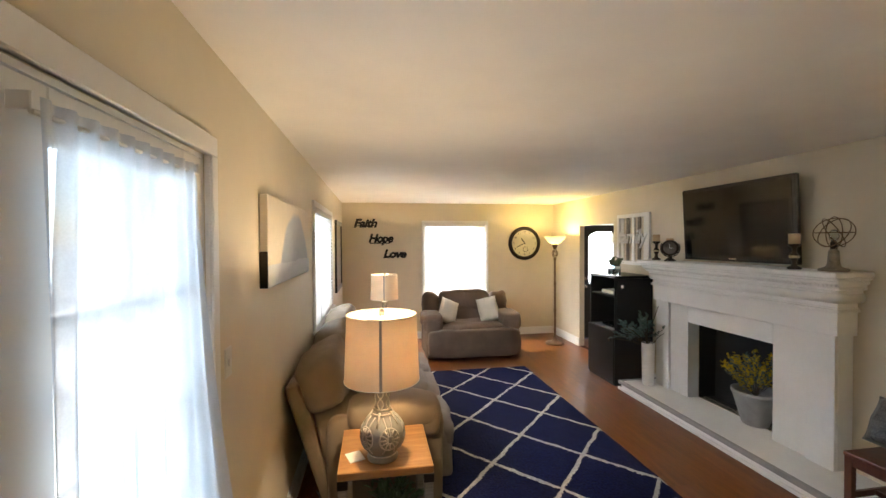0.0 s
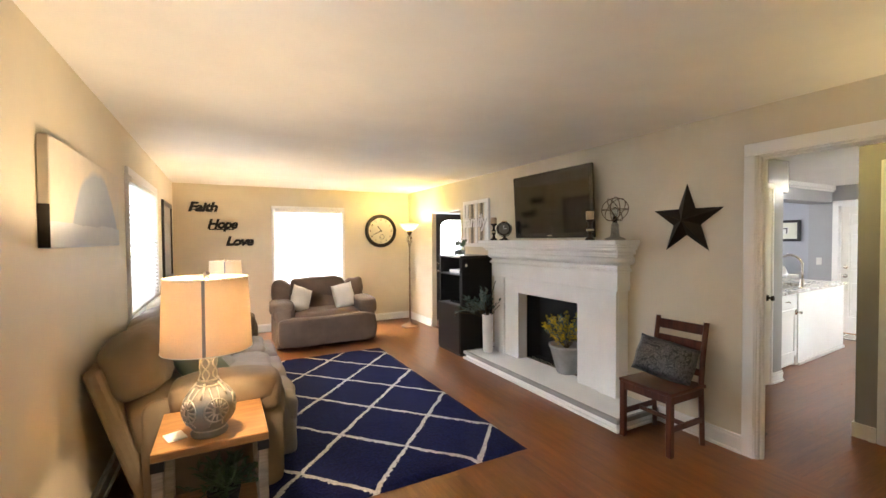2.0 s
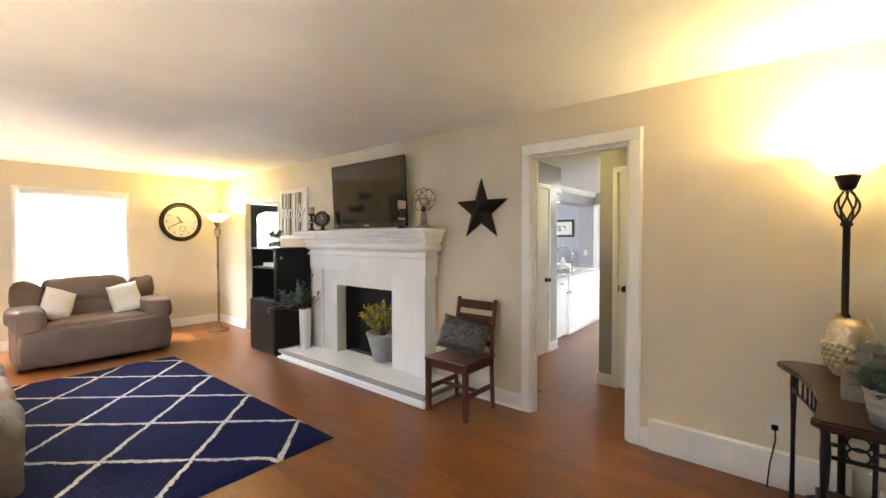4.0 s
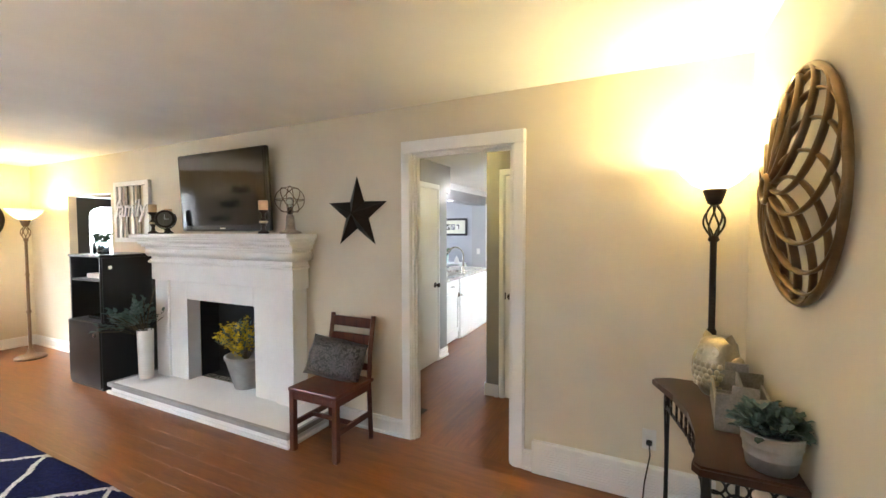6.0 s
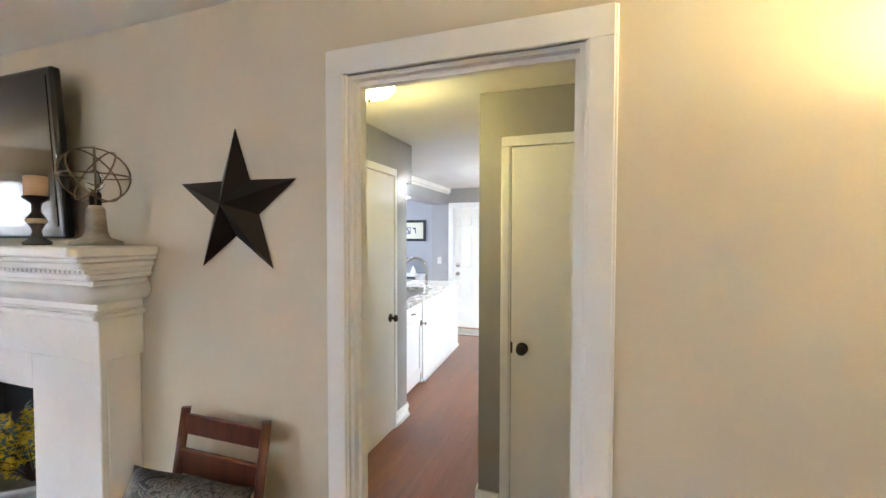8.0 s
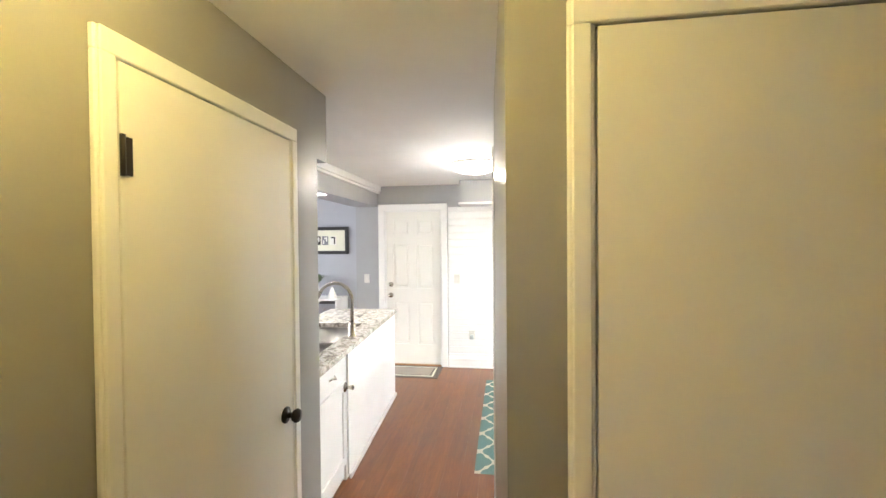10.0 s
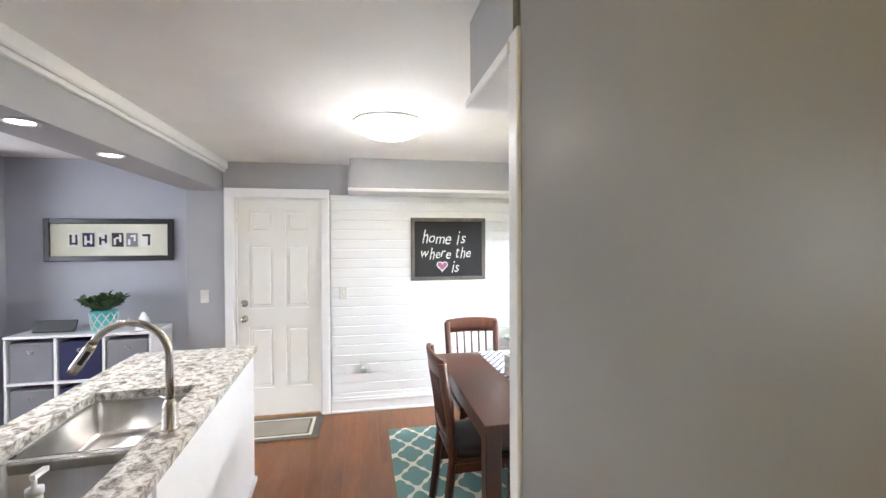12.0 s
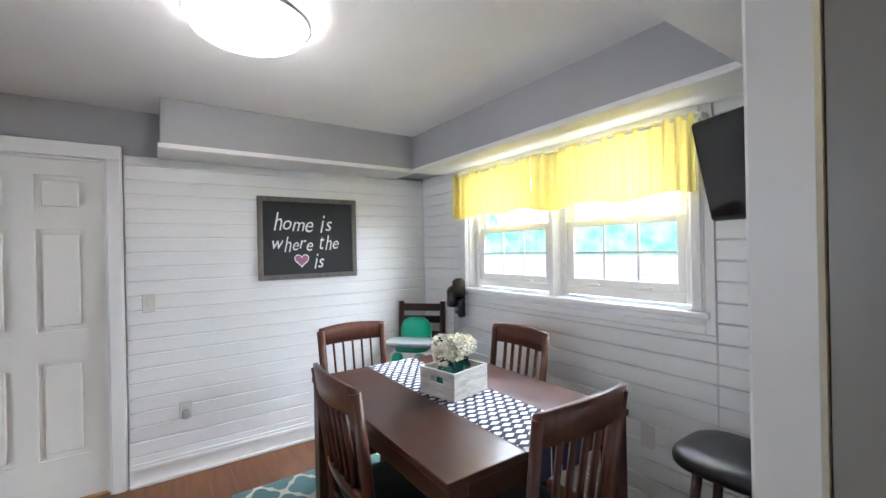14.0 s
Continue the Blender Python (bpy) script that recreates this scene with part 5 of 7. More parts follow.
# ---- torchiere lamps ----
def torchiere(m, h, label, bulb):
    l = thing("floor_lamp", m, label, "floor lamp", "torchiere floor lamps")
    bm = B(); lathe(bm, [(0, 0), (0.15, 0), (0.155, 0.02), (0.12, 0.04), (0.05, 0.055), (0.03, 0.09), (0.02, 0.12)], 28); part("base", bm, bulb, l)
    bm = B()
    lathe(bm, [(0.016, 0.1), (0.016, 0.55), (0.024, 0.56), (0.024, 0.58), (0.016, 0.59), (0.016, 1.0), (0.022, 1.01), (0.022, 1.03), (0.015, 1.04), (0.015, h - 0.26), (0.026, h - 0.25), (0.02, h - 0.23)], 14)
    part("pole", bm, bulb, l)
    for k in range(6):
        a0 = 2 * math.pi * k / 6
        bm = B()
        tube(bm, [((0.012 + 0.034 * math.sin(math.pi * q)) * math.cos(a0 + q * 1.2), (0.012 + 0.034 * math.sin(math.pi * q)) * math.sin(a0 + q * 1.2), h - 0.235 + 0.16 * q) for q in [i / 10 for i in range(11)]], 0.005, 5)
        part("cage_rib", bm, bulb, l)
    bm = B(); lathe(bm, [(0.012, h - 0.08), (0.03, h - 0.07), (0.05, h - 0.01), (0.05, h), (0, h)], 18); part("cup", bm, bulb, l)
    bm = B(); lathe(bm, [(0.05, h), (0.10, h + 0.03), (0.15, h + 0.085), (0.178, h + 0.13), (0.174, h + 0.13), (0.146, h + 0.088), (0.097, h + 0.034), (0.0, h + 0.006)], 32); part("bowl", bm, BOWLGLASS, l, "frosted glass bowl, lit")
    return l


torchiere(pose(3.6, 6.86, 0), 1.68, "bronze torchiere floor lamp, lit, in the far corner", BRONZE)
torchiere(pose(3.79, -0.15, 0), 1.73, "dark iron torchiere floor lamp, lit, behind the console", IRON)


# ---- wall pieces of the living room ----
c = thing("wall_clock", pose(3.36, N - 0.002, 1.695), "large round wall clock with a dark brown rim", "clock")
bm = B(); lathe(bm, [(0.0, 0), (0.30, 0), (0.312, 0.02), (0.30, 0.05), (0.26, 0.055), (0.245, 0.035), (0.245, 0.02)], 48, pose(0, 0, 0, 90)); part("rim", bm, IRON, c)
bm = B(); lathe(bm, [(0.246, 0.02), (0, 0.021)], 48, pose(0, 0, 0, 90)); part("face", bm, CLOCKFACE, c)
for k in range(12):
    bm = lettering(str(12 if k == 0 else k), 0.05, 0.003)
    a = math.radians(30 * k)
    bmesh.ops.transform(bm, matrix=Matrix.Translation((0.205 * math.sin(a), -0.024, 0.205 * math.cos(a))), verts=bm.verts)
    part("numeral", bm, IRON, c)
for a, L, wd in ((-35, 0.11, 0.008), (-115, 0.17, 0.006)):
    bm = B(); box(bm, -wd, -0.032, -0.02, wd, -0.03, L, m=pose(0, 0, 0, 0, a, 0)); part("clock_hand", bm, BLACKMETAL, c)
bm = B(); tube(bm, [(0.045 * math.cos(q) + 0.02, -0.026, -0.11 + 0.045 * math.sin(q)) for q in [2 * math.pi * i / 24 for i in range(24)]], 0.004, 5, True); part("small_dial", bm, BLACKMETAL, c)

for text, x, z, w in (("Faith", 0.445, 2.055, 0.41), ("Hope", 0.712, 1.79, 0.435), ("Love", 0.953, 1.515, 0.414)):
    bm = lettering(text, 0.20, 0.018, 0.28, 0.92, 0.009)
    xs = [v.co.x for v in bm.verts]
    bmesh.ops.scale(bm, vec=(w / (max(xs) - min(xs)), 1, 1), verts=bm.verts)
    xs, zs = [v.co.x for v in bm.verts], [v.co.z for v in bm.verts]
    box(bm, min(xs) + 0.02, -0.006, min(zs) + 0.028, max(xs) - 0.06, 0.006, min(zs) + 0.045)
    single("word_sign", bm, BLACKMETAL, pose(x, N - 0.012, z), "black metal wall word reading " + text.lower(), "wall sign", "wall words")

c = thing("canvas_print", pose(W + 0.001, 3.08, 1.74), "wide canvas print of a misty blue mountain", "picture")
bm = B(); box(bm, 0.002, -0.635, -0.235, 0.042, 0.635, 0.235, 0.004); part("canvas", bm, CANVAS, c)
bm = B(); box(bm, 0.001, -0.6375, -0.232, 0.04, -0.635, -0.05); part("edge_wrap", bm, IRON, c, "dark painted edge")

c = thing("picture_frame", pose(W + 0.001, 6.8, 1.53), "tall black framed print on the window wall", "picture")
for q in ((-0.47, -0.41, -0.52, 0.52), (0.41, 0.47, -0.52, 0.52), (-0.41, 0.41, -0.52, -0.46), (-0.41, 0.41, 0.46, 0.52)):
    bm = B(); box(bm, 0, q[0], q[2], 0.03, q[1], q[3], 0.004); part("frame_bar", bm, BLACKWOOD, c)
bm = B(); box(bm, 0.004, -0.41, -0.46, 0.012, 0.41, 0.46); part("print", bm, GREYWOOD, c)


def plate(m, label, kind, dark=False):
    o = thing(kind, m, label, kind.replace("_", " "))
    bm = B(); box(bm, -0.036, -0.006, -0.058, 0.036, 0, 0.058, 0.003); part("plate", bm, OUTLET, o)
    if kind == "wall_outlet":
        for z in (-0.02, 0.02):
            bm = B(); box(bm, -0.014, -0.009, z - 0.014, 0.014, -0.0055, z + 0.014, 0.002); part("socket", bm, OUTLET, o)
    else:
        bm = B(); box(bm, -0.008, -0.012, -0.014, 0.008, -0.0055, 0.014, 0.002); part("toggle", bm, OUTLET, o)
    return o


plate(pose(W, 1.985, 1.276, 0, 0, 90), "white light switch plate on the beige wall", "light_switch")
plate(pose(E, 0.117, 0.347, 0, 0, -90), "white wall outlet with a black plug", "wall_outlet")
plate(pose(KX, 3.287, 1.128, 0, 0, -90), "white light switch plate by the kitchen door", "light_switch")
bm = B(); box(bm, -0.02, -0.016, -0.016, -0.009, 0.016, 0.016, 0.004); tube(bm, [(-0.02, 0, 0), (-0.06, -0.005, -0.05), (-0.065, 0.02, -0.2), (-0.06, 0.03, -0.335)], 0.004, 6)
single("power_cord", bm, PLASTICBLACK, pose(E, 0.117, 0.332), "black plug with a hanging cord", "cable")

# sheer curtain on the patio door
c = thing("sheer_curtain", pose(W, 1.4, 0), "sheer white curtain hanging over the patio door", "curtain")
bm = B(); tube(bm, [(0.03, -0.36, 1.945), (0.03, 0.255, 1.945)], 0.005, 8); part("rod", bm, TRIM, c)
for y in (-0.365, 0.26):
    bm = B(); box(bm, 0.0, y - 0.004, 1.945, 0.036, y + 0.004, 1.975, 0.002); part("rod_bracket", bm, TRIM, c)
bm = B()
def drape(u, v):
    z = 0.06 + 1.91 * v
    y = -0.35 + 0.60 * u
    flare = (1 - v) ** 1.6
    y += 0.26 * flare * max(0, (u - 0.72) / 0.28) ** 1.2
    x = 0.034 + 0.014 * math.sin(u * 62 + 2 * math.sin(v * 3)) * (1 - 0.55 * v) + 0.016 * math.sin(u * 23 + 1) * (1 - v) + 0.13 * flare * max(0, (u - 0.72) / 0.28)
    return (x, y, z)
sheet(bm, 150, 30, drape)
part("panel", bm, SHEER, c)

# ---- rugs ----
bm = B()
def pile(u, v):
    x, y = -2.2 + 2.23 * u, -0.42 + 3.22 * v
    edge = min(u, 1 - u, v, 1 - v)
    h = 0.020 * min(1, edge * 60) + 0.003 * noise.noise(Vector((x * 30, y * 30, 0)))
    return (x + 0.006 * noise.noise(Vector((x * 9, y * 9, 4))), y + 0.006 * noise.noise(Vector((x * 9, y * 9, 8))), max(0.001, h))
sheet(bm, 120, 160, pile)
single("area_rug", bm, RUG, pose(2.62, 2.95, 0.001), "navy shag area rug with cream diamond lines", "rug")

# ---- console table in the corner ----
c = thing("console_table", pose(3.25, S + 0.02, 0), "dark wood console with a pierced iron frame", "console table")
bm = B()
outline = [(-0.36, 0), (0.53, 0), (0.53, 0.10), (0.54, 0.33), (0.49, 0.41), (0.42, 0.385), (0.28, 0.325), (0.1, 0.28), (-0.1, 0.262), (-0.25, 0.275), (-0.33, 0.30), (-0.36, 0.28)]
lo, hi = [bm.verts.new((x, y, 0.735)) for x, y in outline], [bm.verts.new((x, y, 0.765)) for x, y in outline]
bm.faces.new(hi); bm.faces.new(lo[::-1])
for k in range(len(outline)):
    bm.faces.new((lo[k], lo[(k + 1) % len(outline)], hi[(k + 1) % len(outline)], hi[k]))
bmesh.ops.bevel(bm, geom=[e for e in bm.edges if all(v.co.z > 0.75 for v in e.verts)], offset=0.008, segments=2, affect="EDGES")
part("tabletop", bm, ESPRESSO, c)
bm = B(); box(bm, -0.35, 0.03, 0.12, 0.5, 0.25, 0.14, 0.004); part("lower_shelf", bm, ESPRESSO, c)
for x, y in ((-0.34, 0.04), (0.48, 0.04), (-0.34, 0.26), (0.48, 0.34)):
    sg = 1 if x > 0 else -1
    bm = B(); tube(bm, [(x, y, 0.735), (x + sg * 0.02, y, 0.66), (x + sg * 0.005, y, 0.55), (x - sg * 0.035, y, 0.42), (x - sg * 0.02, y, 0.2), (x + sg * 0.02, y, 0.0)], [0.012, 0.016, 0.013, 0.010, 0.010, 0.014], 8); part("leg", bm, BLACKMETAL, c)
    bm = B(); tube(bm, [(x - sg * (0.02 + 0.05 * math.sin(q * 2.6)), y, 0.56 + 0.07 * q + 0.03 * math.cos(q * 5)) for q in [i / 12 for i in range(13)]], 0.006, 6); part("scroll", bm, BLACKMETAL, c)
for z in (0.728, 0.635):
    bm = B(); tube(bm, [(-0.34, 0.25, z), (-0.1, 0.245, z), (0.15, 0.27, z), (0.48, 0.35, z)], 0.008, 6); part("rail", bm, BLACKMETAL, c)
ring = None
for k in range(12):
    for row in (0, 1):
        x = -0.31 + k * 0.068
        mm = pose(x, 0.25 + 0.33 * max(0.0, x + 0.08) ** 2 + 0.01, 0.66 + 0.043 * row, 90)
        if ring is None:
            bm = B(); tube(bm, [(0.03 * math.cos(a), 0.026 * math.sin(a), 0) for a in [2 * math.pi * i / 16 for i in range(16)]], 0.004, 5, True); ring = part("fret_ring", bm, BLACKMETAL, c)
            ring.matrix_local = mm
        else:
            o = new("fret_ring", ring.data); o.parent = c; o.matrix_local = mm

for k in range(4):
    for row in (0, 1):
        o = new("fret_ring", ring.data); o.parent = c; o.matrix_local = pose(-0.335, 0.05 + k * 0.062, 0.66 + 0.043 * row, 90, 0, 90)
for z in (0.728, 0.635):
    bm = B(); tube(bm, [(-0.335, 0.03, z), (-0.335, 0.265, z)], 0.008, 6); part("rail", bm, BLACKMETAL, c)

bm = B()
oprof = [(0, 0), (0.06, 0), (0.07, 0.01), (0.095, 0.06), (0.10, 0.11), (0.085, 0.17), (0.078, 0.2), (0.075, 0.225), (0.05, 0.245), (0, 0.25)]
lathe(bm, oprof, 28)
for sg in (-1, 1):
    lathe(bm, [(0.028, 0), (0.018, 0.03), (0.0, 0.05)], 10, pose(0, sg * 0.048, 0.22, sg * -12))
    lathe(bm, [(0.024, 0), (0.021, 0.005), (0.015, 0.003), (0.009, 0.006), (0, 0.007)], 16, Matrix.Translation((-0.072, sg * 0.03, 0.195)) @ pose(0, 0, 0, 0, -80, 0))
for row in range(5):
    for k in range(6 - row % 2):
        a = math.pi + (k - 2.5 + 0.5 * (row % 2)) * 0.26
        r = np.interp(0.05 + row * 0.022, [q[1] for q in oprof[1:-1]], [q[0] for q in oprof[1:-1]])
        cushion(bm, (r * math.cos(a), r * math.sin(a), 0.05 + row * 0.022), (0.02, 0.024, 0.026), 0.9, nu=8, nv=6)
for k in range(2):
    sg = -1 if k == 0 else 1
    cushion(bm, (0.0, sg * 0.088, 0.11), (0.11, 0.03, 0.14), 0.8, nu=14, nv=10)
single("owl_figurine", bm, GOLDLEAF, pose(3.63, -0.16, 0.766, 0, 0, -40) @ Matrix.Diagonal((0.98, 1.0, 1.08, 1)), "champagne gold ceramic owl on the console", "figurine")

c = thing("caddy_box", pose(3.37, -0.205, 0.766, 0, 0, -4) @ Matrix.Diagonal((1, 1.05, 1.2, 1)), "grey-washed wooden caddy with dividers on the console", "box")
for q in ((-0.17, -0.09, 0, 0.17, -0.08, 0.085), (-0.17, 0.08, 0, 0.17, 0.09, 0.085), (-0.17, -0.08, 0, 0.17, 0.08, 0.01)):
    bm = B(); box(bm, *q); part("board", bm, GREYWOOD, c)
for x in (-0.17, 0.16):
    bm = B(); box(bm, x, -0.09, 0, x + 0.01, 0.09, 0.12, 0.002); box(bm, x, -0.04, 0.12, x + 0.01, 0.04, 0.15, 0.002); part("end_board", bm, GREYWOOD, c)
bm = B(); box(bm, -0.16, -0.004, 0.01, 0.16, 0.004, 0.12); part("divider", bm, GREYWOOD, c)
bm = B(); box(bm, 0.0, 0.004, 0.01, 0.008, 0.08, 0.085); part("divider", bm, GREYWOOD, c)

p = thing("pail_plant", pose(2.99, -0.225, 0.766) @ Matrix.Scale(0.86, 4), "galvanised pail of leafy green sprigs on the console", "potted plant")
bm = B(); lathe(bm, [(0, 0), (0.075, 0), (0.078, 0.005), (0.085, 0.05), (0.089, 0.055), (0.087, 0.06), (0.092, 0.09), (0.096, 0.095), (0.094, 0.1), (0.1, 0.135), (0.106, 0.14), (0.1, 0.146), (0.096, 0.13), (0, 0.12)], 32); part("pail", bm, GALV, p)
bm = B(); spray(bm, rng, (0, 0, 0.1), 110, 0.125, 0.13, 0.028, 0.040, 0.3); part("foliage", bm, SAGELEAF, p)

# round woven wall decor
c = thing("round_wall_decor", pose(3.10, S + 0.001, 1.665) @ Matrix.Scale(0.92, 4), "large round bronze looped metal wall decor", "wall decor")
for k in range(14):
    a0 = 2 * math.pi * k / 14
    bm = B()
    pts = []
    for i in range(40):
        b = 2 * math.pi * i / 40
        x, z = 0.215 * math.cos(a0) + 0.195 * math.cos(b), 0.215 * math.sin(a0) + 0.195 * math.sin(b)
        rr = math.hypot(x, z)
        pts.append((x, 0.02 + 0.085 * (1 - (rr / 0.42) ** 2) + 0.007 * math.sin(b - a0), z))
    tube(bm, pts, 0.0125, 8, True, 0.5)
    part("loop", bm, GOLDBRONZE, c)
bm = B(); tube(bm, [(0.41 * math.cos(a), 0.02, 0.41 * math.sin(a)) for a in [2 * math.pi * i / 64 for i in range(64)]], 0.013, 8, True); part("outer_ring", bm, GOLDBRONZE, c)
bm = B(); tube(bm, [(0.045 * math.cos(a), 0.115, 0.045 * math.sin(a)) for a in [2 * math.pi * i / 24 for i in range(24)]], 0.014, 8, True); part("centre_ring", bm, GOLDBRONZE, c)


# ---- hall ----
c = thing("hall_ceiling_light", pose(4.58, 1.95, HC), "flush glass hall ceiling light, lit", "ceiling light")
bm = B(); lathe(bm, [(0.0, -0.001), (0.13, -0.001), (0.135, -0.02), (0.125, -0.03)], 28); part("pan", bm, BRONZE, c)
bm = B(); lathe(bm, [(0.125, -0.025), (0.13, -0.045), (0.10, -0.075), (0.05, -0.09), (0, -0.095)], 28); part("dome", bm, BOWLGLASS, c)
bm = B(); lathe(bm, [(0, -0.115), (0.008, -0.11), (0.01, -0.095), (0, -0.092)], 10); part("finial", bm, IRON, c)

v = thing("floor_register", pose(4.36, 1.9, 0.001), "dark brown metal floor register in the hall", "floor vent")
bm = B(); box(bm, -0.07, -0.09, 0, 0.07, 0.09, 0.004, 0.001); part("plate", bm, IRON, v)
for k in range(9):
    bm = B(); box(bm, -0.055, -0.078 + 0.019 * k, 0.003, 0.055, -0.070 + 0.019 * k, 0.006); part("slat", bm, BLACKMETAL, v)

# ---- kitchen island ----
isl = thing("kitchen_island", pose(6.16, 2.475, 0, 0, 0, 3.4), "white painted island cabinet with drawer and door", "island")
L = 2.10
bm = B()
box(bm, -0.17, 0.05, 0.02, 0.6, 0.66, 0.62, 0.003)
box(bm, 0.56, 0.035, 0.0, L, 0.66, 0.62, 0.003)
for q in ((-0.17, 0.05, 0.62, L, 0.08, 0.866), (-0.17, 0.63, 0.62, L, 0.66, 0.866), (-0.17, 0.08, 0.62, -0.14, 0.63, 0.866), (L - 0.5, 0.08, 0.62, L, 0.63, 0.866)):
    box(bm, *q)
part("carcass", bm, TRIM, isl)
bm = B(); box(bm, 0.58, 0.022, 0.03, L + 0.004, 0.036, 0.866, 0.002); part("side_panel", bm, TRIM, isl)
bm = B(); box(bm, L, 0.022, 0.03, L + 0.012, 0.66, 0.866, 0.002); part("end_panel", bm, TRIM, isl)
bm = B(); box(bm, 0.58, 0.006, 0.0, L + 0.022, 0.022, 0.035, 0.004); box(bm, L + 0.012, 0.02, 0.0, L + 0.026, 0.66, 0.035, 0.004); part("base_moulding", bm, TRIM, isl)
bm = B(); box(bm, 0.06, 0.032, 0.70, 0.56, 0.05, 0.85, 0.003); d = part("drawer", bm, TRIM, isl)
bm = B(); tube(bm, [(0.24 + 0.1 * q, 0.032 - 0.028 * math.sin(math.pi * q), 0.775 + 0.008 * math.sin(math.pi * 2 * q)) for q in [i / 10 for i in range(11)]], 0.006, 6); part("pull", bm, NICKEL, d)
bm = B()
for q in ((0.06, 0.12, 0.12, 0.68), (0.50, 0.56, 0.12, 0.68), (0.12, 0.50, 0.12, 0.18), (0.12, 0.50, 0.62, 0.68)):
    box(bm, q[0], 0.03, q[2], q[1], 0.05, q[3], 0.002)
box(bm, 0.12, 0.04, 0.18, 0.50, 0.05, 0.62)
d = part("door", bm, TRIM, isl)
knob("knob", d, (0.53, 0.03, 0.64), (0, -1, 0), NICKEL, 0.016)

# granite top with the sink cut through it
bm = B()
X0, X1, Y0, Y1, s0, s1, t0, t1 = -0.2, L + 0.03, 0.0, 0.70, 0.22, 1.36, 0.14, 0.56
for q in ((X0, Y0, s0, Y1), (s1, Y0, X1, Y1), (s0, Y0, s1, t0), (s0, t1, s1, Y1)):
    box(bm, q[0], q[1], 0.868, q[2], q[3], 0.905)
bmesh.ops.remove_doubles(bm, verts=bm.verts, dist=1e-5)
top = single("granite_worktop", bm, GRANITE, pose(6.16, 2.475, 0, 0, 0, 3.4), "speckled grey and cream granite worktop on the island", "worktop")
sk = thing("kitchen_sink", pose(6.16, 2.475, 0, 0, 0, 3.4), "stainless steel double-bowl undermount sink", "sink")
for a, b in ((s0, 0.79), (0.82, s1)):
    bm = B()
    z0, z1 = 0.70, 0.868
    v = [bm.verts.new(p) for p in ((a, t0, z1), (b, t0, z1), (b, t1, z1), (a, t1, z1), (a + 0.02, t0 + 0.02, z0), (b - 0.02, t0 + 0.02, z0), (b - 0.02, t1 - 0.02, z0), (a + 0.02, t1 - 0.02, z0))]
    for q in ((0, 1, 5, 4), (1, 2, 6, 5), (2, 3, 7, 6), (3, 0, 4, 7), (4, 5, 6, 7)):
        bm.faces.new([v[i] for i in q])
    bmesh.ops.bevel(bm, geom=[e for e in bm.edges if min(w.co.z for w in e.verts) < 0.71], offset=0.03, segments=3, affect="EDGES")
    for f in bm.faces:
        f.smooth = True
    bowl = part("bowl", bm, STEEL, sk)
    bm = B(); lathe(bm, [(0, 0.702), (0.035, 0.702), (0.042, 0.705), (0.045, 0.7015)], 18, pose((a + b) / 2, (t0 + t1) / 2, 0)); part("drain", bm, NICKEL, bowl)
bm = B(); box(bm, 0.785, t0, 0.82, 0.825, t1, 0.866, 0.008, seg=2)
for q in ((s0, t0, s1, t0 + 0.012), (s0, t1 - 0.012, s1, t1), (s0, t0, s0 + 0.012, t1), (s1 - 0.012, t0, s1, t1)):
    box(bm, q[0], q[1], 0.858, q[2], q[3], 0.867)
part("rim", bm, STEEL, sk)
fa = thing("kitchen_faucet", pose(7.0, 2.60, 0.906, 0, 0, 0), "brushed nickel gooseneck pull-down faucet", "faucet")
bm = B(); lathe(bm, [(0, 0), (0.032, 0), (0.032, 0.006), (0.026, 0.015), (0.026, 0.085), (0.02, 0.1), (0.0135, 0.11)], 20); part("base", bm, NICKEL, fa)
bm = B(); pts = [(0, 0, 0.1), (0, 0, 0.2), (0, 0, 0.27)] + [(0, 0.13 - 0.13 * math.cos(a), 0.27 + 0.125 * math.sin(a)) for a in [math.pi * i / 14 for i in range(1, 13)]]
tube(bm, pts, 0.0135, 12); part("neck", bm, NICKEL, fa)
e = Vector(pts[-1]); dv = (e - Vector(pts[-2])).normalized()
bm = B(); tube(bm, [e, e + dv * 0.02, e + dv * 0.1, e + dv * 0.12], [0.015, 0.017, 0.019, 0.015], 12); hd = part("spray_head", bm, NICKEL, fa)
bm = B(); tube(bm, [e + dv * 0.03 + Vector((-0.012, -0.01, 0)), e + dv * 0.08 + Vector((-0.014, -0.01, 0))], 0.009, 8); part("button", bm, PLASTICBLACK, hd)
bm = B(); tube(bm, [(0.02, 0, 0.06), (0.05, 0, 0.065), (0.06, 0.02, 0.09), (0.065, 0.06, 0.1)], [0.012, 0.010, 0.008, 0.006], 8); part("lever", bm, NICKEL, fa)
sb = thing("soap_bottle", pose(6.36, 2.60, 0.906), "frosted clear soap bottle by the sink", "bottle")
bm = B(); lathe(bm, [(0, 0), (0.035, 0), (0.038, 0.01), (0.036, 0.08), (0.02, 0.115), (0.014, 0.12), (0.014, 0.135), (0, 0.136)], 18); part("bottle", bm, WHITECERAMIC, sb)
bm = B(); lathe(bm, [(0, 0.136), (0.016, 0.136), (0.016, 0.15), (0.005, 0.152), (0.005, 0.175), (0, 0.176)], 12); box(bm, -0.006, -0.006, 0.17, 0.035, 0.006, 0.18); part("pump", bm, WHITEBOARD, sb)

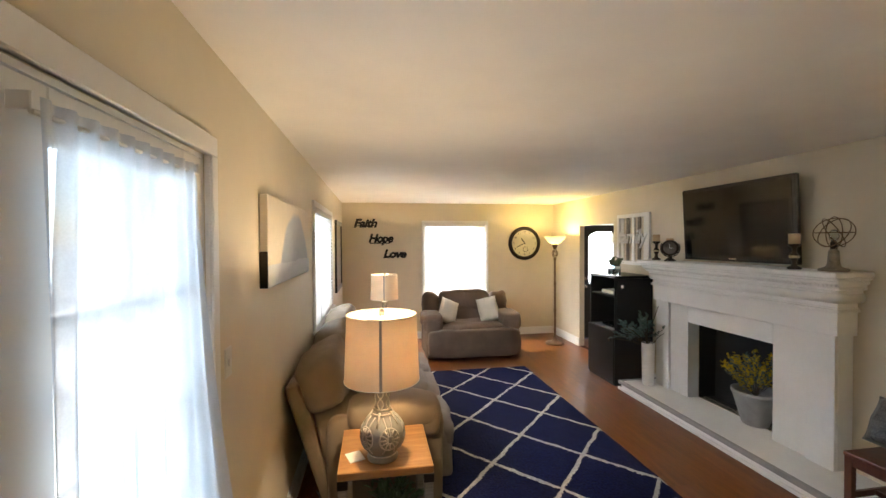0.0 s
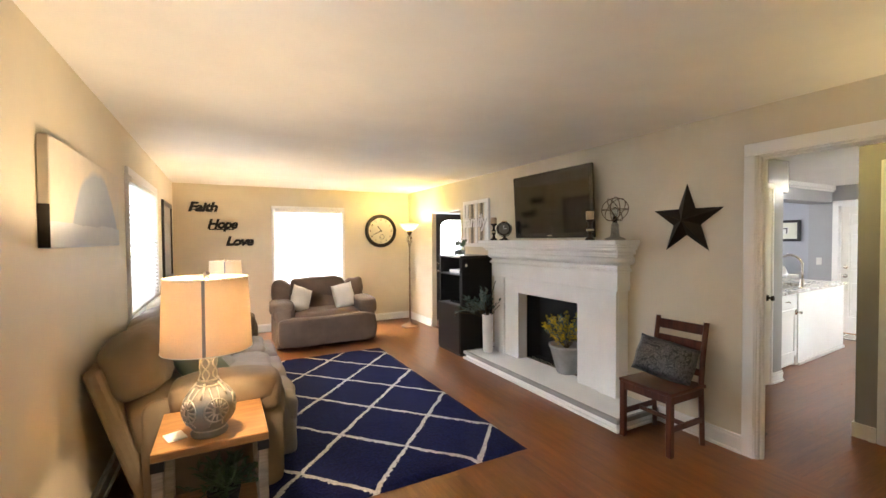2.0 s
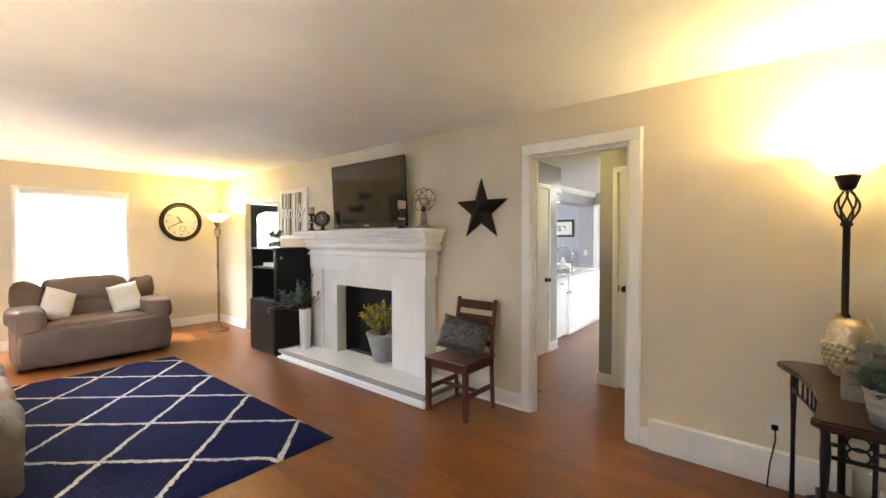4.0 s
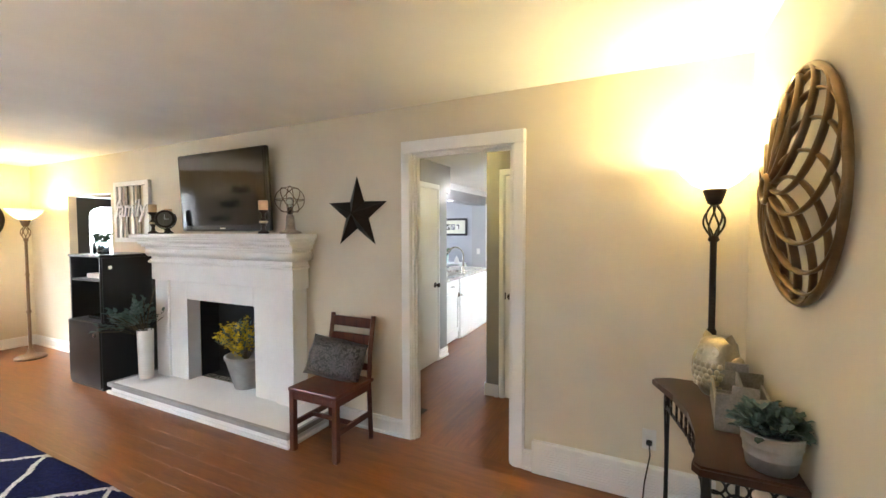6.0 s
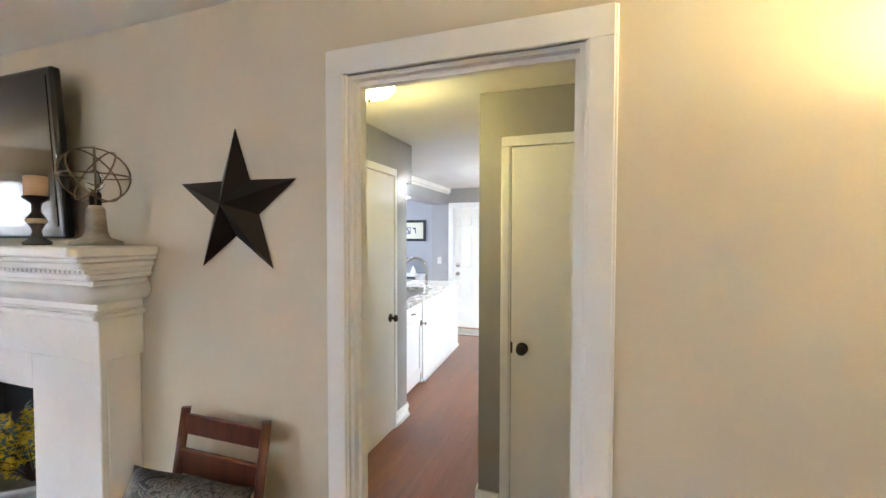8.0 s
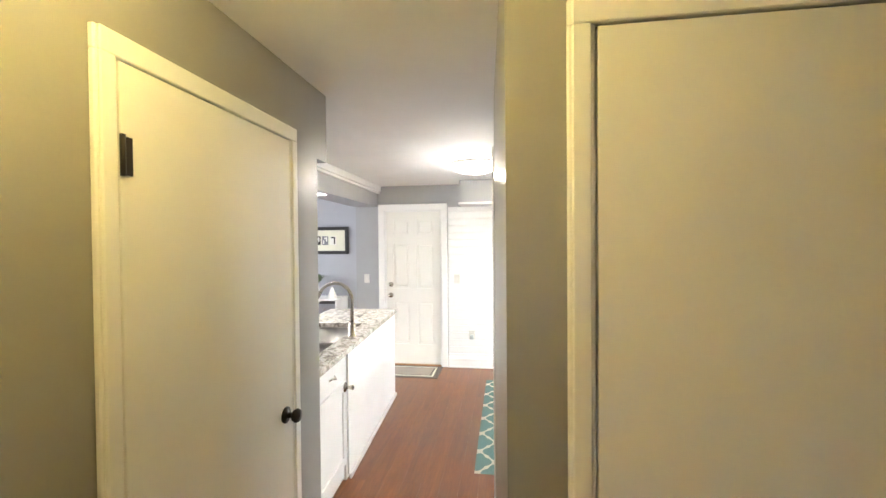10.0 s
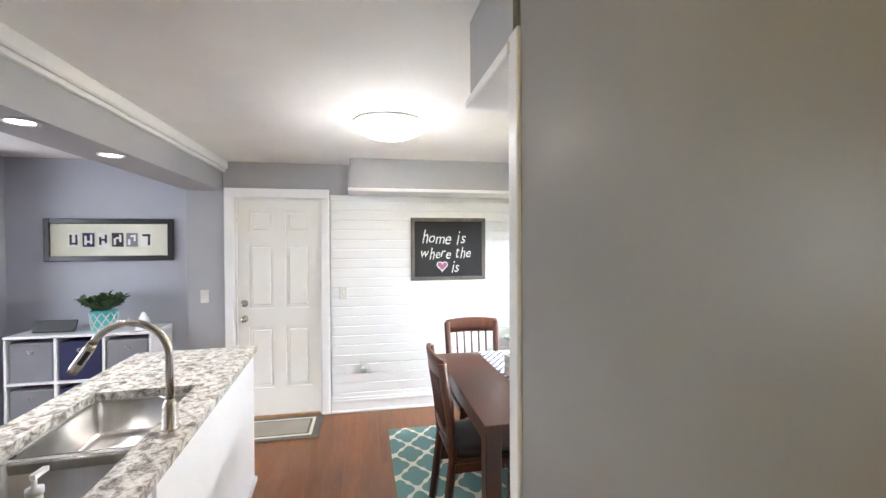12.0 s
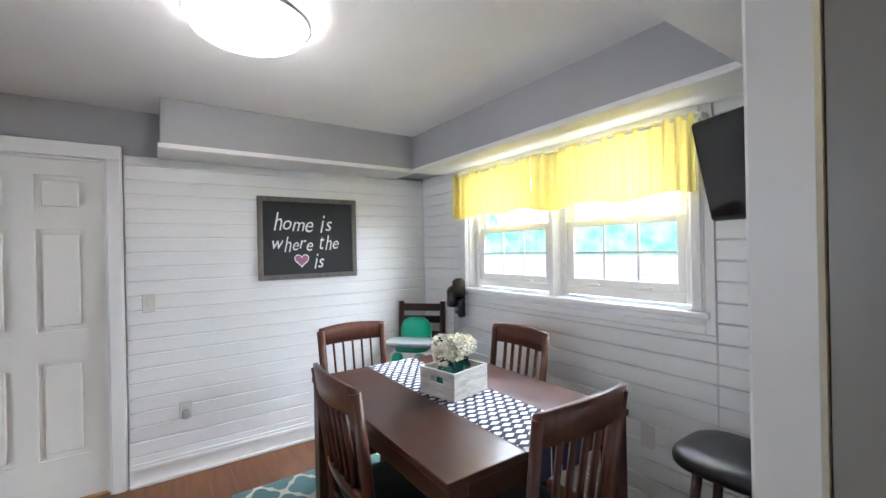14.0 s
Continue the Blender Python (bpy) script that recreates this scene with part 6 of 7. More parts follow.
# ---- family room pieces ----
c = thing("cube_shelf", pose(9.06, 3.60, 0.0), "white six-cube shelf with fabric bins", "shelf")
cw = 0.333
for k in range(4):
    bm = B(); box(bm, 0, k * cw - 0.009, 0.14, 0.38, k * cw + 0.009, 0.86, 0.001); part("upright", bm, WHITEBOARD, c)
for z in (0.14, 0.505, 0.865):
    bm = B(); box(bm, -0.001, -0.012, z, 0.381, 3 * cw + 0.012, z + 0.02, 0.001); part("shelf_board", bm, WHITEBOARD, c)
bm = B(); box(bm, 0.375, 0, 0.14, 0.38, 3 * cw, 0.86); part("rear_panel", bm, WHITEBOARD, c)
for y in (0.02, 3 * cw - 0.02):
    for x in (0.03, 0.35):
        bm = B(); box(bm, x - 0.02, y - 0.02, 0, x + 0.02, y + 0.02, 0.14); part("foot", bm, WHITEBOARD, c)
for k in range(3):
    for r in range(2):
        b = thing("fabric_bin", pose(9.07, 3.60 + (k + 0.5) * cw, 0.161 + 0.365 * r), ("navy" if k == 1 else "grey") + " fabric storage bin in the cube shelf", "bin", "bins in the cube shelf")
        bm = B(); box(bm, 0, -0.145, 0, 0.34, 0.145, 0.30, 0.006); part("body", bm, NAVYBIN if k == 1 else GREYBIN, b)
        bm = B(); tube(bm, [(-0.003, 0.018 * math.cos(a), 0.235 + 0.013 * math.sin(a)) for a in [2 * math.pi * i / 16 for i in range(16)]], 0.004, 5, True); part("grommet", bm, NICKEL, b)
p = thing("teal_planter", pose(9.2, 4.0, 0.886), "teal lattice planter with bright green leaves", "potted plant")
bm = B(); lathe(bm, [(0, 0), (0.075, 0), (0.08, 0.01), (0.095, 0.16), (0.098, 0.165), (0.09, 0.165), (0.085, 0.12), (0, 0.12)], 24); pot = part("pot", bm, TEAL, p)
bm = B()
for k in range(10):
    for sg in (-1, 1):
        tube(bm, [((0.083 + 0.014 * q) * math.cos(2 * math.pi * k / 10 + sg * q * 0.9), (0.083 + 0.014 * q) * math.sin(2 * math.pi * k / 10 + sg * q * 0.9), 0.012 + 0.14 * q) for q in [i / 6 for i in range(7)]], 0.004, 5)
part("lattice", bm, WHITECERAMIC, pot)
bm = B(); spray(bm, rng, (0, 0, 0.12), 46, 0.15, 0.16, 0.045, 0.06, 0.1); part("foliage", bm, LEAF, p)
bm = B(); lathe(bm, [(0, 0), (0.06, 0), (0.062, 0.008), (0.03, 0.1), (0.012, 0.14), (0, 0.145)], 20); single("white_cone", bm, WHITECERAMIC, pose(9.18, 3.70, 0.886), "small white cone-shaped ornament on the shelf", "ornament")
bm = B(); box(bm, -0.02, -0.15, 0, 0.0, 0.15, 0.1, 0.006, m=pose(0, 0, 0, 0, 25, 0)); single("tablet_dock", bm, PLASTICBLACK, pose(9.16, 4.33, 0.889), "black tablet leaning on the cube shelf", "tablet")
c = thing("letter_picture", pose(KX + 0.098, 4.07, 1.635), "long black frame with six letter photographs", "picture")
for q in ((-0.5, -0.455, -0.185, 0.185), (0.455, 0.5, -0.185, 0.185), (-0.455, 0.455, -0.185, -0.14), (-0.455, 0.455, 0.14, 0.185)):
    bm = B(); box(bm, -0.03, q[0], q[2], 0, q[1], q[3], 0.004); part("frame_bar", bm, BLACKWOOD, c)
bm = B(); box(bm, -0.012, -0.455, -0.14, -0.004, 0.455, 0.14); part("mount_board", bm, SHADOWMAT, c)
for k, mt in enumerate((PAPER, NAVYBIN, PAPER, CHALK, GREYBIN, PAPER)):
    y = 0.28 - 0.112 * k
    bm = B(); box(bm, -0.015, y - 0.045, -0.06, -0.0125, y + 0.045, 0.06); part("photograph", bm, mt, c)
    bm = B()
    if k == 5:
        box(bm, -0.017, y - 0.035, 0.03, -0.0155, y + 0.03, 0.05); box(bm, -0.017, y - 0.032, -0.05, -0.0155, y - 0.014, 0.03)
    else:
        box(bm, -0.017, y - 0.03, -0.045 + 0.008 * k, -0.0155, y - 0.014, 0.045); box(bm, -0.017, y + 0.012, -0.045, -0.0155, y + 0.03, 0.045 - 0.01 * k); box(bm, -0.017, y - 0.014, -0.04 + 0.016 * k, -0.0155, y + 0.012, -0.024 + 0.016 * k)
    part("letter_shape", bm, CHALK if mt is PAPER else PAPER, c)
for x, y in ((7.24, 3.22), (7.86, 3.23)):
    c = thing("recessed_light", pose(x, y, 2.07), "round white recessed ceiling lamp, lit", "ceiling light", "recessed lights")
    bm = B(); lathe(bm, [(0.045, -0.004), (0.062, -0.006), (0.064, 0.0)], 28); part("ring", bm, TRIM, c)
    bm = B(); lathe(bm, [(0, -0.002), (0.046, -0.002)], 28); part("lens", bm, RECESSGLOW, c)

# ---- dining nook ----
c = thing("dining_ceiling_light", pose(7.8, 1.74, HC), "round frosted flush ceiling light, lit", "ceiling light")
bm = B(); lathe(bm, [(0, -0.001), (0.06, -0.001), (0.06, -0.02), (0.05, -0.03)], 36); part("pan", bm, TRIM, c)
bm = B(); lathe(bm, [(0.205, -0.03), (0.215, -0.045), (0.19, -0.085), (0.12, -0.115), (0, -0.125)], 36); dome = part("dome", bm, BOWLGLASS, c, "frosted glass dome")
bm = B(); lathe(bm, [(0.212, -0.028), (0.222, -0.036), (0.218, -0.05), (0.208, -0.045)], 36); part("rim", bm, TRIM, c)
for a in (0.4, 2.5, 4.6):
    bm = B(); tube(bm, [(0.2 * math.cos(a), 0.2 * math.sin(a), -0.02), (0.226 * math.cos(a), 0.226 * math.sin(a), -0.04), (0.2 * math.cos(a), 0.2 * math.sin(a), -0.075)], 0.003, 5); part("clip", bm, NICKEL, c)

bm = B()
def flat(u, v):
    x, y = -1.95 + 1.96 * u, -1.38 + 1.40 * v
    return (x, y, 0.008 if min(u, 1 - u, v, 1 - v) > 0 else 0.001)
sheet(bm, 60, 40, flat)
single("dining_rug", bm, KRUG, pose(8.86, 1.68, 0.001), "teal flat-weave rug with cream quatrefoil trellis", "rug")
c = thing("door_mat", pose(9.08, 2.60, 0.001), "taupe door mat with a pale border line", "mat")
bm = B(); box(bm, -0.24, -0.33, 0, 0.22, 0.36, 0.008, 0.003); part("mat", bm, MATGREY, c)
bm = B(); box(bm, -0.19, -0.27, 0.007, 0.17, 0.30, 0.010); part("border", bm, SHADOWMAT, c)
bm = B(); box(bm, -0.165, -0.245, 0.009, 0.145, 0.275, 0.011); part("line", bm, MATGREY, c)
bm = B(); box(bm, -0.15, -0.225, 0.010, 0.13, 0.255, 0.012); part("field", bm, MATTAN, c)

TX0, TX1, TY0, TY1 = 7.10, 8.36, 0.46, 1.37
c = thing("dining_table", pose((TX0 + TX1) / 2, (TY0 + TY1) / 2, 0), "dark espresso dining table set with a runner", "table")
hx, hy = (TX1 - TX0) / 2, (TY1 - TY0) / 2
bm = B(); box(bm, -hx, -hy, 0.735, hx, hy, 0.762, 0.004, seg=2); part("tabletop", bm, ESPRESSO, c)
for q in ((-hx + 0.05, -hy + 0.02, 0.65, hx - 0.05, -hy + 0.04, 0.735), (-hx + 0.05, hy - 0.04, 0.65, hx - 0.05, hy - 0.02, 0.735), (-hx + 0.02, -hy + 0.05, 0.65, -hx + 0.04, hy - 0.05, 0.735), (hx - 0.04, -hy + 0.05, 0.65, hx - 0.02, hy - 0.05, 0.735)):
    bm = B(); box(bm, *q); part("apron", bm, ESPRESSO, c)
for x in (-hx + 0.045, hx - 0.045):
    for y in (-hy + 0.045, hy - 0.045):
        bm = B(); box(bm, x - 0.038, y - 0.038, 0.009, x + 0.038, y + 0.038, 0.735, 0.004); part("leg", bm, ESPRESSO, c)
bm = B()
def runner(u, v):
    s = -0.12 + (TX1 - TX0 + 0.24) * u
    y = TY0 + 0.29 + 0.30 * v
    w_ = 0.001 * noise.noise(Vector((s * 12, y * 12, 0)))
    if s < 0:
        return (TX0 - 0.006 - 0.004 * math.sin(v * 9), y, 0.765 + s)
    if s > TX1 - TX0:
        return (TX1 + 0.006 + 0.004 * math.sin(v * 9), y, 0.765 - (s - TX1 + TX0))
    return (TX0 + s, y, 0.7645 + w_)
sheet(bm, 80, 14, runner)
single("table_runner", bm, RUNNER, pose(0, 0, 0), "navy and white lozenge table runner", "table runner")


def dining_chair(m, label):
    c = thing("dining_chair", m, label, "chair", "chairs round the table")
    bm = B(); box(bm, -0.21, -0.22, 0.405, 0.21, 0.20, 0.43, 0.006); part("seat_frame", bm, ESPRESSO, c)
    bm = B(); cushion(bm, (0, -0.01, 0.45), (0.40, 0.40, 0.06), 0.35, wrinkle=0.006); part("seat", bm, LEATHER, c, "black padded seat")
    for x in (-0.185, 0.185):
        bm = B(); box(bm, x - 0.019, -0.20, 0.009, x + 0.019, -0.162, 0.405, 0.003); part("leg", bm, MAHOGANY, c)
        bm = B(); tube(bm, [(x, 0.24, 0.011), (x, 0.19, 0.42), (x * 1.05, 0.205, 0.62), (x * 1.1, 0.25, 0.95)], 0.024, 4); part("back_post", bm, MAHOGANY, c)
    def rail(z0, z1, y, bow, half):
        bm = B()
        for sgn in (0, 1):
            sheet(bm, 12, 2, lambda u, v: ((u - 0.5) * 2 * half, y + 0.13 * (z0 + (z1 - z0) * v - z0) + bow * (1 - (2 * u - 1) ** 2) + 0.022 * sgn, z0 + (z1 - z0) * v + 0.012 * (1 - (2 * u - 1) ** 2) * v))
        bmesh.ops.bridge_loops(bm, edges=[e for e in bm.edges if e.is_boundary])
        return bm
    part("top_rail", rail(0.865, 0.965, 0.228, 0.03, 0.212), MAHOGANY, c)
    part("lower_rail", rail(0.53, 0.57, 0.19, 0.02, 0.19), MAHOGANY, c)
    for k in range(5):
        x = -0.12 + 0.06 * k
        bm = B(); tube(bm, [(x * 0.95, 0.215, 0.555), (x, 0.235, 0.70), (x * 1.03, 0.262, 0.875)], 0.014, 4, False, 0.5); part("back_slat", bm, MAHOGANY, c)
    for q in ((-0.17, -0.195, 0.35, 0.17, -0.175, 0.405), (-0.19, -0.165, 0.35, -0.17, 0.18, 0.405), (0.17, -0.165, 0.35, 0.19, 0.18, 0.405)):
        bm = B(); box(bm, *q); part("apron", bm, MAHOGANY, c)
    return c


ch = dining_chair(pose(7.665, 1.245, 0), "cherry-stained slat-back dining chair with a black seat")
for m in (pose(8.36, 1.03, 0, 0, 0, -90), pose(7.85, 0.58, 0, 0, 0, 180), pose(7.19, 0.965, 0, 0, 0, 90)):
    copy_thing(ch, m)
c = thing("corner_chair", pose(8.99, 0.36, 0, 0, 0, 222), "dark ladder-back chair in the corner", "chair")
bm = B(); box(bm, -0.2, -0.2, 0.41, 0.2, 0.2, 0.44, 0.006); part("seat", bm, ESPRESSO, c)
for x in (-0.18, 0.18):
    bm = B(); box(bm, x - 0.018, -0.19, 0.0, x + 0.018, -0.154, 0.41, 0.003); part("leg", bm, ESPRESSO, c)
    bm = B(); tube(bm, [(x, 0.2, 0), (x, 0.18, 0.42), (x, 0.235, 0.99)], 0.024, 4); part("back_post", bm, ESPRESSO, c)
for z in (0.93, 0.83, 0.7):
    bm = B(); box(bm, -0.18, 0.2 + (z - 0.7) * 0.1, z - 0.02, 0.18, 0.222 + (z - 0.7) * 0.1, z + 0.04, 0.004); part("back_slat", bm, ESPRESSO, c)
c = thing("booster_seat", pose(8.99, 0.36, 0.441, 0, 0, 222), "green and white baby booster seat with a tray", "booster seat")
bm = B(); cushion(bm, (0, 0, 0.11), (0.34, 0.32, 0.22), 0.45); part("shell", bm, WHITEBOARD, c)
bm = B(); cushion(bm, (0, 0.06, 0.29), (0.25, 0.10, 0.30), 0.6); cushion(bm, (0, -0.02, 0.21), (0.27, 0.24, 0.09), 0.5); part("padding", bm, GREENPLASTIC, c)
for x in (-0.09, 0.09):
    bm = B(); cushion(bm, (x, -0.15, 0.12), (0.10, 0.05, 0.16), 0.6, nu=16, nv=10); part("leg_opening", bm, GREENPLASTIC, c)
bm = B(); cushion(bm, (0, -0.10, 0.275), (0.38, 0.24, 0.035), 0.35); part("tray", bm, GREYPLASTIC, c)

c = thing("flower_crate", pose(7.71, 0.90, 0.767, 0, 0, 12) @ Matrix.Scale(0.9, 4), "whitewashed wooden crate holding teal jars and flowers", "crate")
for q in ((-0.12, -0.13, 0, -0.108, 0.13, 0.135), (0.108, -0.13, 0, 0.12, 0.13, 0.135)):
    bm = B(); box(bm, *q, 0.002); part("board", bm, CRATEWHITE, c)
for y in (-0.13, 0.118):
    for q in ((-0.108, 0.0, 0.108, 0.07), (-0.108, 0.105, 0.108, 0.135), (-0.108, 0.07, -0.045, 0.105), (0.045, 0.07, 0.108, 0.105)):
        bm = B(); box(bm, q[0], y, q[1], q[2], y + 0.012, q[3]); part("board", bm, CRATEWHITE, c)
bm = B(); box(bm, -0.108, -0.118, 0, 0.108, 0.118, 0.008); part("bottom", bm, CRATEWHITE, c)
for k, y in enumerate((-0.065, 0.06)):
    j = thing("flower_jar", pose(7.71 - 0.2 * y, 0.90 + y * 0.88, 0.776) @ Matrix.Scale(0.86, 4), "teal glass jar of cream hydrangeas in the crate", "vase", "jars in the crate")
    bm = B(); lathe(bm, [(0, 0), (0.045, 0), (0.05, 0.01), (0.05, 0.12), (0.038, 0.14), (0.038, 0.16), (0.034, 0.16), (0.034, 0.138), (0.046, 0.118), (0.046, 0.012), (0, 0.01)], 20); part("jar", bm, TEALGLASS, j)
    for b in range(4):
        bm = B()
        cc = Vector((rng.uniform(-0.06, 0.06), rng.uniform(-0.06, 0.06), 0.22 + rng.uniform(-0.02, 0.03)))
        for i in range(150):
            dv = Vector((rng.gauss(0, 1), rng.gauss(0, 1), rng.gauss(0, 1))).normalized()
            leaf(bm, cc + dv * 0.045, dv + Vector((rng.uniform(-0.8, 0.8), rng.uniform(-0.8, 0.8), rng.uniform(-0.8, 0.8))), 0.022, 0.022)
        part("bloom", bm, WHITEBLOOM, j, "cream hydrangea bloom")
    bm = B(); stems(bm, (0, 0, 0.02), [Vector((0.02, 0.01, 0.2)), Vector((-0.02, 0.0, 0.2)), Vector((0, 0.02, 0.2))], 0.003); part("stems", bm, LEAF, j)

c = thing("chalkboard_sign", pose(KX - 0.021, 1.072, 1.535), "framed chalkboard reading home is where the heart is", "wall sign")
for q in ((-0.373, -0.338, -0.305, 0.305), (0.338, 0.373, -0.305, 0.305), (-0.338, 0.338, -0.305, -0.27), (-0.338, 0.338, 0.27, 0.305)):
    bm = B(); box(bm, -0.025, q[0], q[2], 0, q[1], q[3], 0.003); part("frame_bar", bm, FRAMEGREY, c)
bm = B(); box(bm, -0.012, -0.338, -0.27, -0.003, 0.338, 0.27); part("board", bm, CHALK, c)
lr = random.Random(8)
for text, y0, z0, sz, step in (("home is", 0.265, 0.105, 0.165, 0.066), ("where the", 0.275, -0.045, 0.145, 0.058), ("is", -0.03, -0.185, 0.15, 0.05)):
    y = y0
    for ch in text:
        wide = {"m": 1.45, "w": 1.4, "i": 0.62, " ": 0.75, "r": 0.8, "t": 0.75, "s": 0.85}.get(ch, 1.0) * step
        if ch != " ":
            bm = lettering(ch, sz * lr.uniform(0.92, 1.08), 0.003, 0.3, 1.0, -0.0005)
            xs = [v.co.x for v in bm.verts]
            mid, tall = (max(xs) + min(xs)) / 2, 1.25 if ch in "hti" else 0.98
            bmesh.ops.transform(bm, matrix=pose(-0.0145, y - wide / 2, z0 + lr.uniform(-0.012, 0.012), 0, 0, -90) @ Matrix.Diagonal((0.82, 1, tall, 1)) @ Matrix.Translation((-mid, 0, 0)), verts=bm.verts)
            part("letter", bm, CHALKWHITE, c, "white chalk script")
        y -= wide
bm = B()
hp = [(0.052 * 16 * math.sin(a) ** 3 / 16, (13 * math.cos(a) - 5 * math.cos(2 * a) - 2 * math.cos(3 * a) - math.cos(4 * a)) * 0.052 / 16) for a in [2 * math.pi * i / 40 for i in range(40)]]
tube(bm, [(-0.0145, 0.065 + x, -0.165 + z) for x, z in hp], 0.004, 5, True); part("heart_outline", bm, CHALKWHITE, c)
bm = B(); bm.faces.new([bm.verts.new((-0.0135, 0.065 + x * 0.95, -0.165 + z * 0.95)) for x, z in hp]); part("heart", bm, CHALKPINK, c, "pink chalk heart")

c = thing("window_valance", pose(7.86, KY + 0.02, 0), "yellow cotton valance in two panels over the window", "curtain")
bm = B(); tube(bm, [(-0.90, 0.075, 1.985), (0.91, 0.075, 1.985)], 0.007, 8); part("rod", bm, TRIM, c)
for x in (-0.9, 0.91):
    bm = B(); box(bm, x - 0.008, 0.0, 1.97, x + 0.008, 0.08, 2.0, 0.002); part("rod_bracket", bm, TRIM, c)
for x0, x1, dz in ((-0.88, 0.065, 0.0), (0.075, 0.90, 0.012)):
    bm = B()
    sheet(bm, 90, 12, lambda u, v: (x0 + (x1 - x0) * u, 0.078 + (0.010 + 0.014 * (1 - v)) * math.sin(u * (x1 - x0) * 95 + 3 * math.sin(u * 9)) + 0.008 * math.sin(u * 21), 1.655 + dz + 0.012 * math.sin(u * 13) * (1 - v) + (0.345 - dz) * v))
    part("panel", bm, YELLOW, c)

tv = thing("corner_television", pose(6.565, 0.33, 1.54, 0, 0, -20), "small black television on a wall arm in the nook", "television")
tilt = pose(0, 0, 0.18, 0, 0, 0) @ pose(0, 0, 0, -14)
bm = B(); box(bm, -0.36, -0.03, -0.2, 0.36, 0.03, 0.2, 0.01, m=tilt @ pose(0, 0, 0, 0, 0, 0)); part("case", bm, PLASTICBLACK, tv)
bm = B(); box(bm, -0.34, 0.0285, -0.18, 0.34, 0.032, 0.18, m=tilt); part("screen", bm, SCREEN, tv)
bm = B(); tube(bm, [(0, 0, 0.18), (-0.05, -0.12, 0.18), (-0.05, -0.3, 0.18)], 0.018, 8); part("wall_arm", bm, BLACKMETAL, tv)

c = thing("bar_stool", pose(6.80, 0.25, 0), "black padded round bar stool with a back", "stool")
bm = B(); cushion(bm, (0, 0, 0.61), (0.38, 0.38, 0.09), 0.6); part("seat", bm, LEATHER, c)
for k in range(4):
    a = math.pi / 4 + k * math.pi / 2
    bm = B(); tube(bm, [(0.13 * math.cos(a), 0.13 * math.sin(a), 0.57), (0.2 * math.cos(a), 0.2 * math.sin(a), 0.0)], 0.018, 6); part("leg", bm, ESPRESSO, c)
bm = B(); tube(bm, [(0.18 * math.cos(a), 0.18 * math.sin(a), 0.2) for a in [2 * math.pi * i / 24 for i in range(24)]], 0.009, 6, True); part("foot_ring", bm, ESPRESSO, c)
bm = B(); sheet(bm, 10, 4, lambda u, v: (0.2 * math.cos(3.3 + 1.3 * u), 0.2 * math.sin(3.3 + 1.3 * u), 0.64 + 0.34 * v)); bmesh.ops.solidify(bm, geom=bm.faces[:], thickness=0.03); part("backrest", bm, LEATHER, c)

c = thing("cordless_vacuum", pose(8.76, KY + 0.02, 0.64), "dark grey cordless vacuum hung on the shiplap wall", "vacuum cleaner")
bm = B(); tube(bm, [(0, 0.07, -0.59), (0, 0.07, 0.33)], 0.018, 10); part("wand", bm, GREYPLASTIC, c)
bm = B(); lathe(bm, [(0, 0), (0.05, 0), (0.055, 0.02), (0.055, 0.12), (0.04, 0.15), (0, 0.155)], 20, pose(0, 0.09, 0.34)); part("dust_bin", bm, PLASTICBLACK, c)
bm = B(); lathe(bm, [(0, 0), (0.045, 0.01), (0.05, 0.04), (0.05, 0.12), (0.03, 0.14), (0, 0.145)], 20, pose(-0.07, 0.09, 0.42)); box(bm, -0.05, 0.07, 0.45, 0.03, 0.11, 0.5, 0.01); part("motor", bm, IRON, c)
bm = B(); tube(bm, [(-0.07, 0.09, 0.42), (-0.1, 0.1, 0.36), (-0.08, 0.1, 0.30), (-0.03, 0.09, 0.30)], 0.014, 8); part("grip", bm, PLASTICBLACK, c)
bm = B(); box(bm, -0.04, 0.0, 0.25, 0.04, 0.055, 0.45, 0.01); part("dock", bm, PLASTICBLACK, c)
bm = B(); cushion(bm, (0, 0.09, -0.61), (0.22, 0.1, 0.06), 0.4); part("floor_head", bm, PLASTICBLACK, c)
plate(pose(KX - 0.0205, 2.085, 1.13, 0, 0, -90), "white switch plate on the shiplap", "light_switch")
plate(pose(KX - 0.0205, 1.90, 0.417, 0, 0, -90), "white outlet with a plug-in on the shiplap", "wall_outlet")
plate(pose(7.26, KY + 0.0205, 0.48, 0, 0, 180), "white outlet on the window wall", "wall_outlet")
bm = B(); cushion(bm, (0, -0.03, -0.02), (0.05, 0.05, 0.06), 0.6, nu=16, nv=10); single("air_freshener", bm, GREYPLASTIC, pose(KX - 0.0205, 1.90, 0.417, 0, 0, -90), "small grey plug-in freshener in the outlet", "air freshener")

# glowing sheet stands in for sunlit greenery far beyond the nook window
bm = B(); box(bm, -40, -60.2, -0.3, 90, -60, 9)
setting("backdrop_garden", bm, FARGLOW, "glowing backdrop of pale distant greenery", "backdrop")

# ---- shiplap boards ----
PITCH = 0.0905


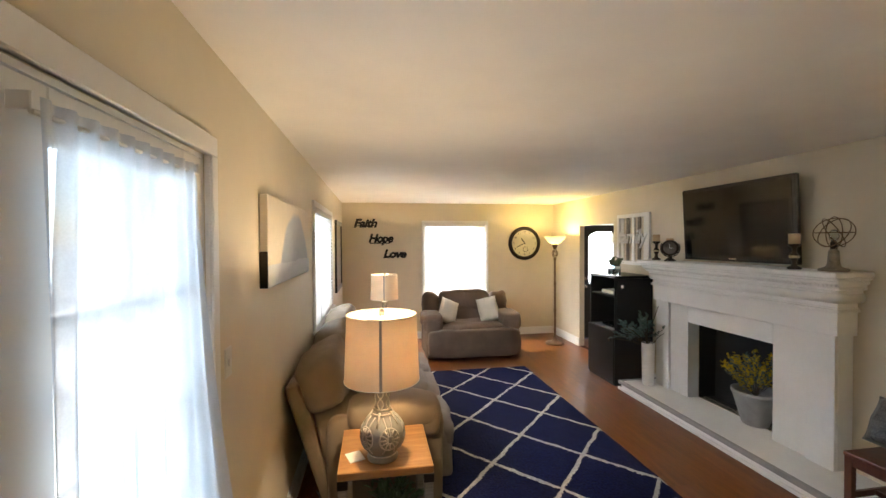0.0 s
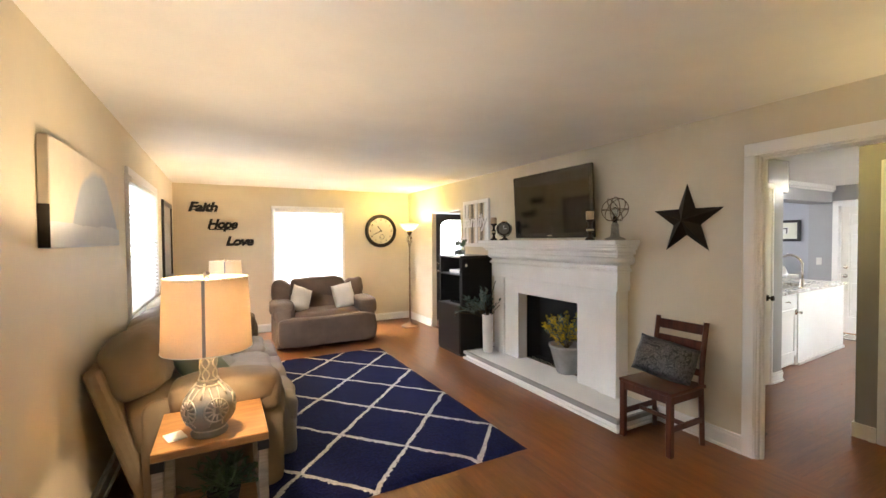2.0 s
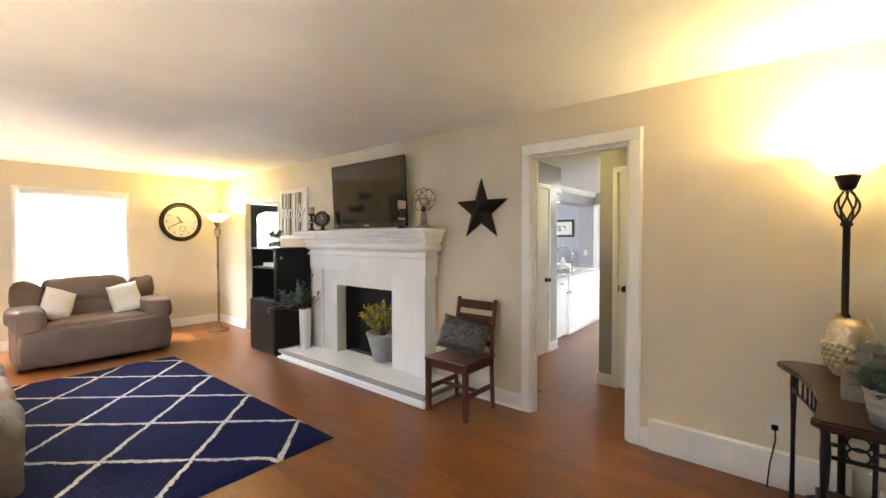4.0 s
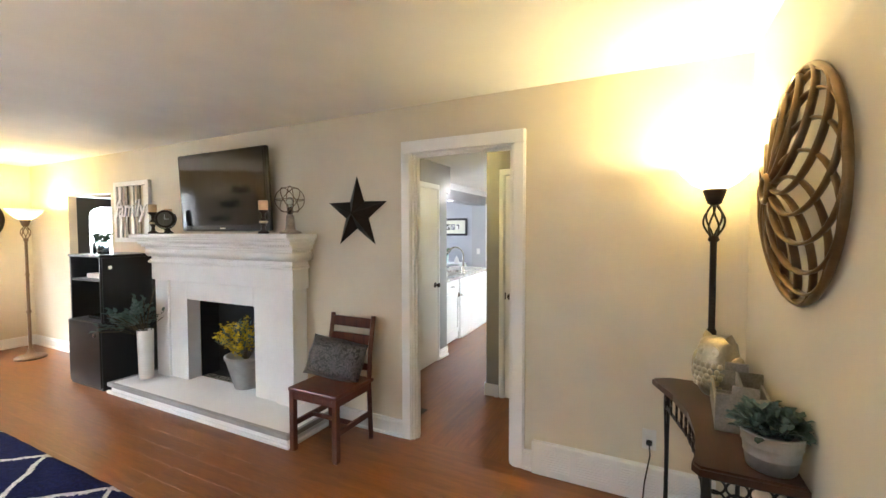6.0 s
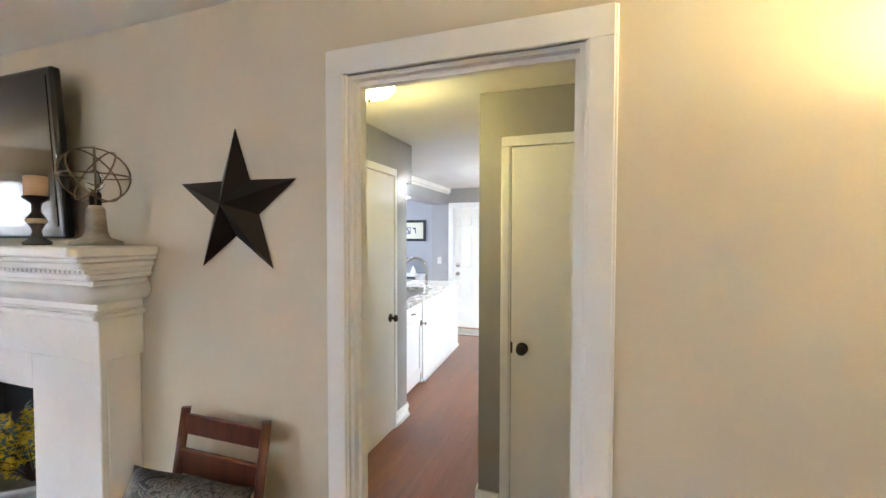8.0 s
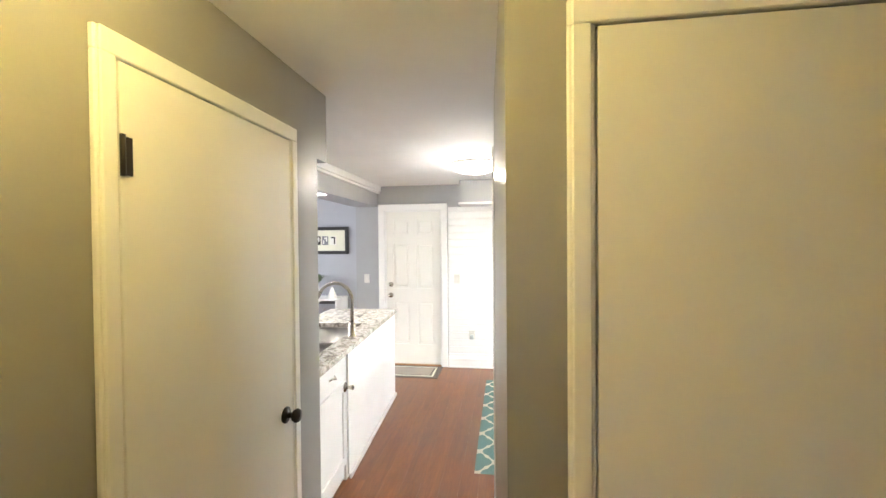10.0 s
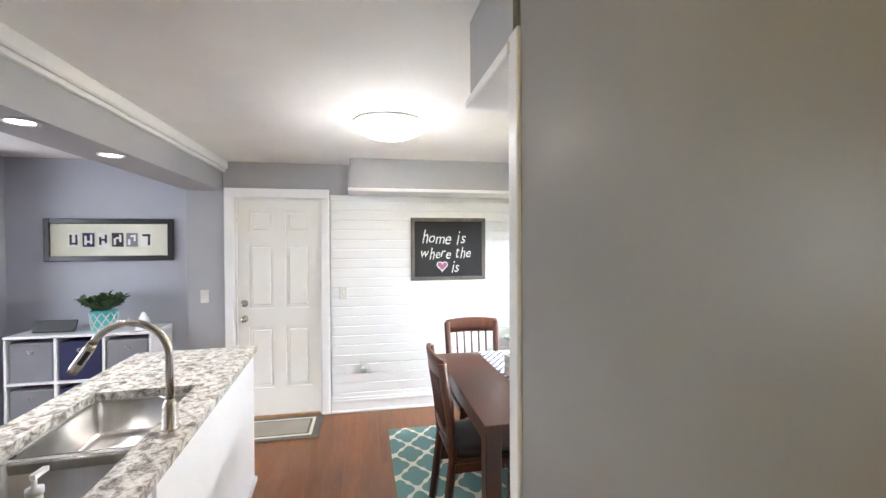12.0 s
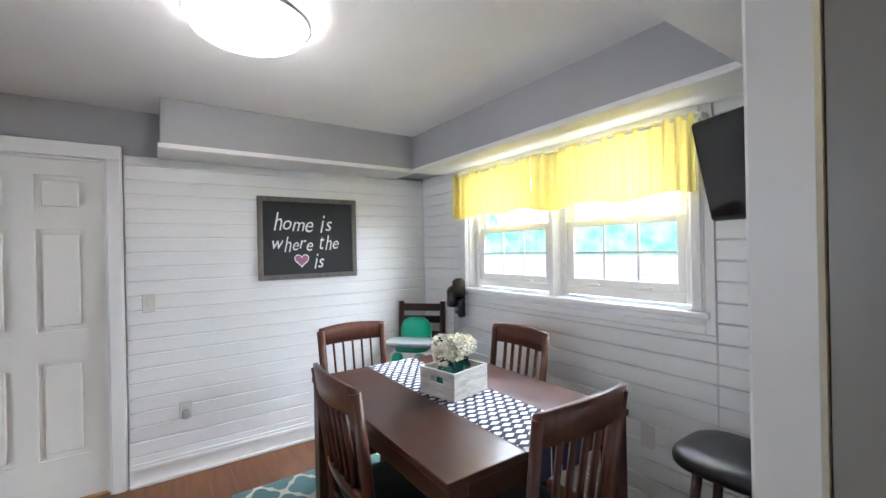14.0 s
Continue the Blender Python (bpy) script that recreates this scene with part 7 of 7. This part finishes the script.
def boards(parent, axis, face, side, spans):
    """Horizontal boards, spans: (a0, a1, z0, z1), shared meshes by length."""
    for a0, a1, z0, z1 in spans:
        z, cache = z0, {}
        while z < z1 - 0.02:
            h = min(PITCH, z1 - z) - 0.003
            key = round(h, 4)
            if key not in cache:
                bm = B()
                f0, f1 = sorted((0.0, side * 0.02))
                if axis == "x":
                    box(bm, f0, 0, 0, f1, a1 - a0, h, 0.005)
                else:
                    box(bm, 0, f0, 0, a1 - a0, f1, h, 0.005)
                cache[key] = mesh_of("board", bm, SHIP)
            o = new("board", cache[key])
            o.parent = parent
            o.location = (face, a0, z) if axis == "x" else (a0, face, z)
            z += PITCH


boards(back, "x", KX, -1, [(KY + 0.02, 2.20, 0.0, 2.05)])
boards(nookwall, "y", KY, 1, [(6.25, 6.94, 0.0, 2.05), (8.78, KX - 0.02, 0.0, 2.05), (6.94, 8.78, 0.0, 1.03)])

# ---- floor strips ----
def strips(parent, x0, x1, y0, y1, along, width, rng):
    """Strip floor of planks of three lengths laid at random offsets."""
    cache = {}
    a0, a1, b0, b1 = (x0, x1, y0, y1) if along == "x" else (y0, y1, x0, x1)
    n = max(1, round((b1 - b0) / width))
    wd = (b1 - b0) / n
    for r in range(n):
        a = a0
        first = True
        while a < a1 - 0.01:
            ln = rng.choice((1.6, 2.0, 2.4)) if not first else rng.choice((0.8, 1.2, 1.6, 2.0))
            first = False
            if a + ln > a1 - 0.4:
                ln = a1 - a
            key = round(ln, 2)
            if key not in cache:
                bm = B(); box(bm, 0, 0, -0.012, ln - 0.0006, wd - 0.0006, 0); cache[key] = mesh_of("plank", bm, FLOORWOOD)
            o = new("plank", cache[key])
            o.parent = parent
            o.matrix_local = pose(a, b0 + r * wd, 0) if along == "x" else pose(b0 + (r + 1) * wd, a, 0, 0, 0, 90)
            a += ln


fr = random.Random(11)
strips(floor_living, W, E, S, N, "y", 0.125, fr)
strips(floor_kitchen, E, 9.35, KY, 3.3, "x", 0.125, fr)
strips(floor_kitchen, E + T, 9.45, 3.3, 7.12, "x", 0.38, fr)
